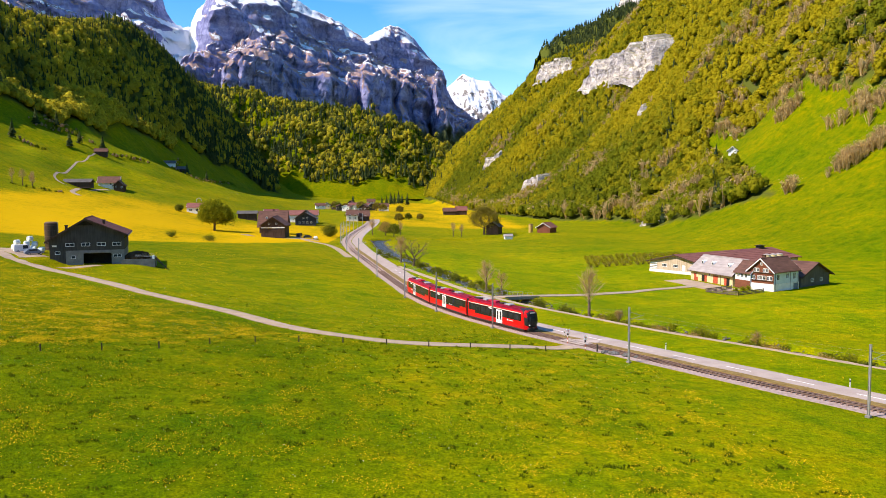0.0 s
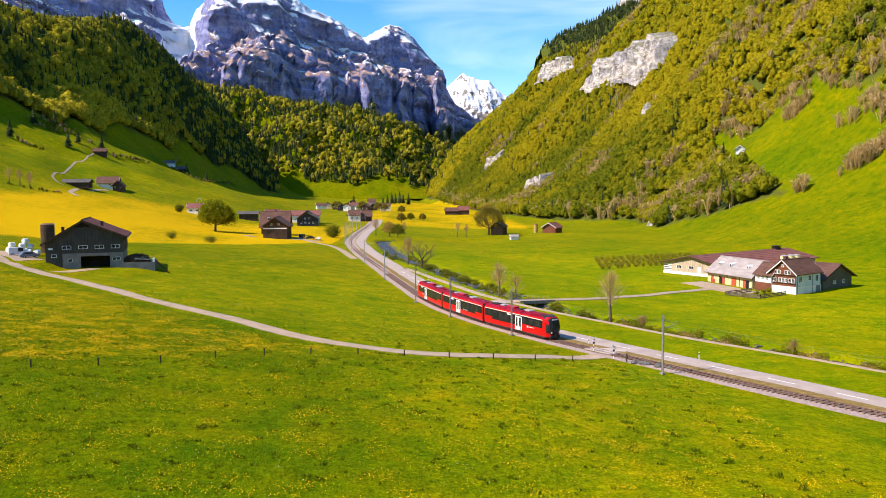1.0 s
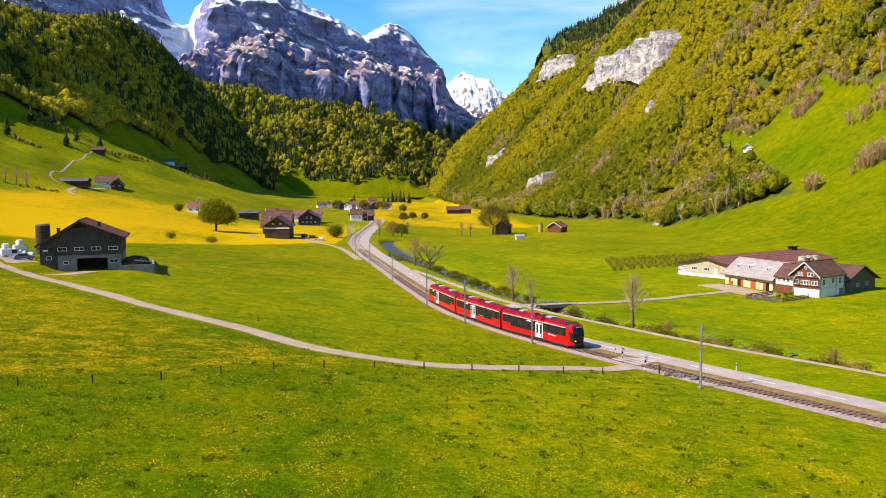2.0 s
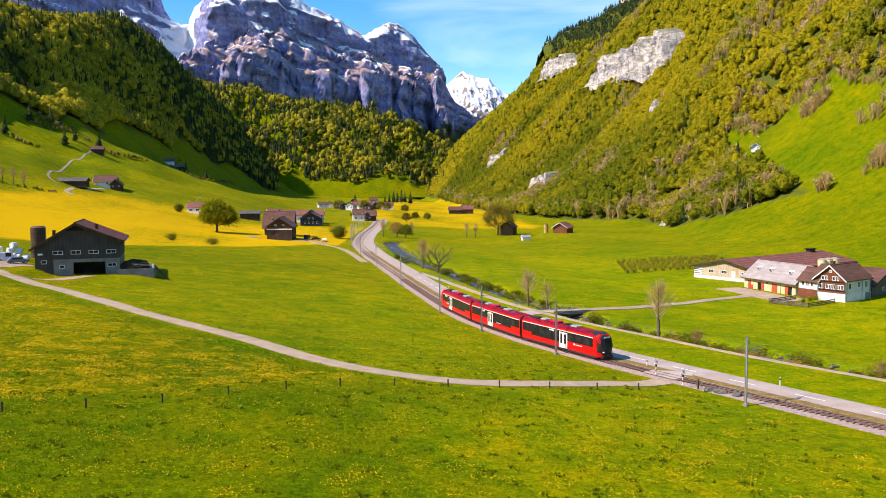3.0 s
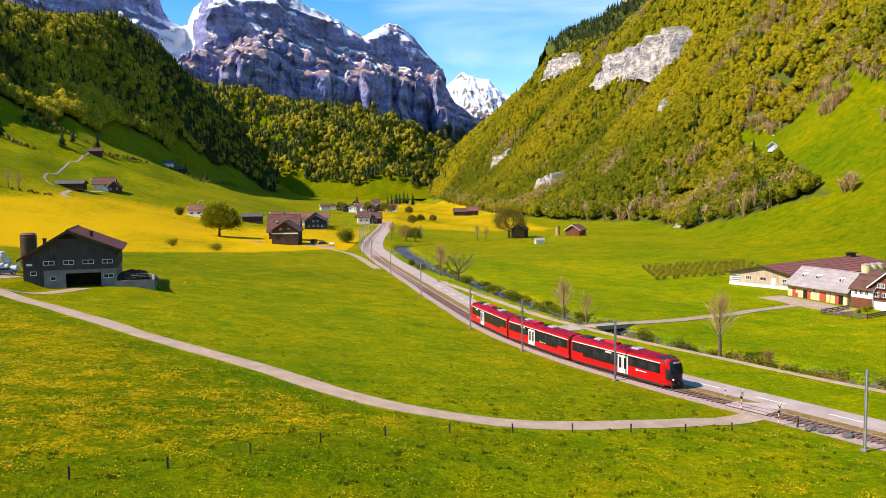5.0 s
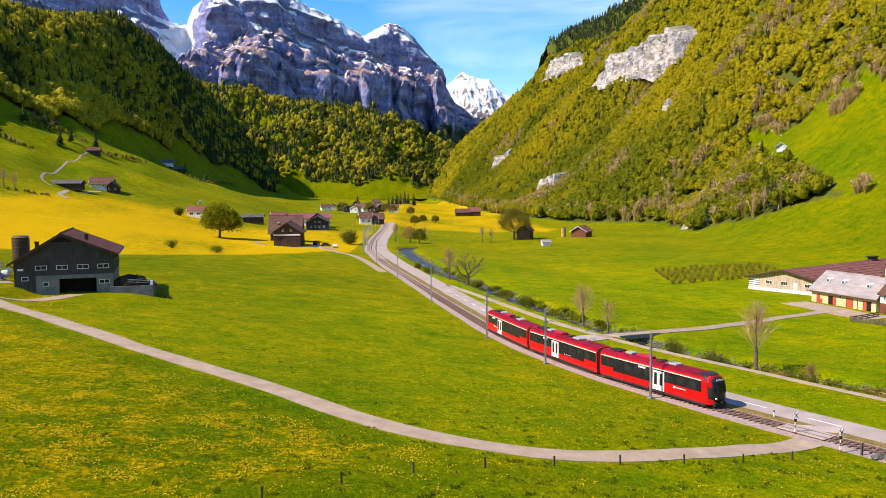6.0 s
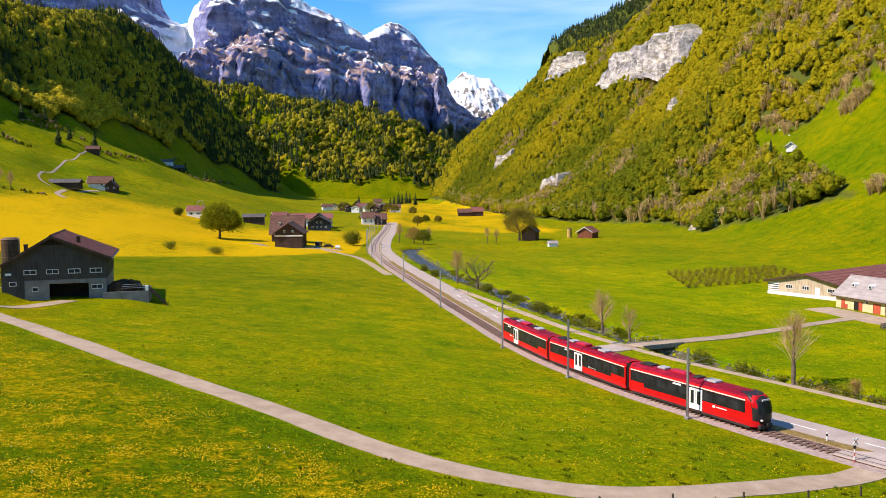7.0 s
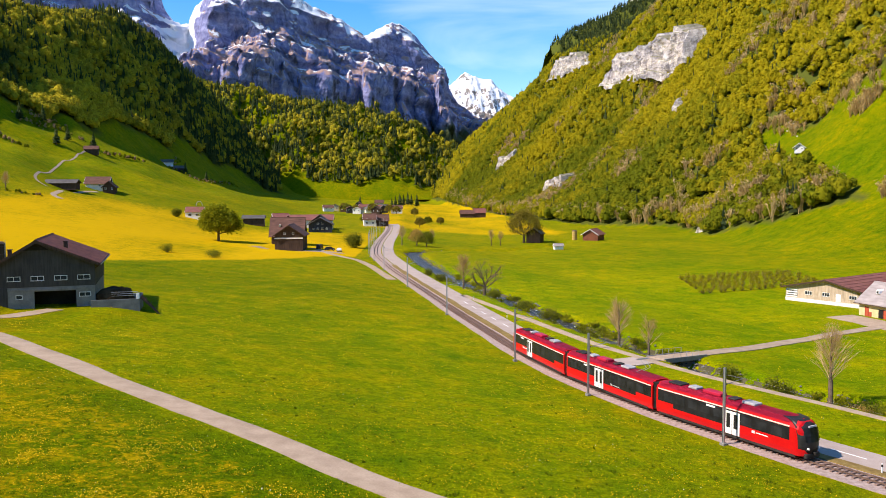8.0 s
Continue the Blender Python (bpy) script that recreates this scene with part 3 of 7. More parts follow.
def ribbon(name, line, left, right, lift, material, label, category, across=6, ragged=0.0, thick=0.12, kind="structure"):
    """A strip of ground cover with a small edge, from left to right metres of the line."""
    d = np.gradient(line, axis=0)
    n = np.stack([d[:, 1], -d[:, 0]], -1) / np.hypot(d[:, 0], d[:, 1])[:, None]
    s = np.linspace(left, right, across)
    along = np.arange(len(line))
    verts = []
    for k, off in enumerate(s):
        o = off + ((layered(along * 1.0, 0 * along + k, 5, 3, 7 + k) - 0.5) * 2 * ragged if k in (0, across - 1) else 0)
        p = line + n * np.reshape(o * np.ones(len(line)), (-1, 1))
        verts.append(np.column_stack([p, ground_z(p[:, 0], p[:, 1]) + lift]))
    low = [np.column_stack([verts[0][:, :2], verts[0][:, 2] - thick]), np.column_stack([verts[-1][:, :2], verts[-1][:, 2] - thick])]
    grid = np.stack([low[0], *verts, low[1]], 1)
    ny, nx = grid.shape[:2]
    me = mesh_from(name, grid.reshape(-1, 3), sheet(nx, ny), material, False)
    return tagged(new(name, me), label, category, kind=kind)


def along_track(y0, y1, off, step=2.0):
    return np.array([tuple(track_point(y, off))[:2] for y in np.arange(y0, y1, step)])


TRACK_LINE = along_track(20, 640, 0)
ROAD = ribbon("road", along_track(20, 640, 4.8), -2.3, 2.4, 0.09, ASPHALT, "pale asphalt valley road beside the railway", "road", 7, 0.08)
ribbon("railway_bed", TRACK_LINE, -2.3, 2.2, 0.06, BALLAST, "grey-brown ballast bed under the railway track", "railway", 8, 0.25)
ribbon("verge", along_track(22, 330, 2.3), -0.75, 0.6, 0.14, plain("brown_verge", (0.17, 0.105, 0.03), (0.31, 0.22, 0.07), 1.2, 0.95, bump=0.8, fine=9), "brown dry verge between track and road", "verge", 4, 0.3)
LANE = smooth_line([(-132, 222), (-115, 205), (-99.2, 188.5), (-78.3, 164.2), (-53.8, 142.8), (-36.3, 127.5), (-23.3, 115.2), (-14, 107.9), (-6.6, 105.6), (0.6, 107), (11.9, 112.2), (19, 117.2), (22.6, 119.4)])
ribbon("farm_lane", LANE, -1.5, 1.5, 0.05, GRAVEL, "pale farm lane winding through the meadow to the barn", "lane", 6, 0.22, 0.12)
FOOTPATH = smooth_line([(111, 50), (80, 81), (60.7, 105), (51.4, 118), (39.5, 134.2), (29.2, 152), (22.5, 161.5), (16, 172.5), (9.2, 188), (3.5, 207), (-3.5, 231), (-9.3, 250.5)])
ribbon("footpath", FOOTPATH, -0.8, 0.8, 0.09, GRAVEL, "narrow gravel footpath along the stream bank", "path", 5, 0.15)
FARM_LANE = smooth_line([(5, 171), (10, 173.6), (14.3, 176.2), (21.5, 181.6), (32, 190), (48, 203.8), (58, 211), (69, 218), (77, 222)])
ribbon("farm_drive", FARM_LANE, -1.3, 1.3, 0.11, GRAVEL, "pale drive crossing the stream to the farm", "lane", 6, 0.12)
ribbon("hill_track", smooth_line([(-286, 722), (-271, 647), (-250, 575), (-233, 518), (-226, 505), (-217, 497)]), -0.7, 0.7, 0.15, GRAVEL, "pale gravel track climbing the western meadow", "lane", 5, 0.2)
ribbon("upper_drive", smooth_line([(-207, 538), (-209, 520), (-209, 504), (-201, 476), (-195, 453), (-188, 447)]), -1.3, 1.3, 0.15, GRAVEL, "pale gravel drive to the upper farm", "lane", 5, 0.2)
ribbon("hamlet_lane", smooth_line([(-27.3, 284), (-30, 296), (-36, 325), (-42, 345), (-48, 352), (-56, 366), (-62, 382)]), -1.3, 1.3, 0.1, GRAVEL, "pale lane from the railway to the hamlet", "lane", 5, 0.2)
_j0, _j1 = track_point(171.5, 6.6), (13.5, 175.6)
ribbon("road_junction", smooth_line([(_j0.x, _j0.y), (9.0, 173.2), _j1], 0.8), -2.2, 2.6, 0.13, ASPHALT, "asphalt mouth of the farm drive at the road", "road", 6, 0.3)


# ---- forests ----
def dome(rng, centre, r, h, sides, rings):
    """A lumpy leaf clump, open below."""
    vs, fs = [], []
    ph, lob = rng.uniform(0, 6.283, 2), rng.uniform(0.1, 0.28)
    for k in range(rings):
        e = -0.55 + 1.75 * k / rings
        for i in range(sides):
            a = (i + 0.5 * (k % 2)) / sides * 6.283
            q = r * math.cos(e) * (1 + lob * math.cos(3 * a + ph[0] + 1.7 * k) + rng.normal(0, 0.10))
            vs.append(centre + np.array([q * math.cos(a), q * math.sin(a), h * (math.sin(e) + rng.normal(0, 0.07))]))
    vs.append(centre + np.array([rng.normal(0, 0.15) * r, rng.normal(0, 0.15) * r, h * rng.uniform(0.95, 1.15)]))
    for k in range(rings - 1):
        for i in range(sides):
            p, q = k * sides + i, k * sides + (i + 1) % sides
            fs += [(p, q, p + sides), (q, q + sides, p + sides)]
    fs += [((rings - 1) * sides + i, (rings - 1) * sides + (i + 1) % sides, rings * sides) for i in range(sides)]
    return np.array(vs), np.array(fs)


def clump_tree(rng, sprays, spread, size, sides, rings):
    """Crown of a few lumpy leaf clumps with small sprays standing out of them, with an uneven outline."""
    vs, fs, n = [], [], 0
    turn = rng.uniform(0, 6.283)
    spots = [(np.array([0, 0, 0.54]), spread * 0.56, 0.36, sides, rings)]
    for k in range(1):
        a = turn + k * rng.uniform(1.8, 3.2)
        spots.append((np.array([spread * 0.55 * math.cos(a), spread * 0.55 * math.sin(a), rng.uniform(0.36, 0.62)]), spread * rng.uniform(0.42, 0.58), rng.uniform(0.18, 0.26), max(4, sides - 2), max(2, rings - 1)))
    for c, r, h, m, q in spots:
        v, f = dome(rng, c, r, h, m, q)
        vs.append(v)
        fs.append(f + n)
        n += len(v)
    for k in range(sprays):
        c, r, h = spots[(k % 3) // 2][:3]
        d = rng.normal(0, 1, 3)
        d[2] = abs(d[2]) - 0.2
        d /= np.linalg.norm(d)
        p = c + d * np.array([r, r, h]) * rng.uniform(0.95, 1.34)
        nrm = d + rng.normal(0, 0.25, 3)
        nrm /= np.linalg.norm(nrm)
        u = np.cross(nrm, rng.normal(0, 1, 3))
        u /= np.linalg.norm(u)
        w = np.cross(nrm, u)
        g = size * rng.uniform(0.6, 1.2)
        vs.append(np.array([p - u * g - w * g * 0.6, p + u * g - w * g * 0.5, p + w * g]))
        fs.append(np.array([(n, n + 1, n + 2)]))
        n += 3
    return np.concatenate(vs), np.concatenate(fs)


def bare_tree(rng, stems, spread):
    """Leafless tree: upright stems fanning out into twigs."""
    vs, fs = [], []
    for k in range(stems):
        a, o = rng.uniform(0, 6.283), rng.uniform(0.1, 1.0) * spread
        foot = np.array([rng.normal(0, 0.04), rng.normal(0, 0.04), rng.uniform(0.0, 0.35)])
        tip = np.array([o * math.cos(a), o * math.sin(a), rng.uniform(0.65, 1.05)])
        side = np.array([math.cos(a + 1.3), math.sin(a + 1.3), 0]) * rng.uniform(0.010, 0.034)
        n = len(vs)
        vs += [foot - side * 0.5, foot + side * 0.5, tip + side, tip - side]
        fs += [(n, n + 1, n + 2), (n, n + 2, n + 3)]
        for j in range(2):
            p = tip + rng.normal(0, 0.07, 3)
            d, e = rng.normal(0, 0.045, 3), rng.normal(0, 0.045, 3)
            n = len(vs)
            vs += [p - d, p + d, p + e]
            fs.append((n, n + 1, n + 2))
    return np.array(vs), np.array(fs)


def fir_tree(rng, tiers=6, height=1.0, spread=0.2, sides=9):
    """Fir of jagged drooping tiers."""
    vs, fs = [], []
    base = 0
    for k in range(tiers):
        h0 = height * (0.06 + 0.86 * k / tiers)
        r = spread * (1 - k / (tiers + 0.3)) * rng.uniform(0.85, 1.15)
        m = sides
        ang = np.arange(m) / m * 6.283 + rng.uniform(0, 6)
        rr = r * np.where(np.arange(m) % 2, 0.62, 1.0) * rng.uniform(0.8, 1.2, m)
        ring = np.stack([rr * np.cos(ang), rr * np.sin(ang), h0 + rng.uniform(-0.02, 0.03, m) * height], -1)
        top = np.array([[0, 0, h0 + height * 1.55 / tiers]])
        vs.append(np.concatenate([ring, top]))
        fs.append(np.array([(base + i, base + (i + 1) % m, base + m) for i in range(m)]))
        base += m + 1
    return np.concatenate(vs), np.concatenate(fs)


def plant(name, protos, x, y, z, size, tint, material, label, rng, category="forest", smooth=False):
    """One object of many trees."""
    vs, fs, ts, base = [], [], [], 0
    pick, turn = rng.integers(0, len(protos), len(x)), rng.uniform(0, 6.283, len(x))
    for k, (v, f) in enumerate(protos):
        sel = np.nonzero(pick == k)[0]
        if not len(sel):
            continue
        c, s = np.cos(turn[sel])[:, None], np.sin(turn[sel])[:, None]
        g = size[sel][:, None]
        px, py = (v[None, :, 0] * c - v[None, :, 1] * s) * g + x[sel][:, None], (v[None, :, 0] * s + v[None, :, 1] * c) * g + y[sel][:, None]
        pz = v[None, :, 2] * g + z[sel][:, None]
        vs.append(np.stack([px, py, pz], -1).reshape(-1, 3))
        fs.append((f[None] + base + (np.arange(len(sel)) * len(v))[:, None, None]).reshape(-1, 3))
        ts.append(np.repeat(tint[sel], len(v)))
        base += len(v) * len(sel)
    me = mesh_from(name, np.concatenate(vs), np.concatenate(fs), material, smooth, [("tint", np.concatenate(ts))])
    return tagged(new(name, me), label, category, kind="stuff")


RNG = np.random.default_rng(4)
BROAD = [clump_tree(RNG, 50, 0.40, 0.088, 6, 3) for _ in range(12)]
BROAD_FAR = [clump_tree(RNG, 22, 0.44, 0.12, 5, 2) for _ in range(8)]
BARE = [bare_tree(RNG, 22, 0.42) for _ in range(6)]
FIRS = [fir_tree(RNG, 5) for _ in range(5)]
FIRS_FAR = [fir_tree(RNG, 4, sides=7) for _ in range(5)]


def scatter(count, x0, x1, y0, y1, test):
    x, y = RNG.uniform(x0, x1, count), RNG.uniform(y0, y1, count)
    keep = test(x, y)
    return x[keep], y[keep]


def forest(name, x, y, zfun, fir_share, height, label, dry_zone=None, far=False, leaves=None, lowland=0.0, shift=0.0):
    fir = RNG.random(len(x)) < fir_share(x, y)
    size = height * RNG.uniform(0.7, 1.25, len(x))
    tint = np.clip(1.7 * (layered(x, y, 120, 4, 13) - 0.5) + 0.5 + 0.55 * (RNG.random(len(x)) - 0.5), 0, 0.84)
    z = zfun(x, y) - 0.6
    tint = np.clip(tint - shift - lowland * np.clip((110 - z) / 90, 0, 1), 0, 0.84)
    dry = np.zeros(len(x), bool)
    if dry_zone is not None:
        dry = ~fir & (RNG.random(len(x)) < dry_zone(x, y))
        plant(name + "_bare", BARE, x[dry], y[dry], z[dry], size[dry] * 0.95, RNG.random(dry.sum()), LEAF_BARE, "leafless grey-brown trees within the beech forest", RNG)
    b = ~fir & ~dry
    plant(name, BROAD_FAR if far else BROAD, x[b], y[b], z[b], size[b], tint[b], leaves or LEAF_SPRING, label, RNG, smooth=True)
    if fir.any():
        plant(name + "_firs", FIRS_FAR if far else FIRS, x[fir], y[fir], z[fir], size[fir] * 1.25, RNG.random(fir.sum()), LEAF_DARK, "dark firs among the broadleaf forest", RNG)


_x, _y = scatter(33000, 0, 480, 380, 1500, wooded)
forest("east_forest", _x, _y, ground_z, lambda x, y: 0.025 + 0.45 * ((y > 1240) & (ground_z(x, y) > 225)), 10.5, "spring-green beech forest on the sunny slope",
       lambda x, y: np.clip((layered(x, y, 70, 3, 41) - 0.62) * 8, 0, 0.65) + 0.28 * ((y < 660) & (layered(x, y, 45, 2, 43) > 0.5)) + 0.16 * (wooded(x, y) & ~wooded(x - 14, y - 18)), lowland=0.32)
_x, _y = scatter(9000, -120, 330, 1500, 2950, wooded)
forest("east_forest_far", _x, _y, ground_z, lambda x, y: 0.06 + 0 * x, 14, "distant beech forest running down to the valley head", far=True)
_x, _y = scatter(22000, -545, -240, 200, 1200, wooded)


def west_firs(x, y):
    """Firs hold the steep middle of the slope, broadleaf trees its foot and shoulder."""
    e, c = table(y, WEST, 5), table(y, WEST, 7)
    q = (e - x) / (e - c) - 0.22 * (layered(x * 0.4, y, 170, 3, 63) - 0.5)
    return np.where((q > 0.30) & (q < 0.60), 0.42, np.where(q > 0.6, 0.22, 0.04)) * (0.5 + layered(x, y, 80, 3, 51))


# negative lowland lightens the leaf tint at the foot, like a sunlit band
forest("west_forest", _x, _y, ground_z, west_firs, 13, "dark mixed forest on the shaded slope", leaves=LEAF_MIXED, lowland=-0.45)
_x, _y = scatter(9000, -560, -250, 1200, 2000, wooded)
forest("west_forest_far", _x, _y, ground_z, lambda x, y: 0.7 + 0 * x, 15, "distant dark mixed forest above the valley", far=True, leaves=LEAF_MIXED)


def mid_z(x, y):
    i = np.clip(np.searchsorted(MX[0], x), 1, MX.shape[1] - 1)
    j = np.clip(np.searchsorted(MY[:, 0], y), 1, MY.shape[0] - 1)
    return MZ[j, i]


_x, _y = scatter(9500, -760, 190, 1745, 2390, lambda x, y: (mid_z(x, y) > 14 + np.where((x > -330) & (x < -40), 60, 20) * layered(x, y, 90, 2, 77)) & ~((layered(x, y, 160, 2, 71) > 0.66) & (mid_z(x, y) < 130)))
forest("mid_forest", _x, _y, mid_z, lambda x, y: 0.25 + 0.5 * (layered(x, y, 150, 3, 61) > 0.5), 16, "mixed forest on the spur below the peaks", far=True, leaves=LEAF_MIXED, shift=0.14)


def back_z(x, y):
    i = np.clip(np.searchsorted(BX[0], x), 1, BX.shape[1] - 1)
    j = np.clip(np.searchsorted(BY[:, 0], y), 1, BY.shape[0] - 1)
    return BZ[j, i]


_x, _y = scatter(5200, 260, 690, 1590, 1930, lambda x, y: x > 0)
plant("summit_firs", FIRS_FAR, _x, _y, back_z(_x, _y), RNG.uniform(8, 13, len(_x)), RNG.random(len(_x)), LEAF_DARK, "dark firs covering the summit behind", RNG)
# bare shrubs along the pasture gullies
_lines = [((205, 412), (228, 402), 90, 6), ((228, 402), (330, 330), 150, 8), ((236, 575), (254, 480), 60, 10), ((222, 650), (238, 610), 40, 9), ((236, 462), (250, 425), 80, 9), ((250, 425), (300, 380), 90, 12), ((226, 525), (234, 514), 50, 4), ((186, 424), (190, 418), 14, 2)]
_sx, _sy = [], []
for (_ax, _ay), (_bx, _by), _n, _w in _lines:
    _f = RNG.random(_n)
    _sx.append(_ax + (_bx - _ax) * _f + RNG.normal(0, _w * 0.5, _n))
    _sy.append(_ay + (_by - _ay) * _f + RNG.normal(0, _w * 0.5, _n))
_sx, _sy = np.concatenate(_sx), np.concatenate(_sy)
plant("pasture_shrubs", BARE, _sx, _sy, ground_z(_sx, _sy) - 0.4, RNG.uniform(3.5, 9.0, len(_sx)), RNG.random(len(_sx)), LEAF_BARE, "bare brown shrubs along the pasture gullies", RNG, "shrubs")
# hedges and shrubs along the breaks of the western meadow
# the third run plants shrubs in place of a shadow line on the slope
_lines = [((-334, 726), (-324, 757), 40, 7), ((-324, 757), (-301, 756), 30, 5), ((-326, 650), (-286, 626), 26, 3), ((-246, 857), (-281, 1088), 60, 5), ((-281, 1088), (-276, 1198), 40, 5), ((-284, 738), (-262, 787), 34, 4), ((-300, 990), (-312, 1056), 30, 6), ((-216, 429), (-194, 442), 22, 1.2), ((-340, 720), (-332, 800), 40, 8)]
_sx, _sy = [], []
for (_ax, _ay), (_bx, _by), _n, _w in _lines:
    _f = RNG.random(_n)
    _sx.append(_ax + (_bx - _ax) * _f + RNG.normal(0, _w * 0.5, _n))
    _sy.append(_ay + (_by - _ay) * _f + RNG.normal(0, _w * 0.5, _n))
_sx, _sy = np.concatenate(_sx), np.concatenate(_sy)
plant("meadow_hedges", BROAD, _sx, _sy, ground_z(_sx, _sy) - 0.3, RNG.uniform(1.6, 4.6, len(_sx)) * np.where(_sy < 500, 0.5, 1.0), np.where(RNG.random(len(_sx)) < 0.35, 0.97, 0.05), LEAF_SPRING, "hedges and shrubs along the breaks of the western meadow", RNG, "shrubs")


# ---- building helpers ----
def part(name, bm, material, parent, label="", at=None, smooth=False):
    """Links a bmesh as one mesh object under a thing or a part."""
    me = bpy.data.meshes.new(name)
    bm.to_mesh(me)
    bm.free()
    if smooth:
        me.polygons.foreach_set("use_smooth", [True] * len(me.polygons))
    me.materials.append(material)
    ob = new(name, me)
    ob.parent = parent
    if at is not None:
        ob.matrix_basis = at
    return tagged(ob, label)


def same_part(name, me, parent, at, label=""):
    ob = new(name, me)
    ob.parent, ob.matrix_basis = parent, at
    return tagged(ob, label)


def thing(name, m, label, category, group="", kind=""):
    ob = new(name)
    ob.empty_display_size = 0.5
    ob.matrix_basis = m
    return tagged(ob, label, category, group, kind)


def box(bm, x0, x1, y0, y1, z0, z1, bevel=0.0, m=None):
    r = bmesh.ops.create_cube(bm, size=1.0, matrix=Matrix.Translation(((x0 + x1) / 2, (y0 + y1) / 2, (z0 + z1) / 2)) @ Matrix.Diagonal((x1 - x0, y1 - y0, z1 - z0, 1)))
    if bevel:
        edges = {e for v in r["verts"] for e in v.link_edges}
        r2 = bmesh.ops.bevel(bm, geom=list(edges), offset=bevel, segments=1, affect="EDGES")
        verts = list({v for f in r2["faces"] for v in f.verts} | {v for v in r["verts"] if v.is_valid})
    else:
        verts = r["verts"]
    if m is not None:
        bmesh.ops.transform(bm, matrix=m, verts=verts)
    return bm


def boxed(*a, **k):
    return box(bmesh.new(), *a, **k)


def tube(bm, a, b, r0, r1=None, sides=7):
    """A tapered round bar from a to b."""
    a, b = Vector(a), Vector(b)
    d = b - a
    turn = d.to_track_quat("Z", "Y").to_matrix().to_4x4()
    bmesh.ops.create_cone(bm, cap_ends=True, segments=sides, radius1=r0, radius2=r0 if r1 is None else r1, depth=d.length, matrix=Matrix.Translation((a + b) / 2) @ turn)
    return bm


def prism(bm, outline, x0, x1):
    """A solid with an outline in y and z, from x0 to x1."""
    a = [bm.verts.new((x0, y, z)) for y, z in outline]
    b = [bm.verts.new((x1, y, z)) for y, z in outline]
    bm.faces.new(a[::-1])
    bm.faces.new(b)
    for i in range(len(a)):
        j = (i + 1) % len(a)
        bm.faces.new((a[i], a[j], b[j], b[i]))
    bmesh.ops.recalc_face_normals(bm, faces=bm.faces)
    return bm


def gz(x, y):
    return float(ground_z(x, y))


def boards_material(name, c1, c2, width=0.18, rough=0.8, upright=True):
    """Weathered boards: streaks along the board, thin dark joints."""
    m, n, l, b = nodes_of(name)
    pos = n.new("ShaderNodeTexCoord").outputs["Object"]
    sq = n.new("ShaderNodeMapping")
    sq.inputs["Scale"].default_value = (1 / width, 1 / width, 0.35) if upright else (0.35, 0.35, 1 / width)
    l.new(pos, sq.inputs[0])
    streak = noise_node(n, l, 0.8, 4, 0.6, sq.outputs[0])
    big = noise_node(n, l, 0.5, 4, 0.6, pos)
    mixv = math_node(n, l, "ADD", math_node(n, l, "MULTIPLY", streak.outputs[0], 0.6), math_node(n, l, "MULTIPLY", big.outputs[0], 0.4))
    r = ramp_node(n, l, mixv, [(0.36, c1), (0.64, c2)])
    l.new(r.outputs[0], b.inputs["Base Color"])
    b.inputs["Roughness"].default_value = rough
    b.inputs["Specular IOR Level"].default_value = 0.2
    bump_node(n, l, b, streak.outputs[0], 0.5, 0.03)
    return m


def glass_material(name, tint=(0.02, 0.025, 0.03), rough=0.08):
    m, n, l, b = nodes_of(name)
    pos = n.new("ShaderNodeTexCoord").outputs["Object"]
    r = ramp_node(n, l, noise_node(n, l, 0.7, 3, 0.6, pos).outputs[0], [(0.35, tint), (0.7, tuple(c * 2.2 for c in tint))])
    l.new(r.outputs[0], b.inputs["Base Color"])
    b.inputs["Roughness"].default_value = rough
    b.inputs["Specular IOR Level"].default_value = 0.25
    return m


GREY_BOARDS = boards_material("weathered_grey_boards", (0.044, 0.039, 0.035), (0.078, 0.07, 0.062))
BROWN_BOARDS = boards_material("dark_brown_boards", (0.04, 0.025, 0.018), (0.095, 0.058, 0.04))
RED_BOARDS = boards_material("red_brown_shingles", (0.13, 0.045, 0.025), (0.24, 0.085, 0.045), 0.12, upright=False)
PALE_BOARDS = boards_material("pale_spruce_boards", (0.36, 0.275, 0.19), (0.62, 0.505, 0.38), 0.35)
REAR_BOARDS = boards_material("grey_brown_boards", (0.085, 0.075, 0.066), (0.15, 0.135, 0.118))
BLUE_BOARDS = boards_material("blue_black_boards", (0.018, 0.022, 0.035), (0.045, 0.055, 0.08))
CONCRETE = plain("stained_concrete", (0.17, 0.163, 0.153), (0.29, 0.28, 0.26), 0.6, 0.85, bump=0.2)
WHITE_WALL = plain("white_render", (0.70, 0.70, 0.69), (0.84, 0.83, 0.80), 0.5, 0.8, bump=0.1)
CREAM_WALL = plain("cream_render", (0.62, 0.50, 0.27), (0.76, 0.63, 0.37), 0.5, 0.82, bump=0.1)
# white wall colour with the blue of its shade mixed in
SHADED_WHITE_WALL = plain("shaded_white_render", (0.52, 0.60, 0.66), (0.66, 0.73, 0.78), 0.5, 0.8)
BROWN_TILES = boards_material("brown_roof_tiles", (0.085, 0.042, 0.032), (0.17, 0.085, 0.062), 0.3, 0.75, upright=False)
BARN_TILES = boards_material("dark_red_roof_tiles", (0.085, 0.028, 0.02), (0.17, 0.06, 0.042), 0.3, 0.75, upright=False)
RED_TILES = boards_material("red_brown_roof_tiles", (0.16, 0.06, 0.05), (0.27, 0.11, 0.09), 0.3, 0.7, upright=False)
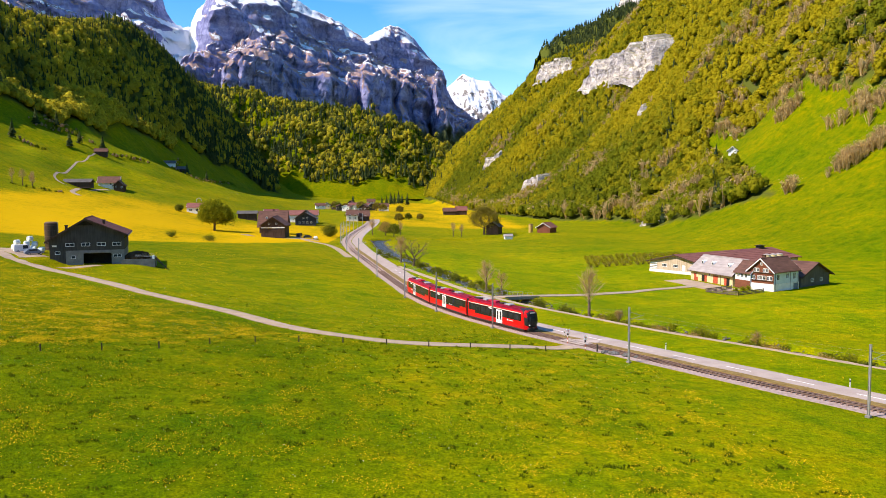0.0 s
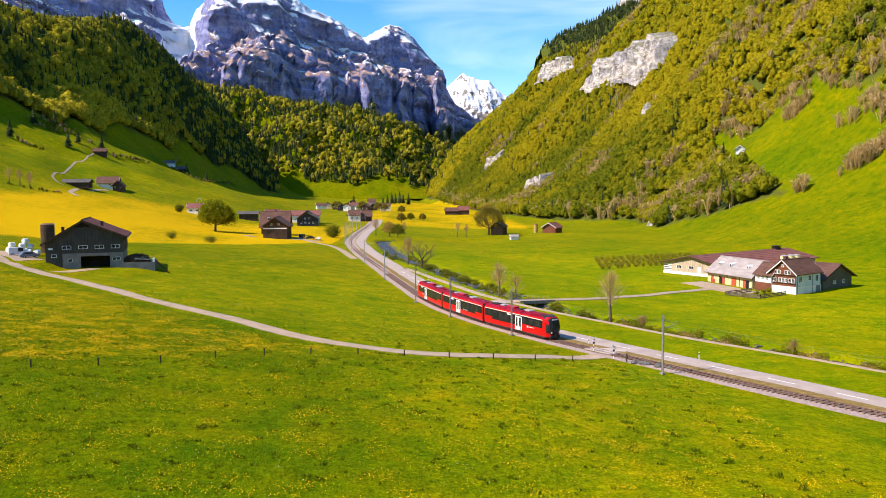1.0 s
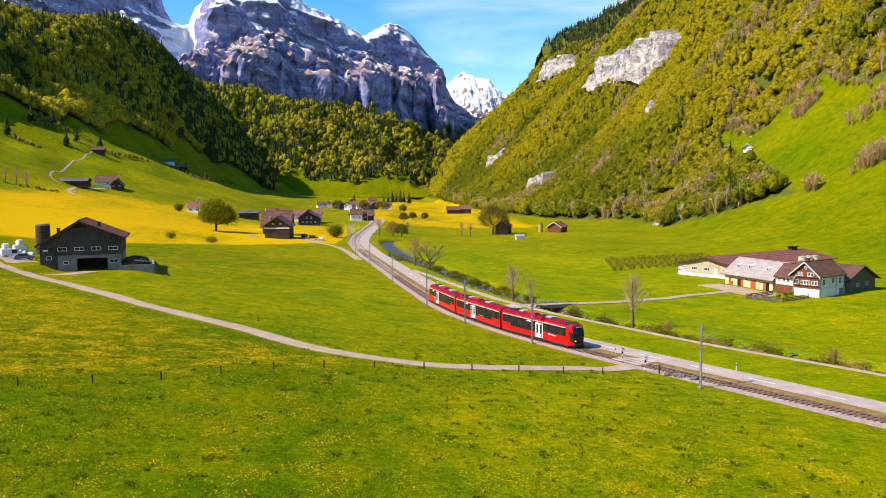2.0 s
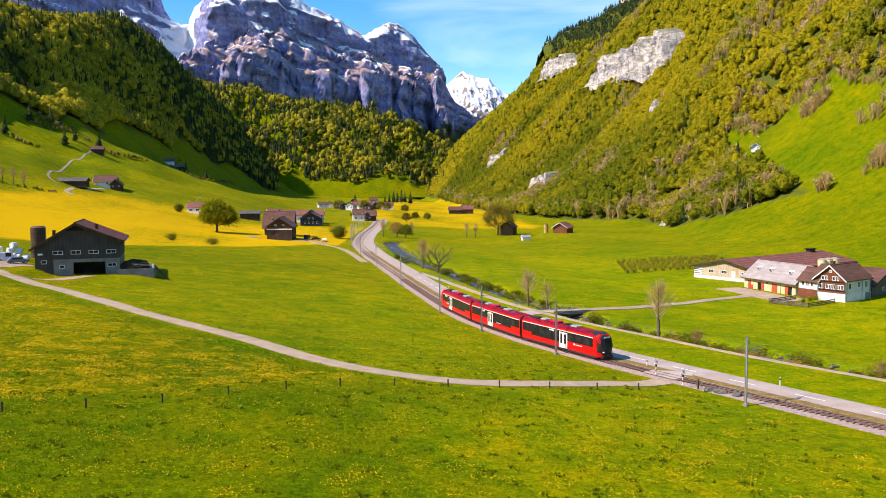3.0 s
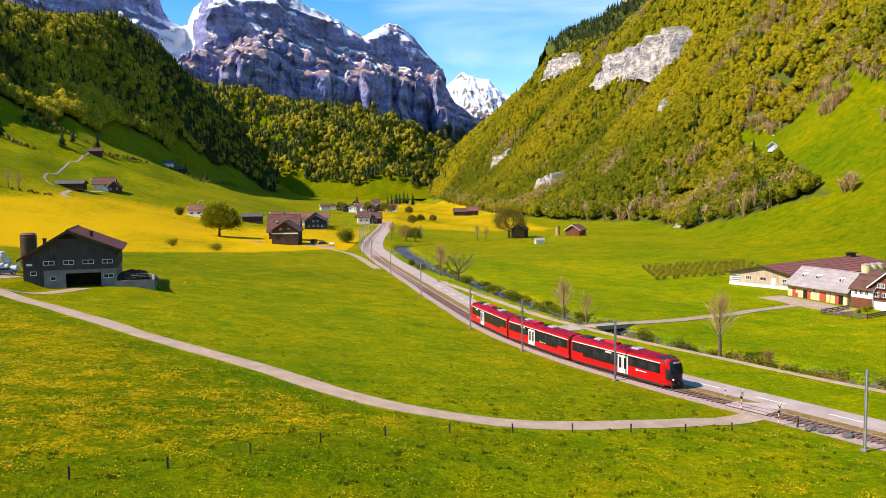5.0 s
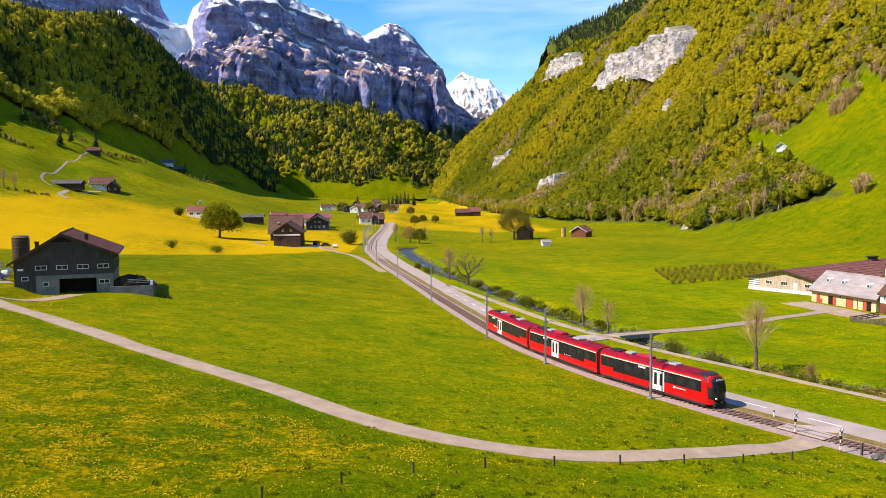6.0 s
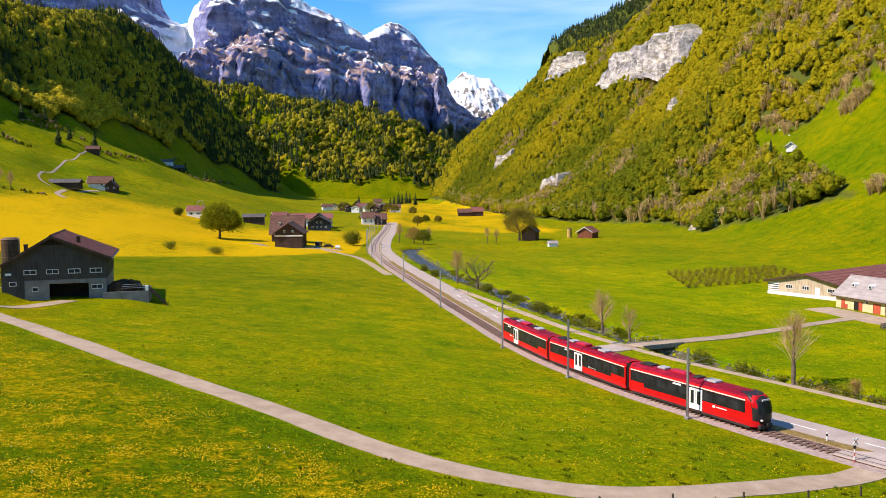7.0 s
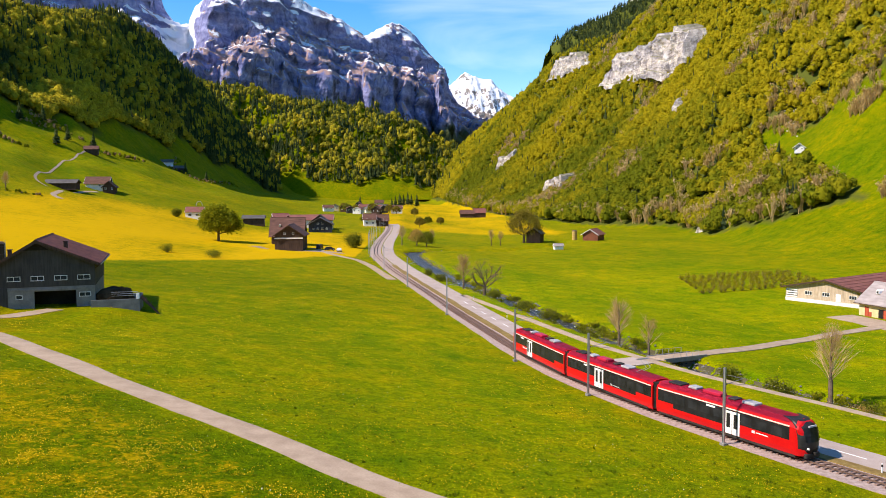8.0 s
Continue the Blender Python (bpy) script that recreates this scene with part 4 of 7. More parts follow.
GREY_TILES = boards_material("grey_fibre_cement_roof", (0.27, 0.235, 0.225), (0.42, 0.37, 0.35), 0.35, 0.75, upright=False)
DARK_TILES = boards_material("dark_grey_roof_tiles", (0.07, 0.065, 0.062), (0.15, 0.135, 0.125), 0.3, 0.75, upright=False)
WINDOW_GLASS = glass_material("window_glass")
WHITE_PAINT = plain("white_paint", (0.74, 0.74, 0.73), (0.86, 0.86, 0.84), 1.2, 0.5)
RED_PAINT = plain("red_door_paint", (0.42, 0.075, 0.04), (0.6, 0.12, 0.06), 1.5, 0.6)
# near-black colour that stands for the shade inside openings
DARK_VOID = plain("opening_shade_black", (0.012, 0.011, 0.01), (0.03, 0.027, 0.025), 0.8, 0.9)
STEEL = plain("galvanised_steel", (0.36, 0.36, 0.37), (0.52, 0.52, 0.52), 2.0, 0.5, 0.6)
RUST = plain("rusty_rail_steel", (0.10, 0.06, 0.045), (0.22, 0.14, 0.10), 2.0, 0.6, 0.3)
WOOD_POST = plain("grey_post_wood", (0.08, 0.06, 0.045), (0.16, 0.125, 0.095), 2.0, 0.85, bump=0.4)
BARK = plain("grey_brown_bark", (0.085, 0.06, 0.04), (0.20, 0.145, 0.10), 1.5, 0.9, bump=0.7)
TWIG = plain("reddish_twigs", (0.36, 0.235, 0.12), (0.58, 0.40, 0.23), 0.8, 0.85)
BLACK_TRIM = plain("black_plastic", (0.012, 0.012, 0.013), (0.03, 0.03, 0.032), 2.0, 0.4)

_window_cache = {}


def window(parent, m, w, h, bars=1, frame_mat=None):
    """A window set 3 cm proud of the wall: frame with a bar or two, and its pane. Local x along the wall, y out of it."""
    frame_mat = frame_mat or WHITE_PAINT
    key = (round(w, 2), round(h, 2), bars, frame_mat.name)
    if key not in _window_cache:
        bm = bmesh.new()
        t = 0.09
        for a in ((-w / 2 - t, w / 2 + t, -h / 2 - t, -h / 2), (-w / 2 - t, w / 2 + t, h / 2, h / 2 + t), (-w / 2 - t, -w / 2, -h / 2, h / 2), (w / 2, w / 2 + t, -h / 2, h / 2)):
            box(bm, a[0], a[1], -0.08, 0.07, a[2], a[3])
        for k in range(bars):
            c = -w / 2 + w * (k + 1) / (bars + 1)
            box(bm, c - 0.035, c + 0.035, -0.03, 0.06, -h / 2, h / 2)
        fr = bpy.data.meshes.new("window")
        bm.to_mesh(fr)
        bm.free()
        fr.materials.append(frame_mat)
        bm = boxed(-w / 2, w / 2, -0.06, 0.02, -h / 2, h / 2)
        pa = bpy.data.meshes.new("pane")
        bm.to_mesh(pa)
        bm.free()
        pa.materials.append(WINDOW_GLASS)
        _window_cache[key] = (fr, pa)
    fr, pa = _window_cache[key]
    ob = same_part("window", fr, parent, m)
    same_part("pane", pa, ob, Matrix.Identity(4))
    return ob


def on_wall(face, L, W, u, z):
    """The pose of a fitting on a wall of a house L by W: W and E are the gable ends, S and N the long sides."""
    if face == "S":
        return pose(u, -W / 2, z, 0, 0, 180)
    if face == "N":
        return pose(u, W / 2, z, 0, 0, 0)
    if face == "W":
        return pose(-L / 2, u, z, 0, 0, 90)
    return pose(L / 2, u, z, 0, 0, -90)


def house(name, x, y, turn, L, W, eave, ridge, wall_mat, roof_mat, label, category="house", z=None, base=0.0, base_mat=None, over=0.6, windows=(), doors=(), chimneys=(), group="", gable_mat=None, bars=1, dormers=(), roof_label=""):
    """A pitched-roof building. Local x runs along the ridge; it is turned about its centre. windows: (face, u, z, w, h); doors: the same with a material."""
    z = gz(x, y) if z is None else z
    h = thing(name, pose(x, y, z, 0, 0, turn), label, category, group)
    slope = (ridge - eave) / (W / 2)
    bm = prism(bmesh.new(), [(-W / 2, -1.2 + max(base, 0)), (W / 2, -1.2 + max(base, 0)), (W / 2, eave), (0, ridge), (-W / 2, eave)] if not base else
               [(-W / 2, base), (W / 2, base), (W / 2, eave), (0, ridge), (-W / 2, eave)], -L / 2, L / 2)
    part("wall", bm, wall_mat, h)
    if base:
        part("plinth_wall", boxed(-L / 2 - 0.05, L / 2 + 0.05, -W / 2 - 0.05, W / 2 + 0.05, -1.5, base), base_mat or CONCRETE, h, "rendered base storey")
    if gable_mat:
        for s in (-1, 1):
            e = 0.04
            bm = prism(bmesh.new(), [(-W / 2 + 0.05, eave - 0.1), (W / 2 - 0.05, eave - 0.1), (0, ridge - 0.06)], s * L / 2 - 0.02, s * L / 2 + s * e)
            part("gable_boarding", bm, gable_mat, h)
    th, o = 0.22, over
    for s in (-1, 1):
        bm = bmesh.new()
        prism(bm, [(0, ridge + 0.02), (s * (W / 2 + o), eave - slope * o + 0.02), (s * (W / 2 + o), eave - slope * o + th), (0, ridge + th + 0.03)], -L / 2 - o, L / 2 + o)
        part("roof_slope", bm, roof_mat, h, roof_label)
    part("ridge_cap", prism(bmesh.new(), [(-0.2, ridge + th - 0.02), (0.2, ridge + th - 0.02), (0, ridge + th + 0.12)], -L / 2 - o, L / 2 + o), roof_mat, h)
    for s in (-1, 1):
        bm = bmesh.new()
        for t in (-1, 1):
            prism(bm, [(0, ridge - 0.12), (t * (W / 2 + o), eave - slope * o - 0.14), (t * (W / 2 + o), eave - slope * o + th - 0.02), (0, ridge + th)], s * (L / 2 + o), s * (L / 2 + o) + s * 0.06)
        part("barge_board", bm, BROWN_BOARDS if wall_mat not in (WHITE_WALL, RED_BOARDS) else WHITE_PAINT, h)
    for face, u, wz, w, hh in windows:
        window(h, on_wall(face, L, W, u, wz), w, hh, bars)
    for face, u, w, hh, mat in doors:
        bm = boxed(-w / 2, w / 2, -0.02, 0.08, 0, hh, 0.02)
        box(bm, -w / 2 - 0.1, -w / 2, -0.02, 0.12, 0, hh + 0.1)
        box(bm, w / 2, w / 2 + 0.1, -0.02, 0.12, 0, hh + 0.1)
        part("door", bm, mat, h, at=on_wall(face, L, W, u, 0))
    for cx, cy, ch in chimneys:
        bm = boxed(cx - 0.4, cx + 0.4, cy - 0.4, cy + 0.4, ridge - abs(cy) * slope - 0.3, ridge + ch, 0.03)
        box(bm, cx - 0.5, cx + 0.5, cy - 0.5, cy + 0.5, ridge + ch, ridge + ch + 0.12)
        part("chimney", bm, BROWN_TILES, h)
    for dx, side in dormers:
        zc = (eave + ridge) / 2
        bm = prism(bmesh.new(), [(-0.42, 0), (0.42, 0), (0.42, 0.6), (0, 1.0), (-0.42, 0.6)], -0.9, 0.8)
        d = part("dormer", bm, WHITE_PAINT, h, at=pose(dx, side * W / 4, zc - 0.1, 0, 0, 90 * side))
        part("pane", boxed(0.8, 0.83, -0.27, 0.27, 0.08, 0.58), WINDOW_GLASS, d)
    return h


# ---- railway ----
def rail_line(name, off, label):
    pts = along_track(20, 640, off, 1.5)
    prof = [(-0.065, 0.0), (-0.05, 0.13), (0.05, 0.13), (0.065, 0.0)]
    d = np.gradient(pts, axis=0)
    n = np.stack([d[:, 1], -d[:, 0]], -1) / np.hypot(d[:, 0], d[:, 1])[:, None]
    z0 = ground_z(pts[:, 0], pts[:, 1]) + 0.18
    grid = np.stack([np.column_stack([pts + n * a, z0 + b]) for a, b in prof], 1)
    return tagged(new(name, mesh_from(name, grid.reshape(-1, 3), sheet(4, len(pts)), RUST, False)), label, "rail", kind="structure")


rail_line("rail_west", -0.53, "worn steel rail of the metre-gauge track")
rail_line("rail_east", 0.53, "worn steel rail of the metre-gauge track")

RAIL_TOP = 0.31


def build_train(y_front):
    """Three-car articulated train on the curve; its front stands at that place up the valley."""
    red = plain("train_red_paint", (0.56, 0.004, 0.007), (0.66, 0.008, 0.010), 0.6, 0.35, spec=0.3)
    # roof red shifted to crimson: the sky's reflection is in the base colour
    roof_red = plain("train_roof_red", (0.40, 0.012, 0.04), (0.50, 0.02, 0.06), 0.8, 0.4)
    band = glass_material("train_dark_glass", (0.012, 0.012, 0.014), 0.22)
    pane_glass = glass_material("train_pane_glass", (0.016, 0.017, 0.02), 0.12)
    white = plain("train_white_paint", (0.78, 0.78, 0.77), (0.86, 0.86, 0.85), 1.0, 0.35)
    cream = plain("train_cream_stripe", (0.72, 0.66, 0.56), (0.82, 0.76, 0.66), 1.0, 0.4)
    yellow = plain("train_yellow_stripe", (0.75, 0.48, 0.02), (0.82, 0.55, 0.04), 1.0, 0.4)
    grey = plain("roof_box_grey", (0.30, 0.29, 0.30), (0.52, 0.51, 0.52), 1.2, 0.5)
    dark = plain("running_gear_black", (0.015, 0.014, 0.013), (0.05, 0.045, 0.04), 1.5, 0.7)
    lamp = plain("lamp_glass", (0.75, 0.75, 0.72), (0.88, 0.88, 0.85), 2.0, 0.2)
    seat = plain("seat_fabric_red", (0.25, 0.03, 0.03), (0.32, 0.05, 0.05), 2.0, 0.8)
    train = thing("train", pose(*track_point(y_front + 20, 0), 0, 0, 0), "red three-car regional train with white doors standing on the track", "train")
    origin = train.matrix_basis.translation.copy()
    W, FLOOR, TOP = 1.325, 0.30, 3.62
    FAN = (-1, -0.85, -0.6, -0.3, 0, 0.3, 0.6, 0.85, 1)
    # walk back along the track by car length
    def back(y, dist):
        p = track_point(y)
        while (track_point(y) - p).length < dist:
            y += 0.05
        return y

    section = [(-W + 0.10, FLOOR), (-W, 0.8), (-W, 2.9), (-W + 0.16, 3.25), (-W + 0.52, TOP - 0.06), (0, TOP), (W - 0.52, TOP - 0.06), (W - 0.16, 3.25), (W, 2.9), (W, 0.8), (W - 0.10, FLOOR)]

    def shell(x_rings):
        """Loft of the section through rings of (x, width share, top share, bottom lift)."""
        bm = bmesh.new()
        rings = []
        for x, sw, st, lift in x_rings:
            rings.append([bm.verts.new((x, yy * sw, FLOOR + lift + (zz - FLOOR) * (st - lift / 3.2))) for yy, zz in section])
        for a, b in zip(rings, rings[1:]):
            for i in range(len(a)):
                j = (i + 1) % len(a)
                bm.faces.new((a[i], a[j], b[j], b[i]))
        bm.faces.new(rings[0])
        bm.faces.new(rings[-1])
        bmesh.ops.recalc_face_normals(bm, faces=bm.faces)
        return bm

    def side_box(x0, x1, s, inner, outer, z0, z1, bevel=0.0):
        """A panel on the side s, from inner to outer metres outside the body."""
        y = sorted((s * (W + inner), s * (W + outer)))
        return boxed(x0, x1, y[0], y[1], z0, z1, bevel)

    def car(y0, length, nose, door_at, low, tail=False):
        """nose: +1 for a cab at the front end, -1 at the back end, 0 for none. Local x points forward."""
        y1 = back(y0, length)
        a, b = track_point(y0), track_point(y1)
        d = a - b
        ang = math.degrees(math.atan2(d.y, d.x))
        mid = (a + b) / 2
        L = length - 0.5
        m = pose(mid.x - origin.x, mid.y - origin.y, RAIL_TOP, 0, 0, ang)
        h = L / 2
        if nose > 0:
            rings = [(-h, 1, 1, 0), (-h + 0.15, 1, 1, 0), (h - 1.6, 1, 1, 0), (h - 1.0, 0.985, 0.985, 0), (h - 0.62, 0.965, 0.95, 0.03)]
        elif nose < 0:
            rings = [(-h - 0.05, 0.78, 0.62, 0.15), (-h + 0.1, 0.87, 0.80, 0.1), (-h + 0.4, 0.95, 0.93, 0.04), (-h + 0.85, 0.985, 0.985, 0), (-h + 1.5, 1, 1, 0), (h - 0.15, 1, 1, 0), (h, 1, 1, 0)]
        else:
            rings = [(-h, 1, 1, 0), (-h + 0.15, 1, 1, 0), (h - 0.15, 1, 1, 0), (h, 1, 1, 0)]
        nose_rings = [(h - 0.62, 0.962, 0.948, 0.03), (h - 0.38, 0.86, 0.84, 0.06), (h - 0.15, 0.70, 0.70, 0.1), (h - 0.02, 0.55, 0.55, 0.15)]
        c = part("car_body", shell(rings), red, train, "glossy red car body", m, smooth=False)
        xa, xb = -h + (1.5 if nose < 0 else 0.25), h - (1.5 if nose > 0 else 0.25)
        # roof skin, laid over the shell
        bm = bmesh.new()
        e = 0.015
        prof = [(-W + 0.13, 3.22), (-W + 0.50, TOP - 0.05), (0, TOP + 0.005), (W - 0.50, TOP - 0.05), (W - 0.13, 3.22)]
        lo = [bm.verts.new((xa, yy * 1.006, zz + e)) for yy, zz in prof]
        hi = [bm.verts.new((xb, yy * 1.006, zz + e)) for yy, zz in prof]
        for i in range(4):
            bm.faces.new((lo[i], lo[i + 1], hi[i + 1], hi[i]))
        bmesh.ops.solidify(bm, geom=bm.faces[:], thickness=0.012)
        part("roof", bm, roof_red, c, "red roof tinted crimson for the reflected sky")
        for s in (-1, 1):
            # stripe under the roof edge
            part("roof_stripe", side_box(xa, xb, s, -0.012, 0.018, 2.87, 2.99), yellow if (nose < 0 and s > 0) else cream, c)
            # window band in three heights
            spans = [(xa, low[0], 1.62), (low[0], low[1], 1.18), (low[1], xb, 1.62)]
            for p, q, z0 in spans:
                if q - p > 0.2:
                    bm = side_box(p, q, s, -0.01, 0.012, z0, 2.84)
                    part("window_band", bm, band, c, "dark tinted glass band")
            # single panes, lighter, behind thin posts
            k = xa + 0.9
            while k < xb - 1.6:
                if not (door_at - 2.2 < k < door_at + 0.9):
                    part("pane", side_box(k, k + 1.25, s, 0.012, 0.02, 1.75, 2.55), pane_glass, c)
                k += 1.75
            # white double door
            bm = side_box(door_at - 0.95, door_at + 0.95, s, -0.01, 0.035, 0.42, 2.72, 0.012)
            part("door", bm, white, c, "white double sliding door")
            for t in (-0.45, 0.45):
                part("door_pane", side_box(door_at + t - 0.23, door_at + t + 0.23, s, 0.035, 0.047, 1.05, 2.48), BLACK_TRIM, c)
            part("door_seam", side_box(door_at - 0.015, door_at + 0.015, s, 0.035, 0.041, 0.45, 2.69), BLACK_TRIM, c)
            # white sign plate and the small lettering bar on the side
            part("destination_sign", side_box(door_at - 3.4, door_at - 2.2, s, 0.012, 0.026, 2.56, 2.76), white, c)
            lx = door_at + 2.4 if nose >= 0 else door_at - 2.6
            part("emblem", side_box(lx, lx + 0.35, s, 0.0, 0.012, 1.22, 1.46), white, c, "pale emblem bars on the side")
            part("emblem_bar", side_box(lx + 0.5, lx + 1.9, s, 0.0, 0.012, 1.28, 1.38), white, c)
            part("skirt", boxed(-h + 0.4, h - 0.9, s * (W - 0.12) - 0.03, s * (W - 0.12) + 0.03, 0.12, FLOOR + 0.05), dark, c)
        # roof equipment
        k = xa + 0.8
        for i in range(5):
            ln = (1.9, 1.2, 2.4, 0.9, 1.6)[i]
            if k + ln < xb - 0.3:
                part("roof_box", boxed(k, k + ln, -0.62 + 0.1 * (i % 2), 0.62 - 0.12 * (i % 3), TOP - 0.02, TOP + 0.16 + 0.07 * (i % 3), 0.05), (dark, grey, roof_red)[i % 3], c, "roof equipment box")
            k += ln + 0.9
        # bogies
        for bx in (-h * 0.62, h * 0.62):
            bm = boxed(bx - 1.3, bx + 1.3, -0.85, 0.85, 0.18, 0.52, 0.05)
            g = part("bogie", bm, dark, c)
            for wx in (-0.85, 0.85):
                bm = bmesh.new()
                tube(bm, (bx + wx, -0.62, 0.33), (bx + wx, 0.62, 0.33), 0.33, sides=16)
                part("wheelset", bm, dark, g)
        if nose > 0:
            part("cab_nose", shell(nose_rings), red, c, "red rounded cab front")
        if nose:
            s = nose
            # dark front mask with windscreen
            bm = bmesh.new()
            prof = [(s * (h - 1.7), 3.68, 0.95), (s * (h - 0.75), 3.52, 1.16), (s * (h - 0.12), 3.02, 1.29), (s * (h + 0.16), 2.2, 1.34), (s * (h + 0.24), 1.35, 1.33), (s * (h + 0.16), 0.7, 1.2)]
            rows = [[bm.verts.new((x - s * 0.8 * abs(f) ** 3, f * w, zz)) for f in FAN] for x, zz, w in prof]
            for r0, r1 in zip(rows, rows[1:]):
                for i in range(len(FAN) - 1):
                    bm.faces.new((r0[i], r0[i + 1], r1[i + 1], r1[i]))
            bmesh.ops.recalc_face_normals(bm, faces=bm.faces)
            bmesh.ops.solidify(bm, geom=bm.faces[:], thickness=0.05)
            part("front_mask", bm, BLACK_TRIM if s > 0 else red, c, "black rounded front mask" if s > 0 else "red rounded rear end", smooth=True)
            bm = bmesh.new()
            rows = [[bm.verts.new((s * (xx - 0.28 * abs(f) ** 2.5 + 0.06), f * w, zz)) for f in (-1, -0.5, 0, 0.5, 1)] for xx, zz, w in ((h - 0.02, 2.96, 0.92), (h + 0.15, 2.25, 0.98), (h + 0.21, 1.7, 0.98))]
            for r0, r1 in zip(rows, rows[1:]):
                for i in range(4):
                    bm.faces.new((r0[i], r0[i + 1], r1[i + 1], r1[i]))
            bmesh.ops.solidify(bm, geom=bm.faces[:], thickness=0.03)
            part("windscreen", bm, WINDOW_GLASS, c, "dark windscreen")
            for ly in (-0.72, 0.72):
                bm = bmesh.new()
                tube(bm, (s * (h + 0.02), ly, 1.1), (s * (h + 0.2), ly, 1.1), 0.11, 0.09, 12)
                part("headlight", bm, lamp, c)
            bm = boxed(s * (h + 0.05) - 0.2, s * (h + 0.05) + 0.35, -0.16, 0.16, 0.5, 0.78, 0.04)
            part("coupler", bm, dark, c)
            part("front_apron", boxed(s * h - 0.25, s * h + 0.12, -0.95, 0.95, 0.16, 0.62, 0.08), dark if s > 0 else red, c)
            part("destination_display", boxed(s * (h - 0.12) - 0.02, s * (h - 0.12) + 0.1, -0.5, 0.5, 3.0, 3.16), grey, c)
        return y1

    y = car(y_front, 19.2, 1, 1.2, (-6.8, 0.2))
    y = car(y, 18.6, 0, -1.5, (-0.5, 6.0))
    y = car(y, 19.2, -1, -2.5, (-1.5, 6.2))
    # bellows between the cars
    for dist in (19.2, 37.8):
        yy = back(y_front, dist)
        p, q = track_point(yy - 0.5), track_point(yy + 0.5)
        ang = math.degrees(math.atan2((p - q).y, (p - q).x))
        mid = (p + q) / 2
        bm = bmesh.new()
        for k in range(5):
            x0 = -0.45 + k * 0.18
            box(bm, x0, x0 + 0.13, -1.16, 1.16, 0.45, 3.4, 0.03)
        part("bellows", bm, BLACK_TRIM, train, "black gangway bellows", pose(mid.x - origin.x, mid.y - origin.y, RAIL_TOP, 0, 0, ang))
    # pantograph on the middle car
    yy = back(y_front, 22.5)
    p, q = track_point(yy - 0.5), track_point(yy + 0.5)
    ang = math.degrees(math.atan2((p - q).y, (p - q).x))
    bm = bmesh.new()
    for s in (-0.45, 0.45):
        tube(bm, (-0.8, s, 3.7), (0.7, s * 0.6, 4.45), 0.035)
        tube(bm, (0.7, s * 0.6, 4.45), (-0.5, s * 0.7, 5.25), 0.03)
    tube(bm, (-0.5, -0.85, 5.25), (-0.5, 0.85, 5.25), 0.045)
    tube(bm, (-0.2, -0.85, 5.25), (-0.2, 0.85, 5.25), 0.045)
    part("pantograph", bm, STEEL, train, "raised steel pantograph", pose(((p + q) / 2).x - origin.x, ((p + q) / 2).y - origin.y, RAIL_TOP, 0, 0, ang))
    return train


build_train(130.2)


# overhead line masts beside the track
def catenary_mast(y, off=-2.75, height=7.7):
    p = track_point(y, off)
    s = (track_x(y + 1) - track_x(y - 1)) / 2
    m = thing("catenary_mast", pose(p.x, p.y, gz(p.x, p.y), 0, 0, math.degrees(math.atan2(-s, 1.0))), "grey steel overhead line mast on a concrete foot", "mast", "overhead line masts")
    bm = boxed(-0.10, 0.10, -0.11, -0.085, 0, height)
    box(bm, -0.10, 0.10, 0.085, 0.11, 0, height)
    box(bm, -0.02, 0.02, -0.085, 0.085, 0, height)
    part("post", bm, STEEL, m)
    part("foot", boxed(-0.28, 0.28, -0.28, 0.28, -0.4, 0.26, 0.05), CONCRETE, m, "concrete foot")
    bm = bmesh.new()
    tube(bm, (0.1, 0, 6.0), (2.9, 0, 6.35), 0.035)
    tube(bm, (0.1, 0, 7.0), (2.5, 0, 6.32), 0.028)
    tube(bm, (0.6, 0, 6.05), (3.0, 0, 5.65), 0.025)
    part("bracket_arm", bm, STEEL, m)
    for zz in (6.02, 6.98):
        bm = bmesh.new()
        tube(bm, (0.12, 0, zz), (0.34, 0, zz + 0.02), 0.075, sides=9)
        part("insulator", bm, RUST, m)
    return m


MASTS = [52, 81.0, 109.0, 137.2, 156.7, 176.7, 221.2, 268.5, 312, 345, 362, 378, 392, 408, 428, 450, 475, 505, 545]
for _yy in MASTS:
    catenary_mast(_yy, {81.0: -3.4, 109.0: -3.9, 156.7: -2.9, 176.7: -3.1}.get(_yy, -2.7))


def contact_wire(name, z, sag):
    cu = bpy.data.curves.new(name, "CURVE")
    cu.dimensions, cu.bevel_depth, cu.bevel_resolution = "3D", 0.0035, 1
    sp = cu.splines.new("POLY")
    pts = []
    for y0, y1 in zip(MASTS[:9], MASTS[1:9]):
        for k in range(6):
            f = k / 6
            p = track_point(y0 + (y1 - y0) * f)
            pts.append((p.x, p.y, RAIL_TOP - 0.3 + z - sag * 4 * f * (1 - f), 1))
    sp.points.add(len(pts) - 1)
    sp.points.foreach_set("co", np.array(pts).ravel())
    cu.materials.append(STEEL)
    return tagged(new(name, cu), "thin overhead wire above the railway", "wire", kind="structure")


contact_wire("wire_contact", 5.65, 0.0)
contact_wire("wire_carrier", 6.4, 0.45)

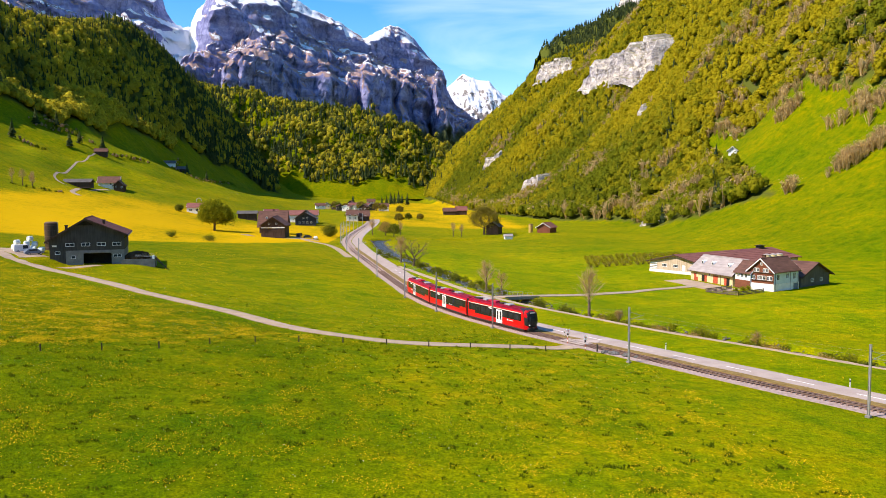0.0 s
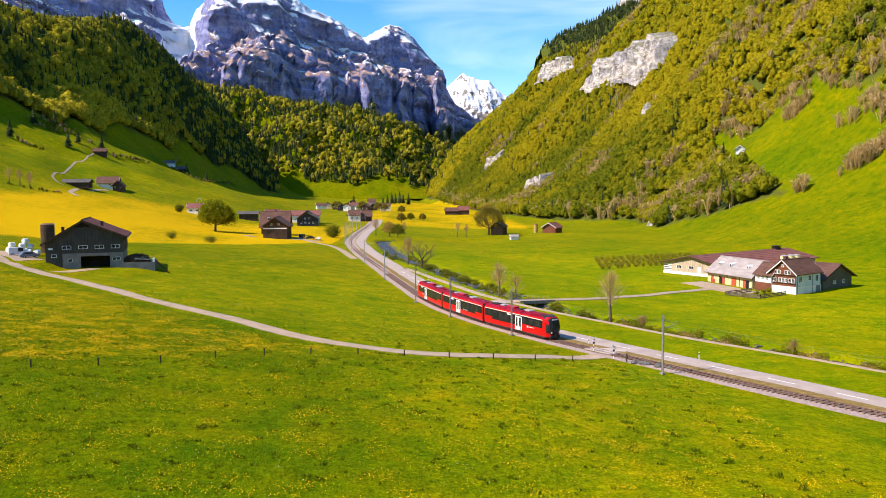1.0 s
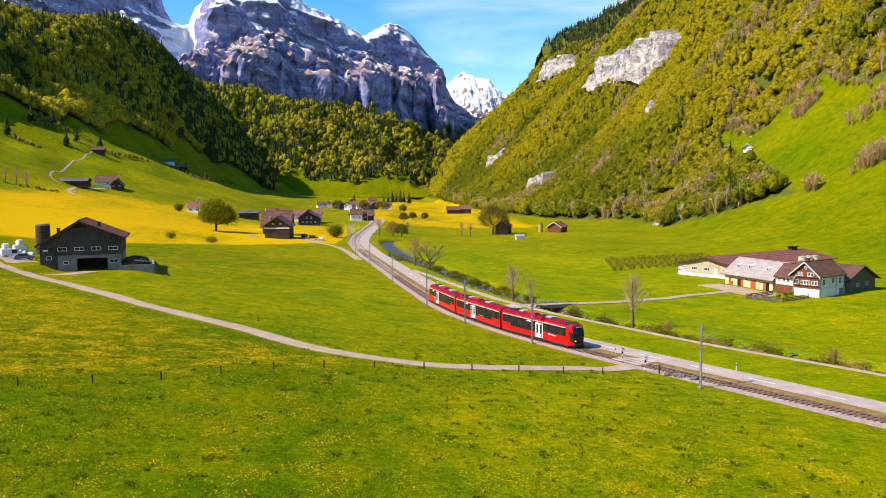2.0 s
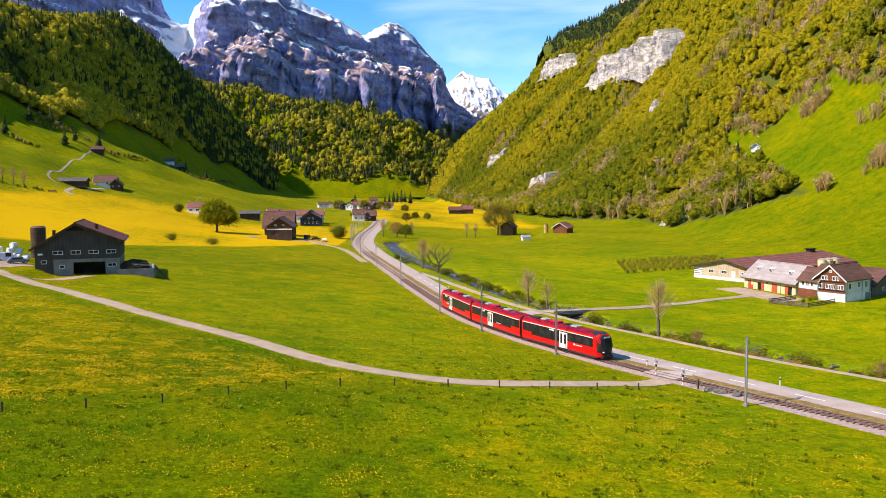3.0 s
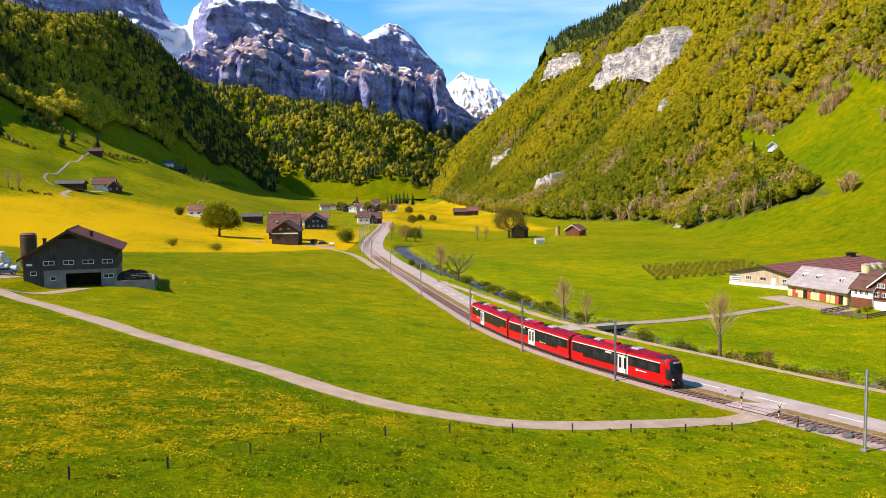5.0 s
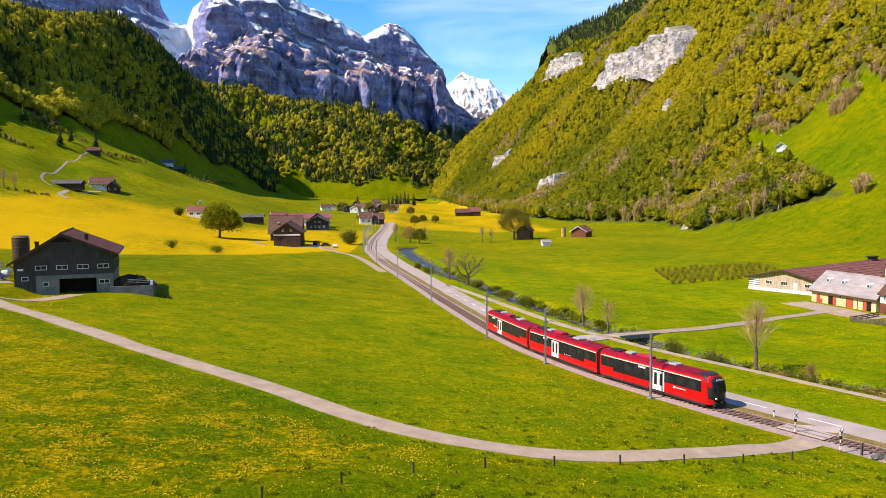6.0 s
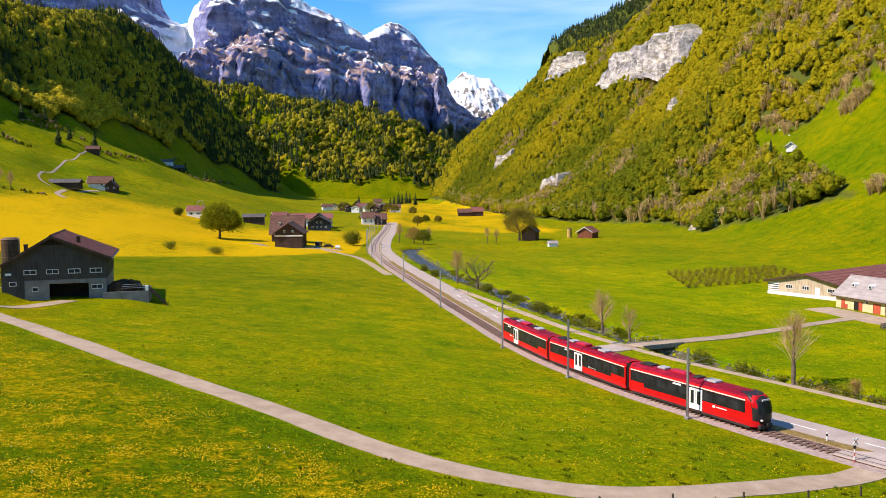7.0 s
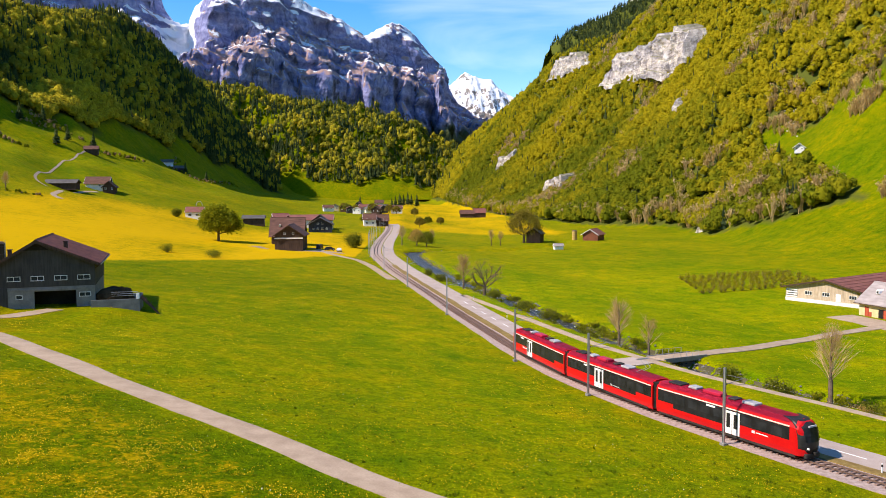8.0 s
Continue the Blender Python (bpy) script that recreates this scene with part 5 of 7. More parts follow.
# white dashes along the road's middle
for _k in range(24):
    _y0 = 60 + _k * 7.6
    _pts = along_track(_y0, _y0 + 3.8, 4.9, 0.8)
    if 163 < _y0 < 166:
        continue
    ribbon("road_dash", _pts, -0.09, 0.09, 0.105, WHITE_PAINT, "white centre dash painted on the road", "road marking", 2, 0, 0.01)
ribbon("road_edge_line", along_track(40, 118, 2.9, 2), -0.06, 0.06, 0.102, WHITE_PAINT, "white edge line painted on the road", "road marking", 2, 0, 0.01)

# level crossing plates
_c = track_point(121.5)
crossing = thing("level_crossing", pose(_c.x, _c.y, gz(_c.x, _c.y), 0, 0, 33), "grey crossing deck between the rails", "crossing", kind="structure")
part("deck", boxed(-1.1, 1.1, -2.6, 2.6, 0.16, 0.29, 0.03), ASPHALT, crossing)
_q0, _q1 = track_point(121.0, 1.05), track_point(122.2, 2.7)
ribbon("crossing_apron", smooth_line([(_q0.x, _q0.y), (_q1.x, _q1.y)], 0.4), -2.3, 2.3, 0.17, ASPHALT, "asphalt apron between the crossing and the road", "lane", 5, 0.1)


def crossing_sign(x, y, turn):
    s = thing("crossing_sign", pose(x, y, gz(x, y), 0, 0, turn), "red and white crossing cross on a striped post", "sign", "crossing signs")
    red = bpy.data.materials["red_door_paint"]
    for k in range(6):
        bm = bmesh.new()
        tube(bm, (0, 0, k * 0.33 - (0.2 if not k else 0)), (0, 0, k * 0.33 + 0.33), 0.055, sides=10)
        part("post_band", bm, WHITE_PAINT if k % 2 else red, s)
    for a in (-32, 32):
        bm = boxed(-0.44, 0.44, -0.02, 0.02, -0.07, 0.07)
        part("cross_arm", bm, WHITE_PAINT, s, at=pose(0, -0.07 - 0.025 * (a > 0), 2.0, 0, a * 1.4, 0))
    part("cross_tip", boxed(-0.11, 0.11, -0.13, -0.11, -0.08, 0.08), red, s, at=pose(0, 0, 2.0))
    part("lamp_box", boxed(-0.12, 0.12, -0.12, 0.06, 1.35, 1.62, 0.03), BLACK_TRIM, s)
    return s


crossing_sign(21.4, 121.2, 25)
crossing_sign(23.0, 115.4, 25)
_b = thing("marker_post", pose(24.6, 114.6, gz(24.6, 114.6), 0, 0, 20), "short weathered wooden post beside the crossing", "post")
part("post", boxed(-0.11, 0.11, -0.09, 0.09, -0.2, 1.15, 0.03), WOOD_POST, _b)
part("cap", boxed(-0.13, 0.13, -0.11, 0.11, 1.15, 1.2), WOOD_POST, _b)


def boulder(x, y, r, seed, material, label, group):
    """An uneven rock, sunk a little into the ground."""
    rng = random.Random(seed)
    o = thing("boulder", pose(x, y, gz(x, y), 0, 0, rng.uniform(0, 360)), label, "rock", group)
    bm = bmesh.new()
    bmesh.ops.create_icosphere(bm, subdivisions=2, radius=r, matrix=Matrix.Translation((0, 0, r * 0.3)) @ Matrix.Diagonal((rng.uniform(0.9, 1.4), 1.0, rng.uniform(0.55, 0.8), 1)))
    off = Vector((seed * 3.7, seed * 1.3, 0))
    for v in bm.verts:
        v.co += v.co.normalized() * noise.noise(v.co / r * 1.3 + off) * r * 0.45
    part("rock", bm, material, o)


def road_post(x, y):
    p = thing("road_post", pose(x, y, gz(x, y)), "white roadside marker post with a black band", "post", "roadside marker posts")
    part("post", boxed(-0.06, 0.06, -0.05, 0.05, -0.1, 1.0, 0.015), WHITE_PAINT, p)
    part("band", boxed(-0.064, 0.064, -0.054, 0.054, 0.66, 0.86), BLACK_TRIM, p)


for _y in (88, 112, 144.6, 166, 190, 214, 240):
    _p = track_point(_y, 7.6 if _y != 166 else 8.1)
    road_post(_p.x, _p.y)
for _y in (126, 148, 172.5):
    _p = track_point(_y, 2.35)
    road_post(_p.x, _p.y)


# ---- the barn above the lane ----
def big_barn():
    """Uneven gable: the ridge stands off the middle. Local x runs back along the ridge, y to the lane side; the gateway is in the gable at -L / 2."""
    L, W, R = 20.0, 17.2, 0.35
    b = thing("barn", pose(-80.9, 195.2, 7.0, 0, 0, 107) @ Matrix.Scale(0.925, 4), "large weathered grey barn with a dark tiled roof and open gateway", "barn")
    low, high, ridge, storey = 6.2, 7.5, 11.2, 3.5
    x0 = -L / 2
    part("upper_wall", prism(bmesh.new(), [(-W / 2, storey), (W / 2, storey), (W / 2, low), (R, ridge), (-W / 2, high)], x0, L / 2), GREY_BOARDS, b, "weathered grey board wall")
    gate0, gate1, gh = -5.5, 1.0, 2.75
    bm = bmesh.new()
    box(bm, x0 + 0.06, x0 + 0.4, -W / 2 + 0.1, gate0, -1.2, storey)
    box(bm, x0 + 0.06, x0 + 0.4, gate1, W / 2 - 3.6, -1.2, storey)
    box(bm, x0 + 0.06, x0 + 0.4, gate0, gate1, gh, storey)
    box(bm, x0 + 0.4, L / 2, -W / 2 + 0.1, -W / 2 + 0.4, -1.2, storey)
    box(bm, x0 + 0.4, L / 2, W / 2 - 0.4, W / 2 - 0.1, -1.2, storey)
    box(bm, L / 2 - 0.3, L / 2, -W / 2 + 0.4, W / 2 - 0.4, -1.2, storey)
    part("base_wall", bm, CONCRETE, b, "pale concrete base storey")
    part("lintel", boxed(x0 - 0.12, x0 + 0.06, -W / 2 + 0.1, W / 2 - 3.6, storey - 0.55, storey - 0.3), CONCRETE, b)
    # back and floor of the gateway, its inner shade given by near-black colour
    bm = boxed(x0 + 4.5, x0 + 4.7, gate0 - 1, gate1 + 1, -0.5, storey)
    box(bm, x0 + 0.41, x0 + 4.5, gate0 - 1, gate1 + 1, -0.45, -0.3)
    part("gateway_back", bm, DARK_VOID, b, "dark inside of the open gateway")
    part("corner_wall", boxed(x0 - 0.1, x0 + 0.5, W / 2 - 3.6, W / 2, -1.0, storey), GREY_BOARDS, b)
    for s, eave in ((-1, high), (1, low)):
        edge = s * W / 2
        slope = (ridge - eave) / abs(edge - R)
        o = 1.0
        far, drop = edge + s * o, eave - slope * o
        part("roof_slope", prism(bmesh.new(), [(R, ridge + 0.03), (far, drop + 0.03), (far, drop + 0.27), (R, ridge + 0.30)], x0 - 1.1, L / 2 + 0.8), BARN_TILES, b, "dark reddish brown tiled roof slope")
        part("barge_board", prism(bmesh.new(), [(R, ridge - 0.25), (far, drop - 0.2), (far, drop + 0.2), (R, ridge + 0.25)], x0 - 1.18, x0 - 1.1), BROWN_BOARDS, b)
        part("gutter", boxed(x0 - 1.1, L / 2 + 0.8, min(far, far + s * 0.14), max(far, far + s * 0.14), drop - 0.02, drop + 0.1), STEEL, b)
        for k in range(5):
            x = x0 + 0.4 + k * 4.6
            bm = bmesh.new()
            tube(bm, (x, edge - s * 0.1, eave - 1.2), (x, edge + s * 0.85, drop - 0.02), 0.09)
            part("brace", bm, BROWN_BOARDS, b)
        cy = R + s * (4.8 if s > 0 else 4.0)
        top = ridge - abs(cy - R) * slope
        bm = boxed(-5.9, -5.25, cy - 0.32, cy + 0.32, top - 0.4, top + 1.25, 0.04)
        box(bm, -6.0, -5.15, cy - 0.4, cy + 0.4, top + 1.25, top + 1.4)
        part("chimney", bm, BROWN_BOARDS, b)
    part("ridge_cap", prism(bmesh.new(), [(R - 0.3, ridge + 0.2), (R + 0.3, ridge + 0.2), (R, ridge + 0.45)], x0 - 1.1, L / 2 + 0.8), BARN_TILES, b)
    # flat piece on the gable; the opening's shade is its colour
    part("gable_vent", prism(bmesh.new(), [(R - 1.9, ridge - 1.5), (R + 2.2, ridge - 1.5), (R + 0.5, ridge - 0.5), (R - 0.4, ridge - 0.5)], x0 - 0.05, x0 + 0.1), DARK_VOID, b, "dark louvred gable opening")
    for u in (4.0, 0.4, -3.2, -6.8):
        window(b, on_wall("W", L, W, u, 4.95), 1.85, 0.66, 1)
    window(b, pose(x0 + 0.05, -6.9, 2.0, 0, 0, 90), 1.7, 0.62, 1)
    window(b, pose(x0 + 0.05, 3.3, 1.85, 0, 0, 90), 0.85, 0.6, 0)
    window(b, pose(x0 - 0.12, 6.8, 3.0, 0, 0, 90), 1.0, 0.6, 0)
    part("notice_plate", boxed(x0 - 0.06, x0, 7.0, 8.0, 4.5, 4.9), WHITE_PAINT, b, "small pale plate under the eaves")
    return b


big_barn()

# walled dung yard beside the barn
_m = pose(-67.6, 190.8, 6.6, 0, 0, 15)
yard = thing("dung_yard", _m, "grey concrete walled yard with a dark heap", "yard")
bm = boxed(-4.0, 3.2, -3.2, -2.9, -1.0, 1.4)
box(bm, 2.9, 3.2, -2.9, 5, -1.0, 1.4)
box(bm, -4.0, 2.9, 4.7, 5, -1, 1.4)
part("wall", bm, plain("dirty_concrete", (0.13, 0.13, 0.13), (0.24, 0.235, 0.225), 0.6, 0.9, bump=0.2), yard)
bm = bmesh.new()
bmesh.ops.create_icosphere(bm, subdivisions=3, radius=1.0, matrix=Matrix.Translation((-0.8, 0.6, 1.2)) @ Matrix.Diagonal((3.0, 2.6, 1.9, 1)))
for v in bm.verts:
    v.co += Vector((noise.noise(v.co * 0.9), noise.noise(v.co * 0.9 + Vector((9, 0, 0))), noise.noise(v.co * 1.4 + Vector((0, 5, 0))))) * 0.45
part("dung", bm, plain("dung_brown", (0.03, 0.018, 0.010), (0.10, 0.06, 0.03), 1.0, 0.95, bump=0.8, spec=0.05), yard, "dark brown dung heap")
part("gate_post", boxed(2.75, 3.2, -3.3, -2.85, 1.4, 2.3, 0.03), WHITE_PAINT, yard)
for k in range(6):
    bm = bmesh.new()
    tube(bm, (3.3, -2.8 + 0.75 * k, 1.5), (6.2 - 0.1 * k, -3.2 + 0.75 * k, -1.3), 0.075)
    part("leaning_pole", bm, BROWN_BOARDS, yard, "dark pole leaning against the wall")
for k in range(3):
    bm = bmesh.new()
    tube(bm, (4.0 + 0.75 * k, -3.3, 0.95 - 0.72 * k), (4.0 + 0.75 * k, 1.3, 0.95 - 0.72 * k), 0.05)
    part("cross_pole", bm, BROWN_BOARDS, yard)
for k in range(3):
    bm = bmesh.new()
    tube(bm, (-1 + 0.0, -3.05, 1.95 + 0.3 * k), (2.9, -3.05, 1.95 + 0.3 * k), 0.025)
    part("rail", bm, STEEL, yard)


def silo(x, y, r, h, z, label, staves):
    s = thing("silo", pose(x, y, z), label, "silo")
    bm = bmesh.new()
    tube(bm, (0, 0, -1.0), (0, 0, h), r, sides=28)
    part("shell", bm, boards_material("silo_staves", *staves, 0.25), s, smooth=False)
    for k in range(5):
        bm = bmesh.new()
        tube(bm, (0, 0, h * (0.12 + 0.2 * k)), (0, 0, h * (0.12 + 0.2 * k) + 0.08), r + 0.03, sides=28)
        part("hoop", bm, RUST, s)
    bm = bmesh.new()
    tube(bm, (0, 0, h), (0, 0, h + 0.35), r + 0.05, r * 0.75, sides=28)
    part("lid", bm, RUST, s)
    bm = bmesh.new()
    for t in (-0.2, 0.2):
        tube(bm, (r + 0.12, t, 0), (r + 0.12, t, h + 0.6), 0.03)
    part("ladder", bm, STEEL, s)


silo(-96.3, 208.5, 1.6, 7.0, gz(-95.5, 206.5), "brown stave silo with a flat lid beside the barn", ((0.045, 0.028, 0.016), (0.12, 0.078, 0.045)))

# bales, van and trailer on the yard above the barn
bale_wrap = plain("pale_green_bale_wrap", (0.55, 0.60, 0.55), (0.74, 0.78, 0.72), 1.5, 0.4)
_spots = [(-98.4, 198.8, 0), (-97.0, 200.0, 0), (-99.8, 200.2, 0), (-98.2, 201.5, 0), (-95.6, 201.2, 0), (-98.4, 199.7, 1), (-97.0, 200.8, 1), (-100.8, 198.4, 0), (-101.6, 200.2, 0), (-100.6, 199.3, 1), (-97.9, 200.3, 2), (-94.6, 198.6, 0)]
for _bx, _by, _lv in _spots:
    _o = thing("hay_bale", pose(_bx, _by, gz(_bx, _by) + 1.2 * _lv, 0, 0, _bx * 37 % 90), "round hay bale in pale plastic wrap stacked by the barn", "bale", "wrapped bales by the barn")
    bm = bmesh.new()
    r = bmesh.ops.create_cone(bm, cap_ends=True, segments=18, radius1=0.66, radius2=0.66, depth=1.22, matrix=Matrix.Translation((0, 0, 0.66)) @ pose(0, 0, 0, 0, 90, 0))
    bmesh.ops.bevel(bm, geom=[e for e in bm.edges if len(e.link_faces) == 2 and any(len(f.verts) > 4 for f in e.link_faces)], offset=0.1, segments=2, affect="EDGES")
    part("wrap", bm, bale_wrap, _o)


def parked_car(x, y, turn, paint, label, van=False, z=None):
    c = thing("car", pose(x, y, gz(x, y) if z is None else z, 0, 0, turn), label, "car", "parked cars")
    top = 1.95 if van else 1.45
    bm = bmesh.new()
    prof = [(-2.1, 0.35), (-2.15, 0.8), (-1.9 if not van else -2.1, 0.98 if not van else top - 0.1), (-1.3 if not van else -1.95, top), (0.5 if not van else 0.9, top), (1.15 if not van else 1.5, 0.98), (2.0, 0.82), (2.1, 0.4)]
    a = [bm.verts.new((px, -0.85, pz)) for px, pz in prof]
    b = [bm.verts.new((px, 0.85, pz)) for px, pz in prof]
    bm.faces.new(a)
    bm.faces.new(b[::-1])
    for i in range(len(a)):
        j = (i + 1) % len(a)
        bm.faces.new((a[j], a[i], b[i], b[j]))
    bmesh.ops.recalc_face_normals(bm, faces=bm.faces)
    bmesh.ops.bevel(bm, geom=bm.edges[:], offset=0.07, segments=2, affect="EDGES")
    part("body", bm, paint, c)
    for s in (-1, 1):
        part("side_window", boxed(-1.2 if not van else -0.2, 0.55 if not van else 0.9, s * 0.85 - 0.015, s * 0.85 + 0.015, 1.0, top - 0.14), WINDOW_GLASS, c)
        for wx in (-1.3, 1.3):
            bm = bmesh.new()
            tube(bm, (wx, s * 0.68, 0.32), (wx, s * 0.89, 0.32), 0.32, sides=16)
            w = part("wheel", bm, BLACK_TRIM, c)
            bm = bmesh.new()
            tube(bm, (wx, s * 0.88, 0.32), (wx, s * 0.905, 0.32), 0.19, sides=12)
            part("rim", bm, STEEL, w)
    part("windscreen", boxed(-0.03, 0.03, -0.7, 0.7, -0.3, 0.3), WINDOW_GLASS, c, at=pose(0.86 if not van else 1.24, 0, 1.24 if not van else 1.45, 0, -50 if not van else -32, 0))
    return c


SILVER = plain("silver_car_paint", (0.55, 0.56, 0.58), (0.68, 0.69, 0.70), 1.0, 0.3)
BLUE_CAR = plain("blue_grey_car_paint", (0.10, 0.14, 0.20), (0.16, 0.20, 0.27), 1.0, 0.3)
DARK_CAR = plain("dark_car_paint", (0.02, 0.02, 0.022), (0.05, 0.05, 0.055), 1.0, 0.3)
parked_car(-93.2, 192.2, 40, BLUE_CAR, "blue-grey car parked beside the bales")
parked_car(-96.8, 194.6, 35, SILVER, "silver van parked by the lane above the barn", True)
parked_car(-55.2, 377.5, 10, DARK_CAR, "dark car parked beside the brown barn")
parked_car(-59.2, 378.5, 80, DARK_CAR, "dark van parked beside the brown barn", True)
parked_car(-51.5, 376, 100, SILVER, "silver car parked on the gravel by the barn")
ribbon("hamlet_yard", smooth_line([(-83, 372.5), (-76, 369), (-66, 366.5), (-58, 368), (-50, 371)]), -2.6, 4.0, 0.06, GRAVEL, "pale gravel yard round the brown barn", "yard", 6, 0.6)
ribbon("barn_yard", smooth_line([(-86, 171), (-81, 176), (-77, 181), (-75.6, 185)]), -1.7, 2.2, 0.07, GRAVEL, "worn pale gravel before the barn gateway", "yard", 6, 0.5)
ribbon("upper_yard", smooth_line([(-104, 200), (-97, 194), (-91, 188)]), -3.4, 3.4, 0.07, GRAVEL, "pale gravel yard above the barn", "yard", 6, 0.5)


# ---- the farm beyond the stream ----
E1, E2 = Vector((0.83, 0.56, 0)), Vector((-0.56, 0.83, 0))
FARM_TURN = math.degrees(math.atan2(E1.y, E1.x))


def at_farm(corner, a, b):
    p = Vector((*corner, 0)) + E1 * a + E2 * b
    return p.x, p.y


# dwelling
HOUSE = (89.2, 205.6)
_p = at_farm(HOUSE, 5.6, 3.7)
farmhouse = house("farmhouse", *_p, FARM_TURN, 11.2, 7.4, 5.2, 8.3, RED_BOARDS, BROWN_TILES, "farmhouse with red-brown shingled gable, white base and brown roof", "house", z=-3.1, base=1.9, base_mat=WHITE_WALL, over=0.55,
                  windows=[("W", u, 3.35, 0.62, 0.95) for u in (-2.9, -2.1, -0.9, -0.1, 0.7, 2.1, 2.9)] + [("W", u, 5.35, 0.62, 0.85) for u in (-1.75, -0.95, 0.95, 1.75)] + [("W", 0.0, 6.95, 0.45, 0.5),
                           ("S", -3.7, 3.6, 1.05, 1.35), ("S", 0.4, 3.8, 1.05, 1.2), ("S", 3.6, 3.6, 1.05, 1.5), ("S", -2.4, 1.1, 0.5, 0.4), ("S", 1.6, 1.1, 0.5, 0.4)],
                  doors=[("S", 4.2, 1.7, 1.7, BLUE_CAR)], chimneys=[(-2.6, 1.2, 0.7)])
part("side_cladding", boxed(-5.55, 5.55, -3.7 - 0.004, -3.69, 1.92, 5.1), SHADED_WHITE_WALL, farmhouse, "white shingled side wall tinted pale blue for its shade")
for _u in (-5.0, 1.7, 5.2):
    _bm = bmesh.new()
    tube(_bm, (_u, -3.78, -0.2), (_u, -3.78, 5.0), 0.05)
    part("downpipe", _bm, BROWN_BOARDS, farmhouse)
for _z in (2.75, 4.75):
    part("cornice", boxed(-5.85, -5.6, -3.75, 3.75, _z - 0.12, _z + 0.02), BROWN_BOARDS, farmhouse, "dark moulding above the windows")
# cross wing in the corner between dwelling and stable
wing = house("farmhouse_wing", 87.0, 214.6, 112, 5.6, 6.2, 4.4, 7.0, WHITE_WALL, BROWN_TILES, "low white wing with a brown roof joining house and stable", "house", z=-3.1, over=0.5, windows=[("N", -1.3, 3.5, 0.7, 0.9), ("N", 0.1, 3.5, 0.7, 0.9), ("N", 1.5, 3.5, 0.7, 0.9)], doors=[("N", 1.0, 1.0, 2.0, BROWN_BOARDS)])
part("porch_boarding", boxed(-2.75, 2.75, 3.1, 3.22, 0.1, 2.3), RED_BOARDS, wing, "red-brown boarded porch front")
# stable: cream wall along the yard
# the near-black doors are panels coloured as the shade of open doorways
stable = house("stable", 84.6, 227.5, 107, 19.0, 9.6, 3.3, 7.0, CREAM_WALL, GREY_TILES, "cream-rendered stable with grey roof and red doors", "stable", z=-3.1, over=0.7,
      doors=[("N", -7.6, 1.0, 2.1, DARK_VOID), ("N", -6.5, 0.9, 2.1, RED_PAINT), ("N", -2.1, 1.7, 2.2, RED_PAINT), ("N", 2.4, 0.9, 2.0, RED_PAINT), ("N", 3.5, 1.1, 2.0, DARK_VOID), ("N", 7.3, 0.8, 2.1, RED_PAINT), ("N", 6.5, 0.7, 1.1, RED_PAINT)],
      windows=[("N", 0.6, 2.2, 0.5, 0.5)], dormers=[(-5.6, 1), (1.6, 1), (6.2, 1)], bars=0)
part("gutter", boxed(-10.4, 10.4, 5.5, 5.64, 2.68, 2.8), BROWN_BOARDS, stable)
_bm = bmesh.new()
tube(_bm, (-4.4, 4.9, 0), (-4.4, 4.9, 2.9), 0.05)
part("downpipe", _bm, BROWN_BOARDS, stable)
# long shed behind
_p = at_farm((71.6, 259.4), 25.0, -10.4)
shed = house("long_shed", *_p, FARM_TURN, 50.0, 20.8, 3.4, 5.7, PALE_BOARDS, RED_TILES, "long cattle shed with pale boarded gable and red-brown roof", "shed", z=-2.9, base=0.8, base_mat=WHITE_WALL, over=0.9,
             windows=[("W", -6.6, 2.2, 1.7, 0.8), ("W", 0.0, 2.3, 1.7, 0.8), ("W", 4.4, 2.3, 1.7, 0.8)], bars=2)
part("slatted_vent", boxed(-25.06, -25.0, 7.3, 10.2, 1.0, 3.1), WHITE_PAINT, shed, "white slatted opening")
for k in range(3):
    part("dark_slat", boxed(-25.09, -25.06, 7.3, 10.2, 1.3 + 0.55 * k, 1.5 + 0.55 * k), GREY_BOARDS, shed)
part("feed_door", boxed(-25.06, -25.0, -3.7, -2.5, 0.9, 2.7), WHITE_PAINT, shed, "white hatch door")
for k in range(6):
    part("roof_batten", boxed(-25.6, 25.6, -9.6 + 1.7 * k, -9.5 + 1.7 * k, 0, 0.05), RED_TILES, shed, at=pose(0, 0.0, 5.96, 12.5, 0, 0))
part("ventilator", boxed(17.6, 20.4, -0.8, 0.8, 5.6, 6.7, 0.1), BLACK_TRIM, shed, "black roof ventilator")
part("ventilator_cowl", boxed(17.2, 20.8, -1.1, 1.1, 6.8, 7.0, 0.05), BLACK_TRIM, shed)


def feed_tank(a, b):
    """Round tank on a ring of legs with a shallow cone lid."""
    x, y = at_farm((71.6, 259.4), a, b)
    t = thing("feed_tank", pose(x, y, -3.0), "cream round feed tank with a shallow lid beside the long shed", "tank", "feed tanks")
    bm = bmesh.new()
    tube(bm, (0, 0, 1.2), (0, 0, 5.2), 1.2, sides=24)
    part("shell", bm, CREAM_WALL, t)
    bm = bmesh.new()
    tube(bm, (0, 0, 5.2), (0, 0, 5.55), 1.27, 0.4, 24)
    part("lid", bm, GREY_TILES, t, "grey cone lid")
    bm = bmesh.new()
    tube(bm, (0, 0, 0.5), (0, 0, 1.2), 0.3, 1.2, 24)
    part("funnel", bm, STEEL, t)
    for k in range(4):
        c, q = math.cos(k * 1.571 + 0.6) * 1.2, math.sin(k * 1.571 + 0.6) * 1.2
        bm = bmesh.new()
        tube(bm, (c, q, -0.5), (c, q, 1.6), 0.07)
        part("leg", bm, STEEL, t)


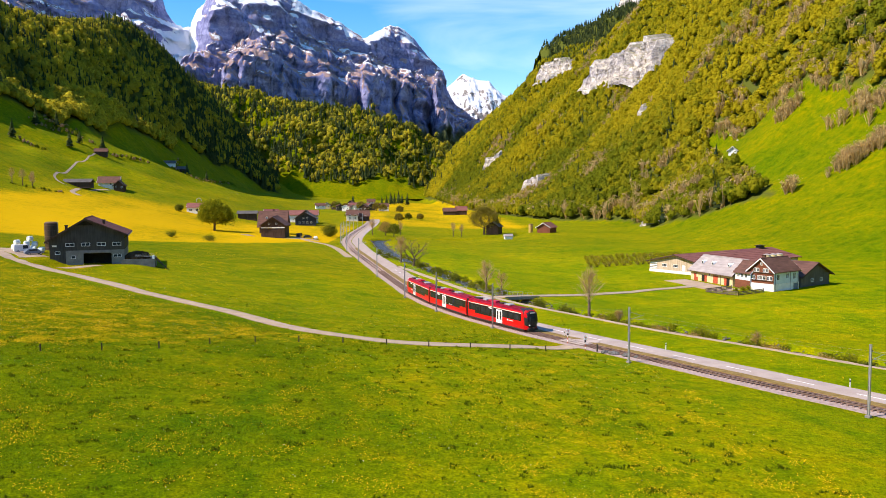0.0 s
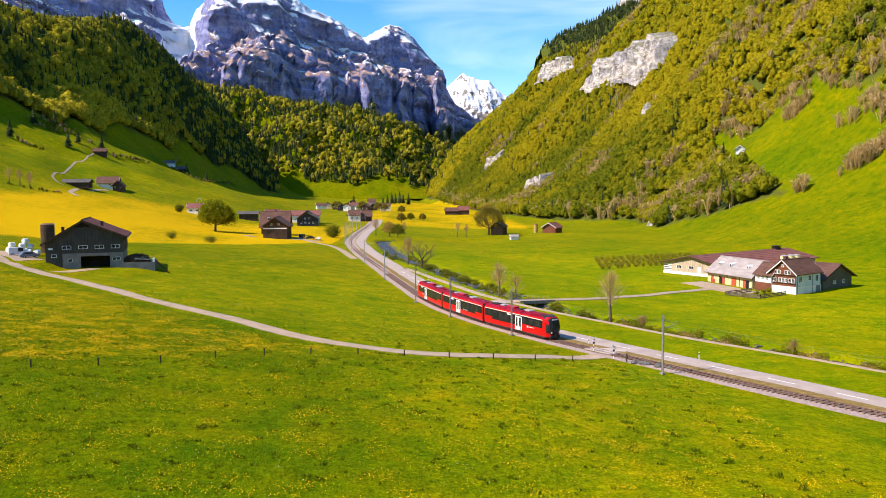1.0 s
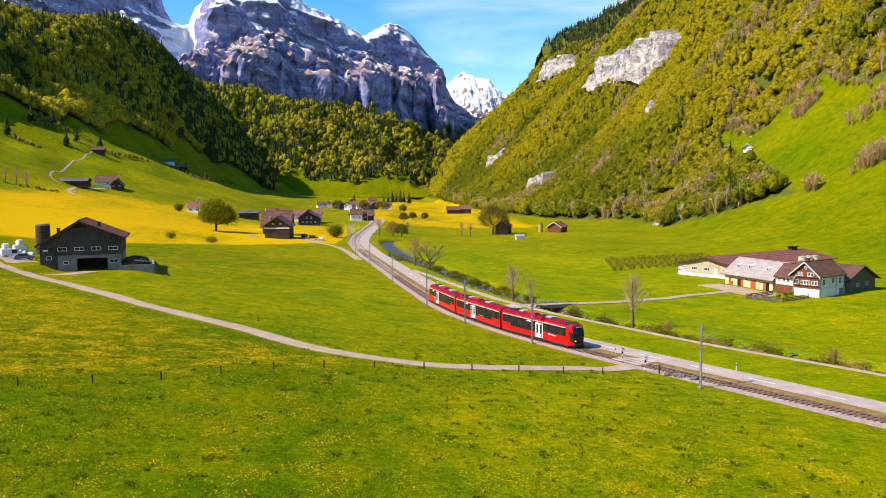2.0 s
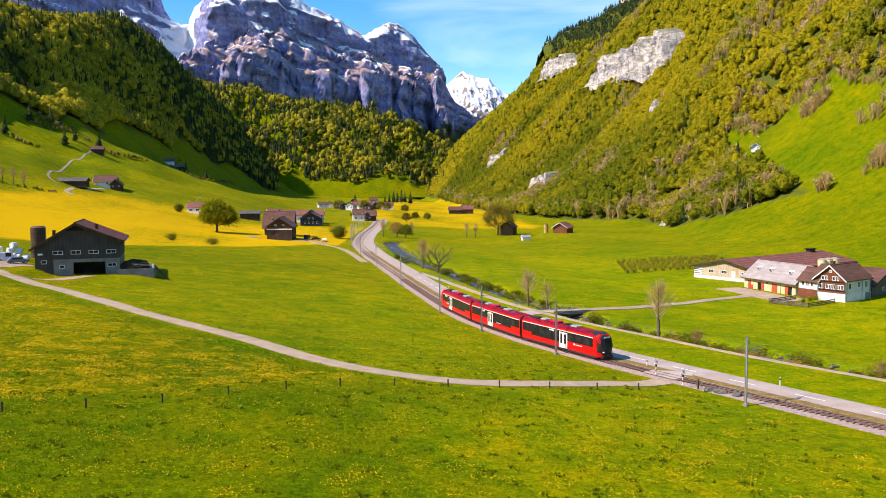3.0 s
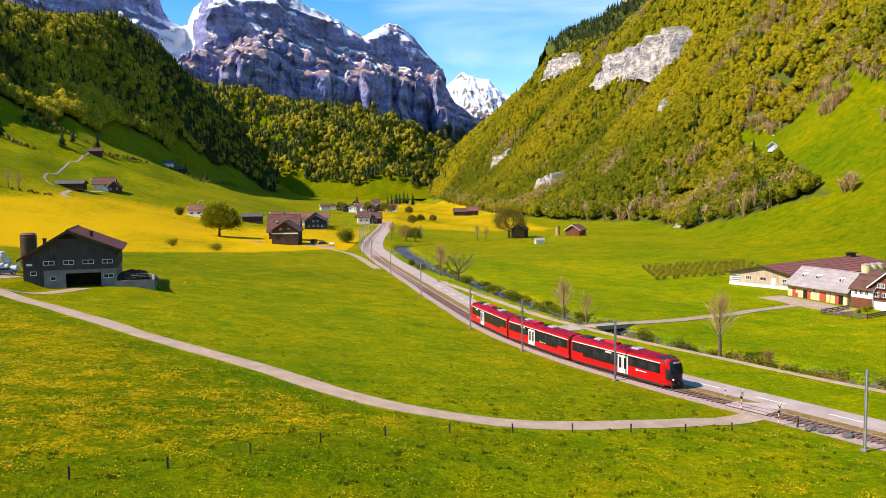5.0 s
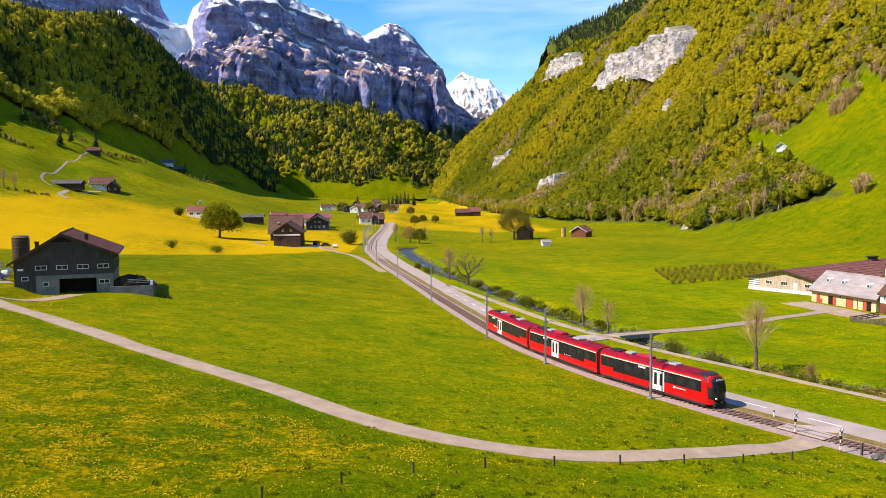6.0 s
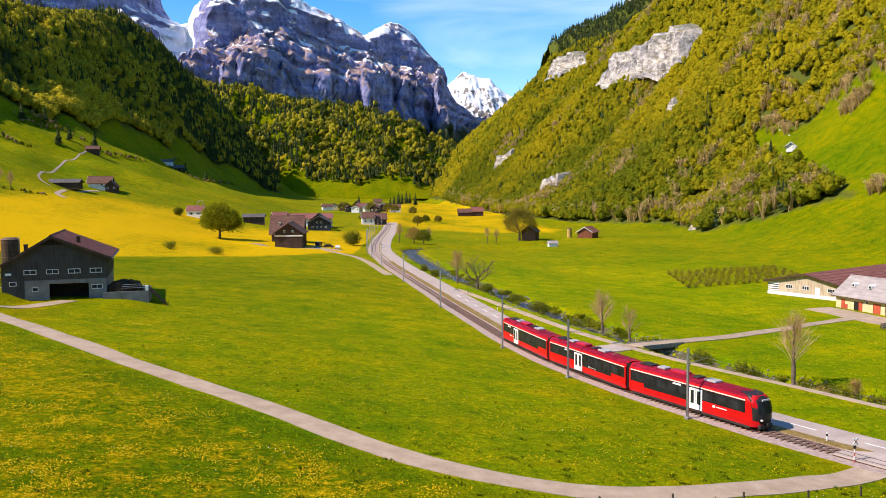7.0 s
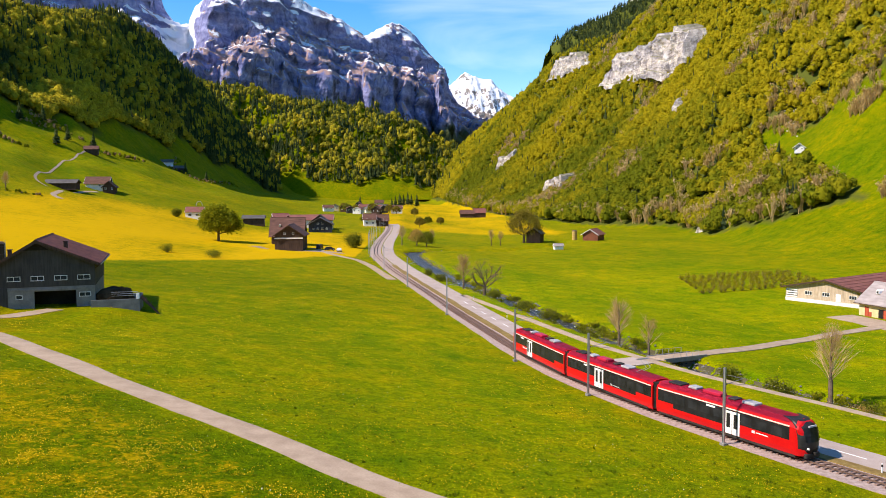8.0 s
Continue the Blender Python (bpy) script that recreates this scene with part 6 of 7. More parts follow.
feed_tank(29.5, -22.6)
feed_tank(32.4, -22.9)
feed_tank(35.3, -23.2)
# rear barn
_p = at_farm((111.5, 221.5), -7.0, 8.0)
house("rear_barn", *_p, FARM_TURN + 90, 16.0, 14.0, 3.0, 6.2, REAR_BOARDS, BROWN_TILES, "grey boarded barn with a brown roof behind the farmhouse", "barn", z=-3.0, over=1.0, windows=[("W", -3, 1.6, 1.0, 0.7), ("W", 1.5, 1.6, 1.0, 0.7)])
ribbon("farm_yard", smooth_line([(73.4, 234), (75.4, 227), (77.5, 219.5), (81, 210)]), -2.2, 5.0, 0.08, GRAVEL, "pale gravel farmyard before the stable", "yard", 8, 0.6)


def garden_fence(x0, y0, x1, y1):
    a, b = Vector((x0, y0, 0)), Vector((x1, y1, 0))
    n = max(2, round((b - a).length / 1.8))
    f = thing("garden_fence", pose(x0, y0, gz(x0, y0)), "low brown board fence round the farm garden", "fence", "garden fence runs")
    d = (b - a) / n
    ang = math.degrees(math.atan2(d.y, d.x))
    for k in range(n + 1):
        p = a + d * k
        part("post", boxed(-0.06, 0.06, -0.06, 0.06, -0.3, 1.15), WOOD_POST, f, at=pose(p.x - x0, p.y - y0, gz(p.x, p.y) - gz(x0, y0)))
    for k in range(n):
        p = a + d * (k + 0.5)
        zz = (gz(*(a + d * k).xy) + gz(*(a + d * (k + 1)).xy)) / 2 - gz(x0, y0)
        for h in (0.25, 0.6, 0.95):
            part("board", boxed(-d.length / 2, d.length / 2, -0.09, -0.05, h - 0.11, h + 0.11), WOOD_POST, f, at=pose(p.x - x0, p.y - y0, zz, 0, 0, ang))


garden_fence(72.4, 207.8, 77.5, 198.8)
garden_fence(77.5, 198.8, 86.2, 204.6)
garden_fence(72.4, 207.8, 80.6, 212.0)


# ---- hamlet in the dandelion meadow ----
house("brown_barn", -69.3, 373.0, 92, 15, 10.4, 6.1, 9.6, BROWN_BOARDS, BROWN_TILES, "dark brown timber barn with a pale band across its gable", "barn", z=2.0, over=0.9, windows=[("W", -1.6, 6.6, 0.7, 0.6), ("W", 1.6, 6.6, 0.7, 0.6)])
_b = bpy.data.objects["brown_barn"]
part("pale_beam", boxed(-7.68, -7.5, -5.3, 5.3, 4.6, 5.1), WHITE_PAINT, _b, "pale weathered beam across the gable")
house("large_farmhouse", -75.2, 402.0, 4, 12.5, 13, 5.0, 11.6, BROWN_BOARDS, BROWN_TILES, "large house under a broad brown tiled roof", "house", z=1.6, over=1.0, windows=[("S", -4, 3.4, 1, 1.2), ("S", 4, 3.4, 1, 1.2)], dormers=[(-3.0, -1), (3.0, -1)], chimneys=[(0, 0.6, 0.8)])
house("long_stable", -86.0, 548.0, 3, 26, 9, 5.0, 7.6, WHITE_WALL, RED_TILES, "long white stable with a red-brown roof", "stable", over=0.8, windows=[("S", 2, 2.6, 1.2, 0.9), ("S", 7, 2.6, 1.2, 0.9)])
house("chalet", -76.5, 518.0, 95, 11, 12.5, 4.6, 8.0, BLUE_BOARDS, DARK_TILES, "blue-black timber chalet with white window frames", "house", over=1.2, windows=[("W", -3.6, 2.0, 0.9, 1.0), ("W", -1.2, 2.0, 0.9, 1.0), ("W", 1.2, 2.0, 0.9, 1.0), ("W", 3.6, 2.0, 0.9, 1.0), ("W", -1.2, 4.7, 0.9, 1.0), ("W", 1.2, 4.7, 0.9, 1.0)])
house("chalet_annexe", -79.0, 536.0, 95, 11, 11, 4.6, 8.6, BROWN_BOARDS, DARK_TILES, "dark timber annexe beside the chalet", "barn", over=1.0)
house("dark_shed", -119.5, 548.0, 6, 12, 7, 4.2, 5.6, BROWN_BOARDS, DARK_TILES, "low dark timber shed in the yellow meadow", "shed", over=0.8)
house("small_house", -106.0, 560.0, 20, 9, 8, 4.6, 7.6, WHITE_WALL, RED_TILES, "small white house with a red-brown roof behind the shed", "house", windows=[("S", -2, 3, 1, 1), ("S", 2, 3, 1, 1)])
# chapel with a bell arch
_ch = house("chapel", -141.5, 503.0, 5, 9.0, 7.0, 3.6, 6.0, WHITE_WALL, RED_TILES, "small white chapel with red-brown roof and open bell arch", "chapel", over=0.4, windows=[("S", -2.2, 2.0, 1.6, 1.0), ("S", 1.6, 2.0, 1.6, 1.0)])
bm = bmesh.new()
_prev = None
for k in range(13):
    a = math.pi * k / 12
    q = Vector((1.6 * math.cos(a) + 2.2, 0, 6.8 + 2.4 * math.sin(a)))
    if _prev is not None:
        tube(bm, _prev, q, 0.16)
    _prev = q
part("bell_arch", bm, STEEL, _ch, "pale metal bell arch")

# upper farm on the western slope
house("upper_farmhouse", -210.0, 548.0, 8, 12.5, 8, 3.8, 7.2, WHITE_WALL, BROWN_TILES, "white farmhouse with a brown roof on the slope", "house", over=0.9, windows=[("S", 1.5, 2.3, 1, 1.1), ("S", 4.5, 2.3, 1, 1.1), ("E", -2, 2.3, 1, 1.1), ("E", 2, 2.3, 1, 1.1), ("E", 0, 4.6, 0.9, 0.9)])
house("upper_house", -203.0, 547.0, 100, 8, 6.4, 3.6, 6.4, BROWN_BOARDS, BROWN_TILES, "dark timber gable house beside the upper farm", "house", over=1.0, windows=[("W", -1.8, 2.3, 0.9, 1), ("W", 1.8, 2.3, 0.9, 1)])
house("upper_barn", -217.5, 517.0, 4, 16, 7, 2.7, 4.3, BROWN_BOARDS, DARK_TILES, "long low dark barn on the slope", "barn", over=0.8)
house("hill_barn", -281.0, 718.0, 15, 10, 7, 3.6, 6.0, BROWN_BOARDS, BROWN_TILES, "small weathered barn high on the meadow", "barn")
house("hill_barn", -309.0, 1000.0, 15, 13, 8, 3.6, 6.4, WHITE_WALL, DARK_TILES, "small white farmhouse below the wood", "house")
house("hill_barn", -300.0, 1012.0, 15, 16, 8, 3.4, 6.0, BROWN_BOARDS, DARK_TILES, "dark barn below the wood", "barn")

# village at the head of the valley
house("roadside_house", -55.0, 604.0, 8, 8, 8.5, 4.6, 8.0, WHITE_WALL, BROWN_TILES, "white roadside house with a brown roof", "house", windows=[("S", -2, 2.2, 1, 1.2), ("S", 2, 2.2, 1, 1.2), ("S", -2, 4.4, 1, 1), ("S", 2, 4.4, 1, 1)])
house("roadside_barn", -47.0, 609.0, 8, 8, 8.5, 4.0, 7.6, BROWN_BOARDS, BROWN_TILES, "brown timber barn adjoining the roadside house", "barn")
_rng = random.Random(12)
VILLAGE = [(-128, 915), (-106, 914), (-122, 934), (-93, 858), (-82, 842), (-72, 884), (-60, 842), (-66, 915), (-56, 900), (-38, 884), (-84, 940), (-60, 960), (-83, 1218), (-110, 1130)]
for _k, (_hx, _hy) in enumerate(VILLAGE):
    _hx = -80 + (_hx + 80) * 0.8
    _wm, _wl = [(WHITE_WALL, "white"), (BROWN_BOARDS, "brown timber"), (CREAM_WALL, "cream"), (GREY_BOARDS, "grey timber"), (WHITE_WALL, "white")][_k % 5]
    _rm, _rl = [(BROWN_TILES, "brown"), (RED_TILES, "red-brown"), (DARK_TILES, "grey")][_k % 3]
    _L, _W = _rng.uniform(8.5, 12.5), _rng.uniform(7, 9)
    house("village_house", _hx, _hy, _rng.choice((5, 95, 15, 80, 100)), _L, _W, _rng.uniform(3.8, 5.0), _rng.uniform(6.4, 8.2), _wm, _rm, f"{_wl} village house with a {_rl} roof", "house", group="village houses",
          windows=[("S", -2.5, 3.2, 1, 1.1), ("S", 2.5, 3.2, 1, 1.1), ("W", -2, 3.2, 1, 1.1), ("W", 2, 3.2, 1, 1.1), ("E", 0, 3.2, 1, 1.1), ("N", -2, 3.2, 1, 1.1)])
house("far_barn", 25.0, 905.0, 2, 14, 9, 4, 7.4, BROWN_BOARDS, BROWN_TILES, "dark barn in the far dandelion meadow", "barn")
house("far_house", 38.0, 907.0, 2, 12, 9, 5, 9.0, BROWN_BOARDS, RED_TILES, "brown timber house in the far dandelion meadow", "house")

# huts in the eastern meadow
house("hay_hut", 75.2, 512.0, 60, 11, 8.5, 3.6, 6.2, RED_BOARDS, RED_TILES, "reddish timber hay hut with a red-brown roof", "hut", over=0.9)
silo(66.0, 520.0, 1.3, 5.2, gz(66, 520), "slim yellow-brown silo beside the hay hut", ((0.42, 0.28, 0.07), (0.62, 0.43, 0.13)))
house("tree_hut", 41.0, 499.0, 70, 9, 7.5, 5.0, 7.6, BROWN_BOARDS, DARK_TILES, "dark timber hut beneath a large tree", "hut", over=0.8)
house("bee_house", 43.6, 438.0, 10, 4.2, 2.4, 1.7, 2.6, WHITE_WALL, GREY_TILES, "tiny white bee house in the meadow", "hut", over=0.3)
house("alp_cabin", 204.5, 545.0, 62, 6.5, 5.4, 2.6, 4.7, WHITE_WALL, DARK_TILES, "small white cabin with a dark roof on the steep pasture", "hut", over=1.1, windows=[("W", -1.4, 1.5, 0.7, 0.7), ("W", 1.4, 1.5, 0.7, 0.7), ("W", 0, 3.2, 0.6, 0.6), ("N", 0, 1.8, 0.7, 0.7)])


# ---- single trees and bushes ----
def branches(bm, rng, start, direction, length, radius, depth, tips, droop=0.0):
    """Grows a forked limb of tapered bars and notes the tips."""
    d = direction.normalized()
    end = start + d * length
    tube(bm, start, end, radius, radius * 0.68, 6 if depth > 1 else 4)
    if depth == 0:
        tips.append(end)
        return
    for k in range(rng.choice((2, 3, 3))):
        turn = Vector((rng.uniform(-1, 1), rng.uniform(-1, 1), rng.uniform(-0.35, 0.75) - droop))
        branches(bm, rng, end if k else start + d * length * 0.8, (d * 1.1 + turn * 0.85), length * rng.uniform(0.62, 0.85), radius * 0.6, depth - 1, tips, droop)


def leaf_cloud(rng, tips, spread, count, size):
    """Many small leaf blades round the branch tips."""
    vs, fs, ts = [], [], []
    for k in range(count):
        t = tips[rng.randrange(len(tips))]
        c = Vector(t) + Vector((rng.gauss(0, spread), rng.gauss(0, spread), rng.gauss(0, spread * 0.8)))
        a = Vector((rng.uniform(-1, 1), rng.uniform(-1, 1), rng.uniform(-1, 1))).normalized()
        b = a.cross(Vector((rng.uniform(-1, 1), rng.uniform(-1, 1), rng.uniform(-1, 1)))).normalized()
        s = size * rng.uniform(0.6, 1.4)
        i = len(vs)
        vs.extend((c - a * s, c + b * s * 0.5, c + a * s, c - b * s * 0.5))
        fs.append((i, i + 1, i + 2, i + 3))
        ts.extend([rng.random()] * 4)
    return vs, fs, ts


LEAF_TREE = leaf_material("fresh_tree_leaves", (0.14, 0.175, 0.008), (0.34, 0.33, 0.014), None, (0.8, 1.2))
LEAF_BUD = leaf_material("bronze_buds", (0.33, 0.21, 0.05), (0.54, 0.37, 0.10), None, (0.8, 1.2))
LEAF_OLIVE = leaf_material("olive_young_leaves", (0.16, 0.13, 0.02), (0.32, 0.26, 0.04), None, (0.8, 1.2))
LEAF_BUSH = leaf_material("bush_leaves", (0.09, 0.115, 0.012), (0.25, 0.255, 0.025), None, (0.8, 1.2))


def crown_of(parent, rng, tips, spread, count, size, material, label=""):
    vs, fs, ts = leaf_cloud(rng, tips, spread, count, size)
    me = mesh_from("crown", np.array([tuple(v) for v in vs]), np.array(fs), material, False, [("tint", ts)])
    ob = new("crown", me)
    ob.parent = parent
    return tagged(ob, label)


def broad_tree(x, y, height, label, seed, leaves=5200, material=None, size=0.3, z=None, dome=False):
    rng = random.Random(seed)
    t = thing("tree", pose(x, y, gz(x, y) - 0.1 if z is None else z), label, "tree")
    bm = bmesh.new()
    tube(bm, (0, 0, -0.4), (0.1, 0, height * 0.26), height * 0.042, height * 0.03, 10)
    tips = []
    for k in range(7):
        a = k * 2.4 + rng.random()
        branches(bm, rng, Vector((0.1, 0, height * (0.2 + 0.02 * k))), Vector((math.cos(a) * 0.85, math.sin(a) * 0.85, 0.25 + 0.16 * k)), height * 0.235, height * 0.016, 3, tips)
    part("trunk", bm, BARK, t, "grey-brown trunk and limbs")
    if dome:
        for k in range(260):
            a, b, r = rng.uniform(0, 6.283), rng.uniform(-0.75, 1.4), rng.uniform(0.75, 1.0)
            tips.append(Vector((math.cos(a) * math.cos(b) * r * height * 0.45, math.sin(a) * math.cos(b) * r * height * 0.45, height * 0.56 + math.sin(b) * r * height * 0.42)))
    if leaves:
        crown_of(t, rng, tips, height * 0.062, leaves, size, material or LEAF_TREE)
    return t


def pollard(x, y, height, label, seed, buds=700, lean=0.0, dense=60):
    """Bare upright tree: a knobbly trunk with long thin shoots."""
    rng = random.Random(seed)
    t = thing("bare_tree", pose(x, y, gz(x, y) - 0.1), label, "tree", "bare trees along the stream")
    bm = bmesh.new()
    head = height * 0.34
    tube(bm, (0, 0, -0.4), (lean * 0.5, 0, head * 0.55), height * 0.027, height * 0.022, 9)
    tube(bm, (lean * 0.5, 0, head * 0.55), (lean, 0.1, head), height * 0.026, height * 0.022, 9)
    tube(bm, (lean, 0.1, head), (lean - 0.1, 0, height * 0.8), height * 0.016, height * 0.005, 7)
    part("trunk", bm, BARK, t, "rough grey trunk")
    bm = bmesh.new()
    tips = []
    for k in range(dense):
        a, f = rng.uniform(0, 6.283), rng.random()
        p = Vector((lean, 0.05, head * 0.85 + (height * 0.72 - head * 0.85) * f))
        wide = 0.78 * (1 - 0.5 * f) + rng.uniform(-0.1, 0.15)
        d = Vector((math.cos(a) * wide, math.sin(a) * wide, 1.0)).normalized()
        ln = height * rng.uniform(0.22, 0.42) * (1 - 0.35 * f)
        q = p + d * ln * 0.55
        tube(bm, p, q, 0.045, 0.03, 4)
        for j in range(4):
            e = q + (d + Vector((rng.uniform(-0.45, 0.45), rng.uniform(-0.45, 0.45), rng.uniform(-0.1, 0.3)))) * ln * 0.5 * rng.uniform(0.6, 1)
            tube(bm, q, e, 0.026, 0.01, 3)
            tips.extend((e, (q + e) / 2))
    part("shoot_crown", bm, TWIG, t, "reddish bare shoots")
    if buds:
        crown_of(t, rng, tips, 0.28, buds * 3, 0.075, LEAF_BUD)
    return t


def bush(x, y, w, h, label, seed, material=None, count=1700, size=0.13, group="bushes along the stream", name="bush", z=None):
    rng = random.Random(seed)
    b = thing(name, pose(x, y, gz(x, y) if z is None else z), label, "bush", group)
    bm = bmesh.new()
    tips = []
    for k in range(11):
        a = rng.uniform(0, 6.283)
        d = Vector((math.cos(a) * w * rng.uniform(0.1, 0.42), math.sin(a) * w * rng.uniform(0.1, 0.42), h * rng.uniform(0.45, 0.85)))
        tube(bm, (0, 0, -0.2), d * 0.55, 0.05, 0.035, 4)
        tube(bm, d * 0.55, d, 0.035, 0.012, 4)
        tips.extend((d, d * 0.8, d * 0.55))
    part("stem", bm, BARK, b)
    crown_of(b, rng, tips, 0.17 * (w + h) / 2, count, size, material or LEAF_BUSH)
    return b


broad_tree(-101.0, 389.0, 14.5, "large round broadleaf tree in fresh leaf on the meadow", 3, 15000, size=0.42, dome=True)
broad_tree(34.8, 498.0, 18.0, "large half-bare tree beside the dark hut", 8, 9000, LEAF_OLIVE, 0.3, dome=True)
pollard(31.6, 156.0, 11.8, "bare pollarded tree with long shoots beside the footpath", 21, 500)
pollard(14.0, 192.3, 9.6, "bare pollarded tree with reddish shoots by the stream", 22, 500)
pollard(17.0, 185.0, 7.8, "slim bare pollarded tree near the bridge", 23, 300, dense=26)
broad_tree(-4.3, 250.0, 9.5, "tall bare spreading tree on the stream bank", 24, 500, LEAF_BUD, 0.12)
pollard(-8.6, 262.5, 9.4, "bare bushy tree on the stream bank", 25, 900, dense=80)
pollard(-15.0, 455.0, 8.0, "bare tree in the meadow beside the brook", 27, 300)
pollard(-28.5, 424.0, 9.5, "tall bare tree at the road bend", 28, 700, dense=60)
broad_tree(-22.0, 432.0, 7.5, "round brownish tree at the culvert", 29, 2600, LEAF_BUD, 0.22, dome=True)
broad_tree(-17.6, 430.0, 7.0, "round olive tree beside the culvert", 30, 2600, LEAF_BUSH, 0.22, dome=True)
pollard(15.0, 470.0, 9.0, "bare tree on the far brook", 31, 500, dense=50)
pollard(20.0, 474.0, 8.0, "bare tree on the far brook", 32, 500, dense=50)
for _k, (_x, _y, _h) in enumerate([(-213, 436, 10), (-209, 438, 9), (-217, 433, 9), (-207, 434, 8)]):
    pollard(_x, _y, _h, "bare tree standing on the upper meadow", 40 + _k, 400, dense=40)

bush(-98.2, 314, 4.4, 2.6, "low round bush in the meadow", 50, group="meadow bushes")
bush(-82.4, 308, 4.6, 2.4, "low round bush in the meadow", 51, group="meadow bushes")
bush(-146.5, 486, 5.4, 4.6, "dark round bush beside the chapel", 52, group="meadow bushes", size=0.3)
bush(-48.0, 404, 7.4, 5.8, "smooth green bush at the bend of the railway", 53, LEAF_BUSH, 5200, 0.24, group="meadow bushes")
for _k, (_x, _y, _h) in enumerate([(-98, 905, 9), (-88, 890, 8), (-70, 872, 10), (-66, 862, 8), (-54, 880, 9), (-46, 862, 8), (-60, 640, 7), (-28, 850, 8), (-104, 930, 9), (-16, 700, 6), (-6, 712, 6), (-22, 640, 7)]):
    broad_tree(_x, _y, _h, "small leafing tree among the village houses", 210 + _k, 1500, LEAF_OLIVE if _k % 3 else LEAF_BUSH, 0.42, dome=True)
for _k, (_x, _y, _w, _h) in enumerate([(23.2, 167.0, 3.6, 2.8), (28.4, 163.6, 4.0, 2.7), (2.6, 233.0, 3.6, 2.4), (6.8, 222.0, 4.4, 3.0), (-2.5, 244.5, 3.0, 1.8), (-14.0, 280.0, 3.4, 2.0), (-17.5, 296.0, 3.0, 1.8), (11.0, 205.0, 2.6, 1.4),
                                       (19.6, 181.0, 2.2, 1.2), (35.0, 150.5, 3.0, 1.6)]):
    bush(_x, _y, _w, _h, "olive-green bush on the stream bank", 60 + _k)
for _k in range(30):
    _f = _k / 29
    _y = 60 + 92 * _f
    _x = float(np.interp(_y, [b[0] for b in BROOK], [b[1] for b in BROOK])) + (-3.0 if _k % 3 else 2.2)
    _kind = _k % 4
    bush(_x, _y, 3.4, 1.2 if _kind else 2.6, ("low green herbs on the stream bank", "brownish shrub on the stream bank", "low green herbs on the stream bank", "reddish bare shrub on the stream bank")[_kind], 90 + _k,
         (LEAF_TREE, LEAF_BUD, LEAF_TREE, LEAF_BUD)[_kind], 900, 0.12)
for _k in range(84):
    _y = 62 + _k * 2.85
    _rr = random.Random(700 + _k)
    _x = float(np.interp(_y, [b[0] for b in BROOK], [b[1] for b in BROOK])) + _rr.choice((-2.4, 2.6, 2.9)) + _rr.uniform(-0.5, 0.5)
    if not 168 < _y < 184:
        bush(_x, _y, _rr.uniform(2.2, 4.0), _rr.uniform(0.5, 1.1), _rr.choice(("leafy green butterbur on the stream bank", "low green herbs on the stream bank")), 700 + _k, LEAF_TREE if _k % 3 else LEAF_BUSH, 420, 0.17, "herbs along the stream", "herb_clump")
pollard(51.5, 123.0, 3.4, "small bare shrub tree beside the footpath", 130, 300, dense=40)
pollard(35.5, 147.5, 3.0, "small bare shrub tree beside the footpath", 131, 300, dense=36)
for _k, (_x, _y) in enumerate([(79.5, 206.0), (82.5, 208.5), (75.5, 203.0), (84.5, 210.6)]):
    bush(_x, _y, 1.6, 1.3, "small green garden shrub at the farm", 140 + _k, LEAF_TREE, 260, 0.12, "garden shrubs")

# young orchard rows behind the long shed
for _r in range(5):
    for _k in range(17):
        _x, _y = 55 + _k * 2.5 + _r * 1.2, 272 + _r * 8.5 + _k * 0.9
        _rr = random.Random(300 + _r * 20 + _k)
        bush(_x + _rr.uniform(-0.5, 0.5), _y, 2.2, _rr.uniform(1.4, 2.0), "young fruit tree in an orchard row", 300 + _r * 20 + _k, LEAF_SPRING, 230, 0.16, "orchard trees", "orchard_tree")

# lone firs on the western meadow and by the village
def lone_fir(x, y, h, seed):
    t = thing("fir", pose(x, y, gz(x, y)), "dark fir standing alone on the meadow", "tree", "lone firs")
    bm = bmesh.new()
    tube(bm, (0, 0, -0.3), (0, 0, h * 0.9), h * 0.025, 0.03, 7)
    part("trunk", bm, BARK, t)
    v, f = fir_tree(np.random.default_rng(seed), 11, h, h * 0.26)
    ob = new("crown", mesh_from("crown", v, f, LEAF_DARK, False, [("tint", np.linspace(0, 1, len(v)))]))
    ob.parent = t


for _k, (_x, _y, _h) in enumerate([(-296, 690, 16), (-290, 745, 14), (-300, 720, 13), (-54, 1238, 19), (-49, 1246, 17), (-43, 1260, 21), (-38, 1266, 18), (-30, 1272, 20), (-60, 1230, 15), (-332, 749, 15), (-338, 722, 17), (-283, 980, 15), (-276, 1040, 14), (-318, 640, 16), (-322, 600, 15), (-60, 1100, 14), (-110, 1230, 15)]):
    lone_fir(_x, _y, _h, 500 + _k)


# ---- water, bridge, rocks ----
def water_material():
    m, n, l, b = nodes_of("stream_water")
    pos = n.new("ShaderNodeNewGeometry").outputs["Position"]
    f = noise_node(n, l, 1.6, 4, 0.65, pos)
    r = ramp_node(n, l, f.outputs[0], [(0.40, (0.012, 0.014, 0.013)), (0.58, (0.04, 0.045, 0.045)), (0.66, (0.66, 0.68, 0.70))])
    l.new(r.outputs[0], b.inputs["Base Color"])
    b.inputs["Roughness"].default_value = 0.3
    b.inputs["Specular IOR Level"].default_value = 0.12
    bump_node(n, l, b, f.outputs[0], 0.8, 0.3)
    return m


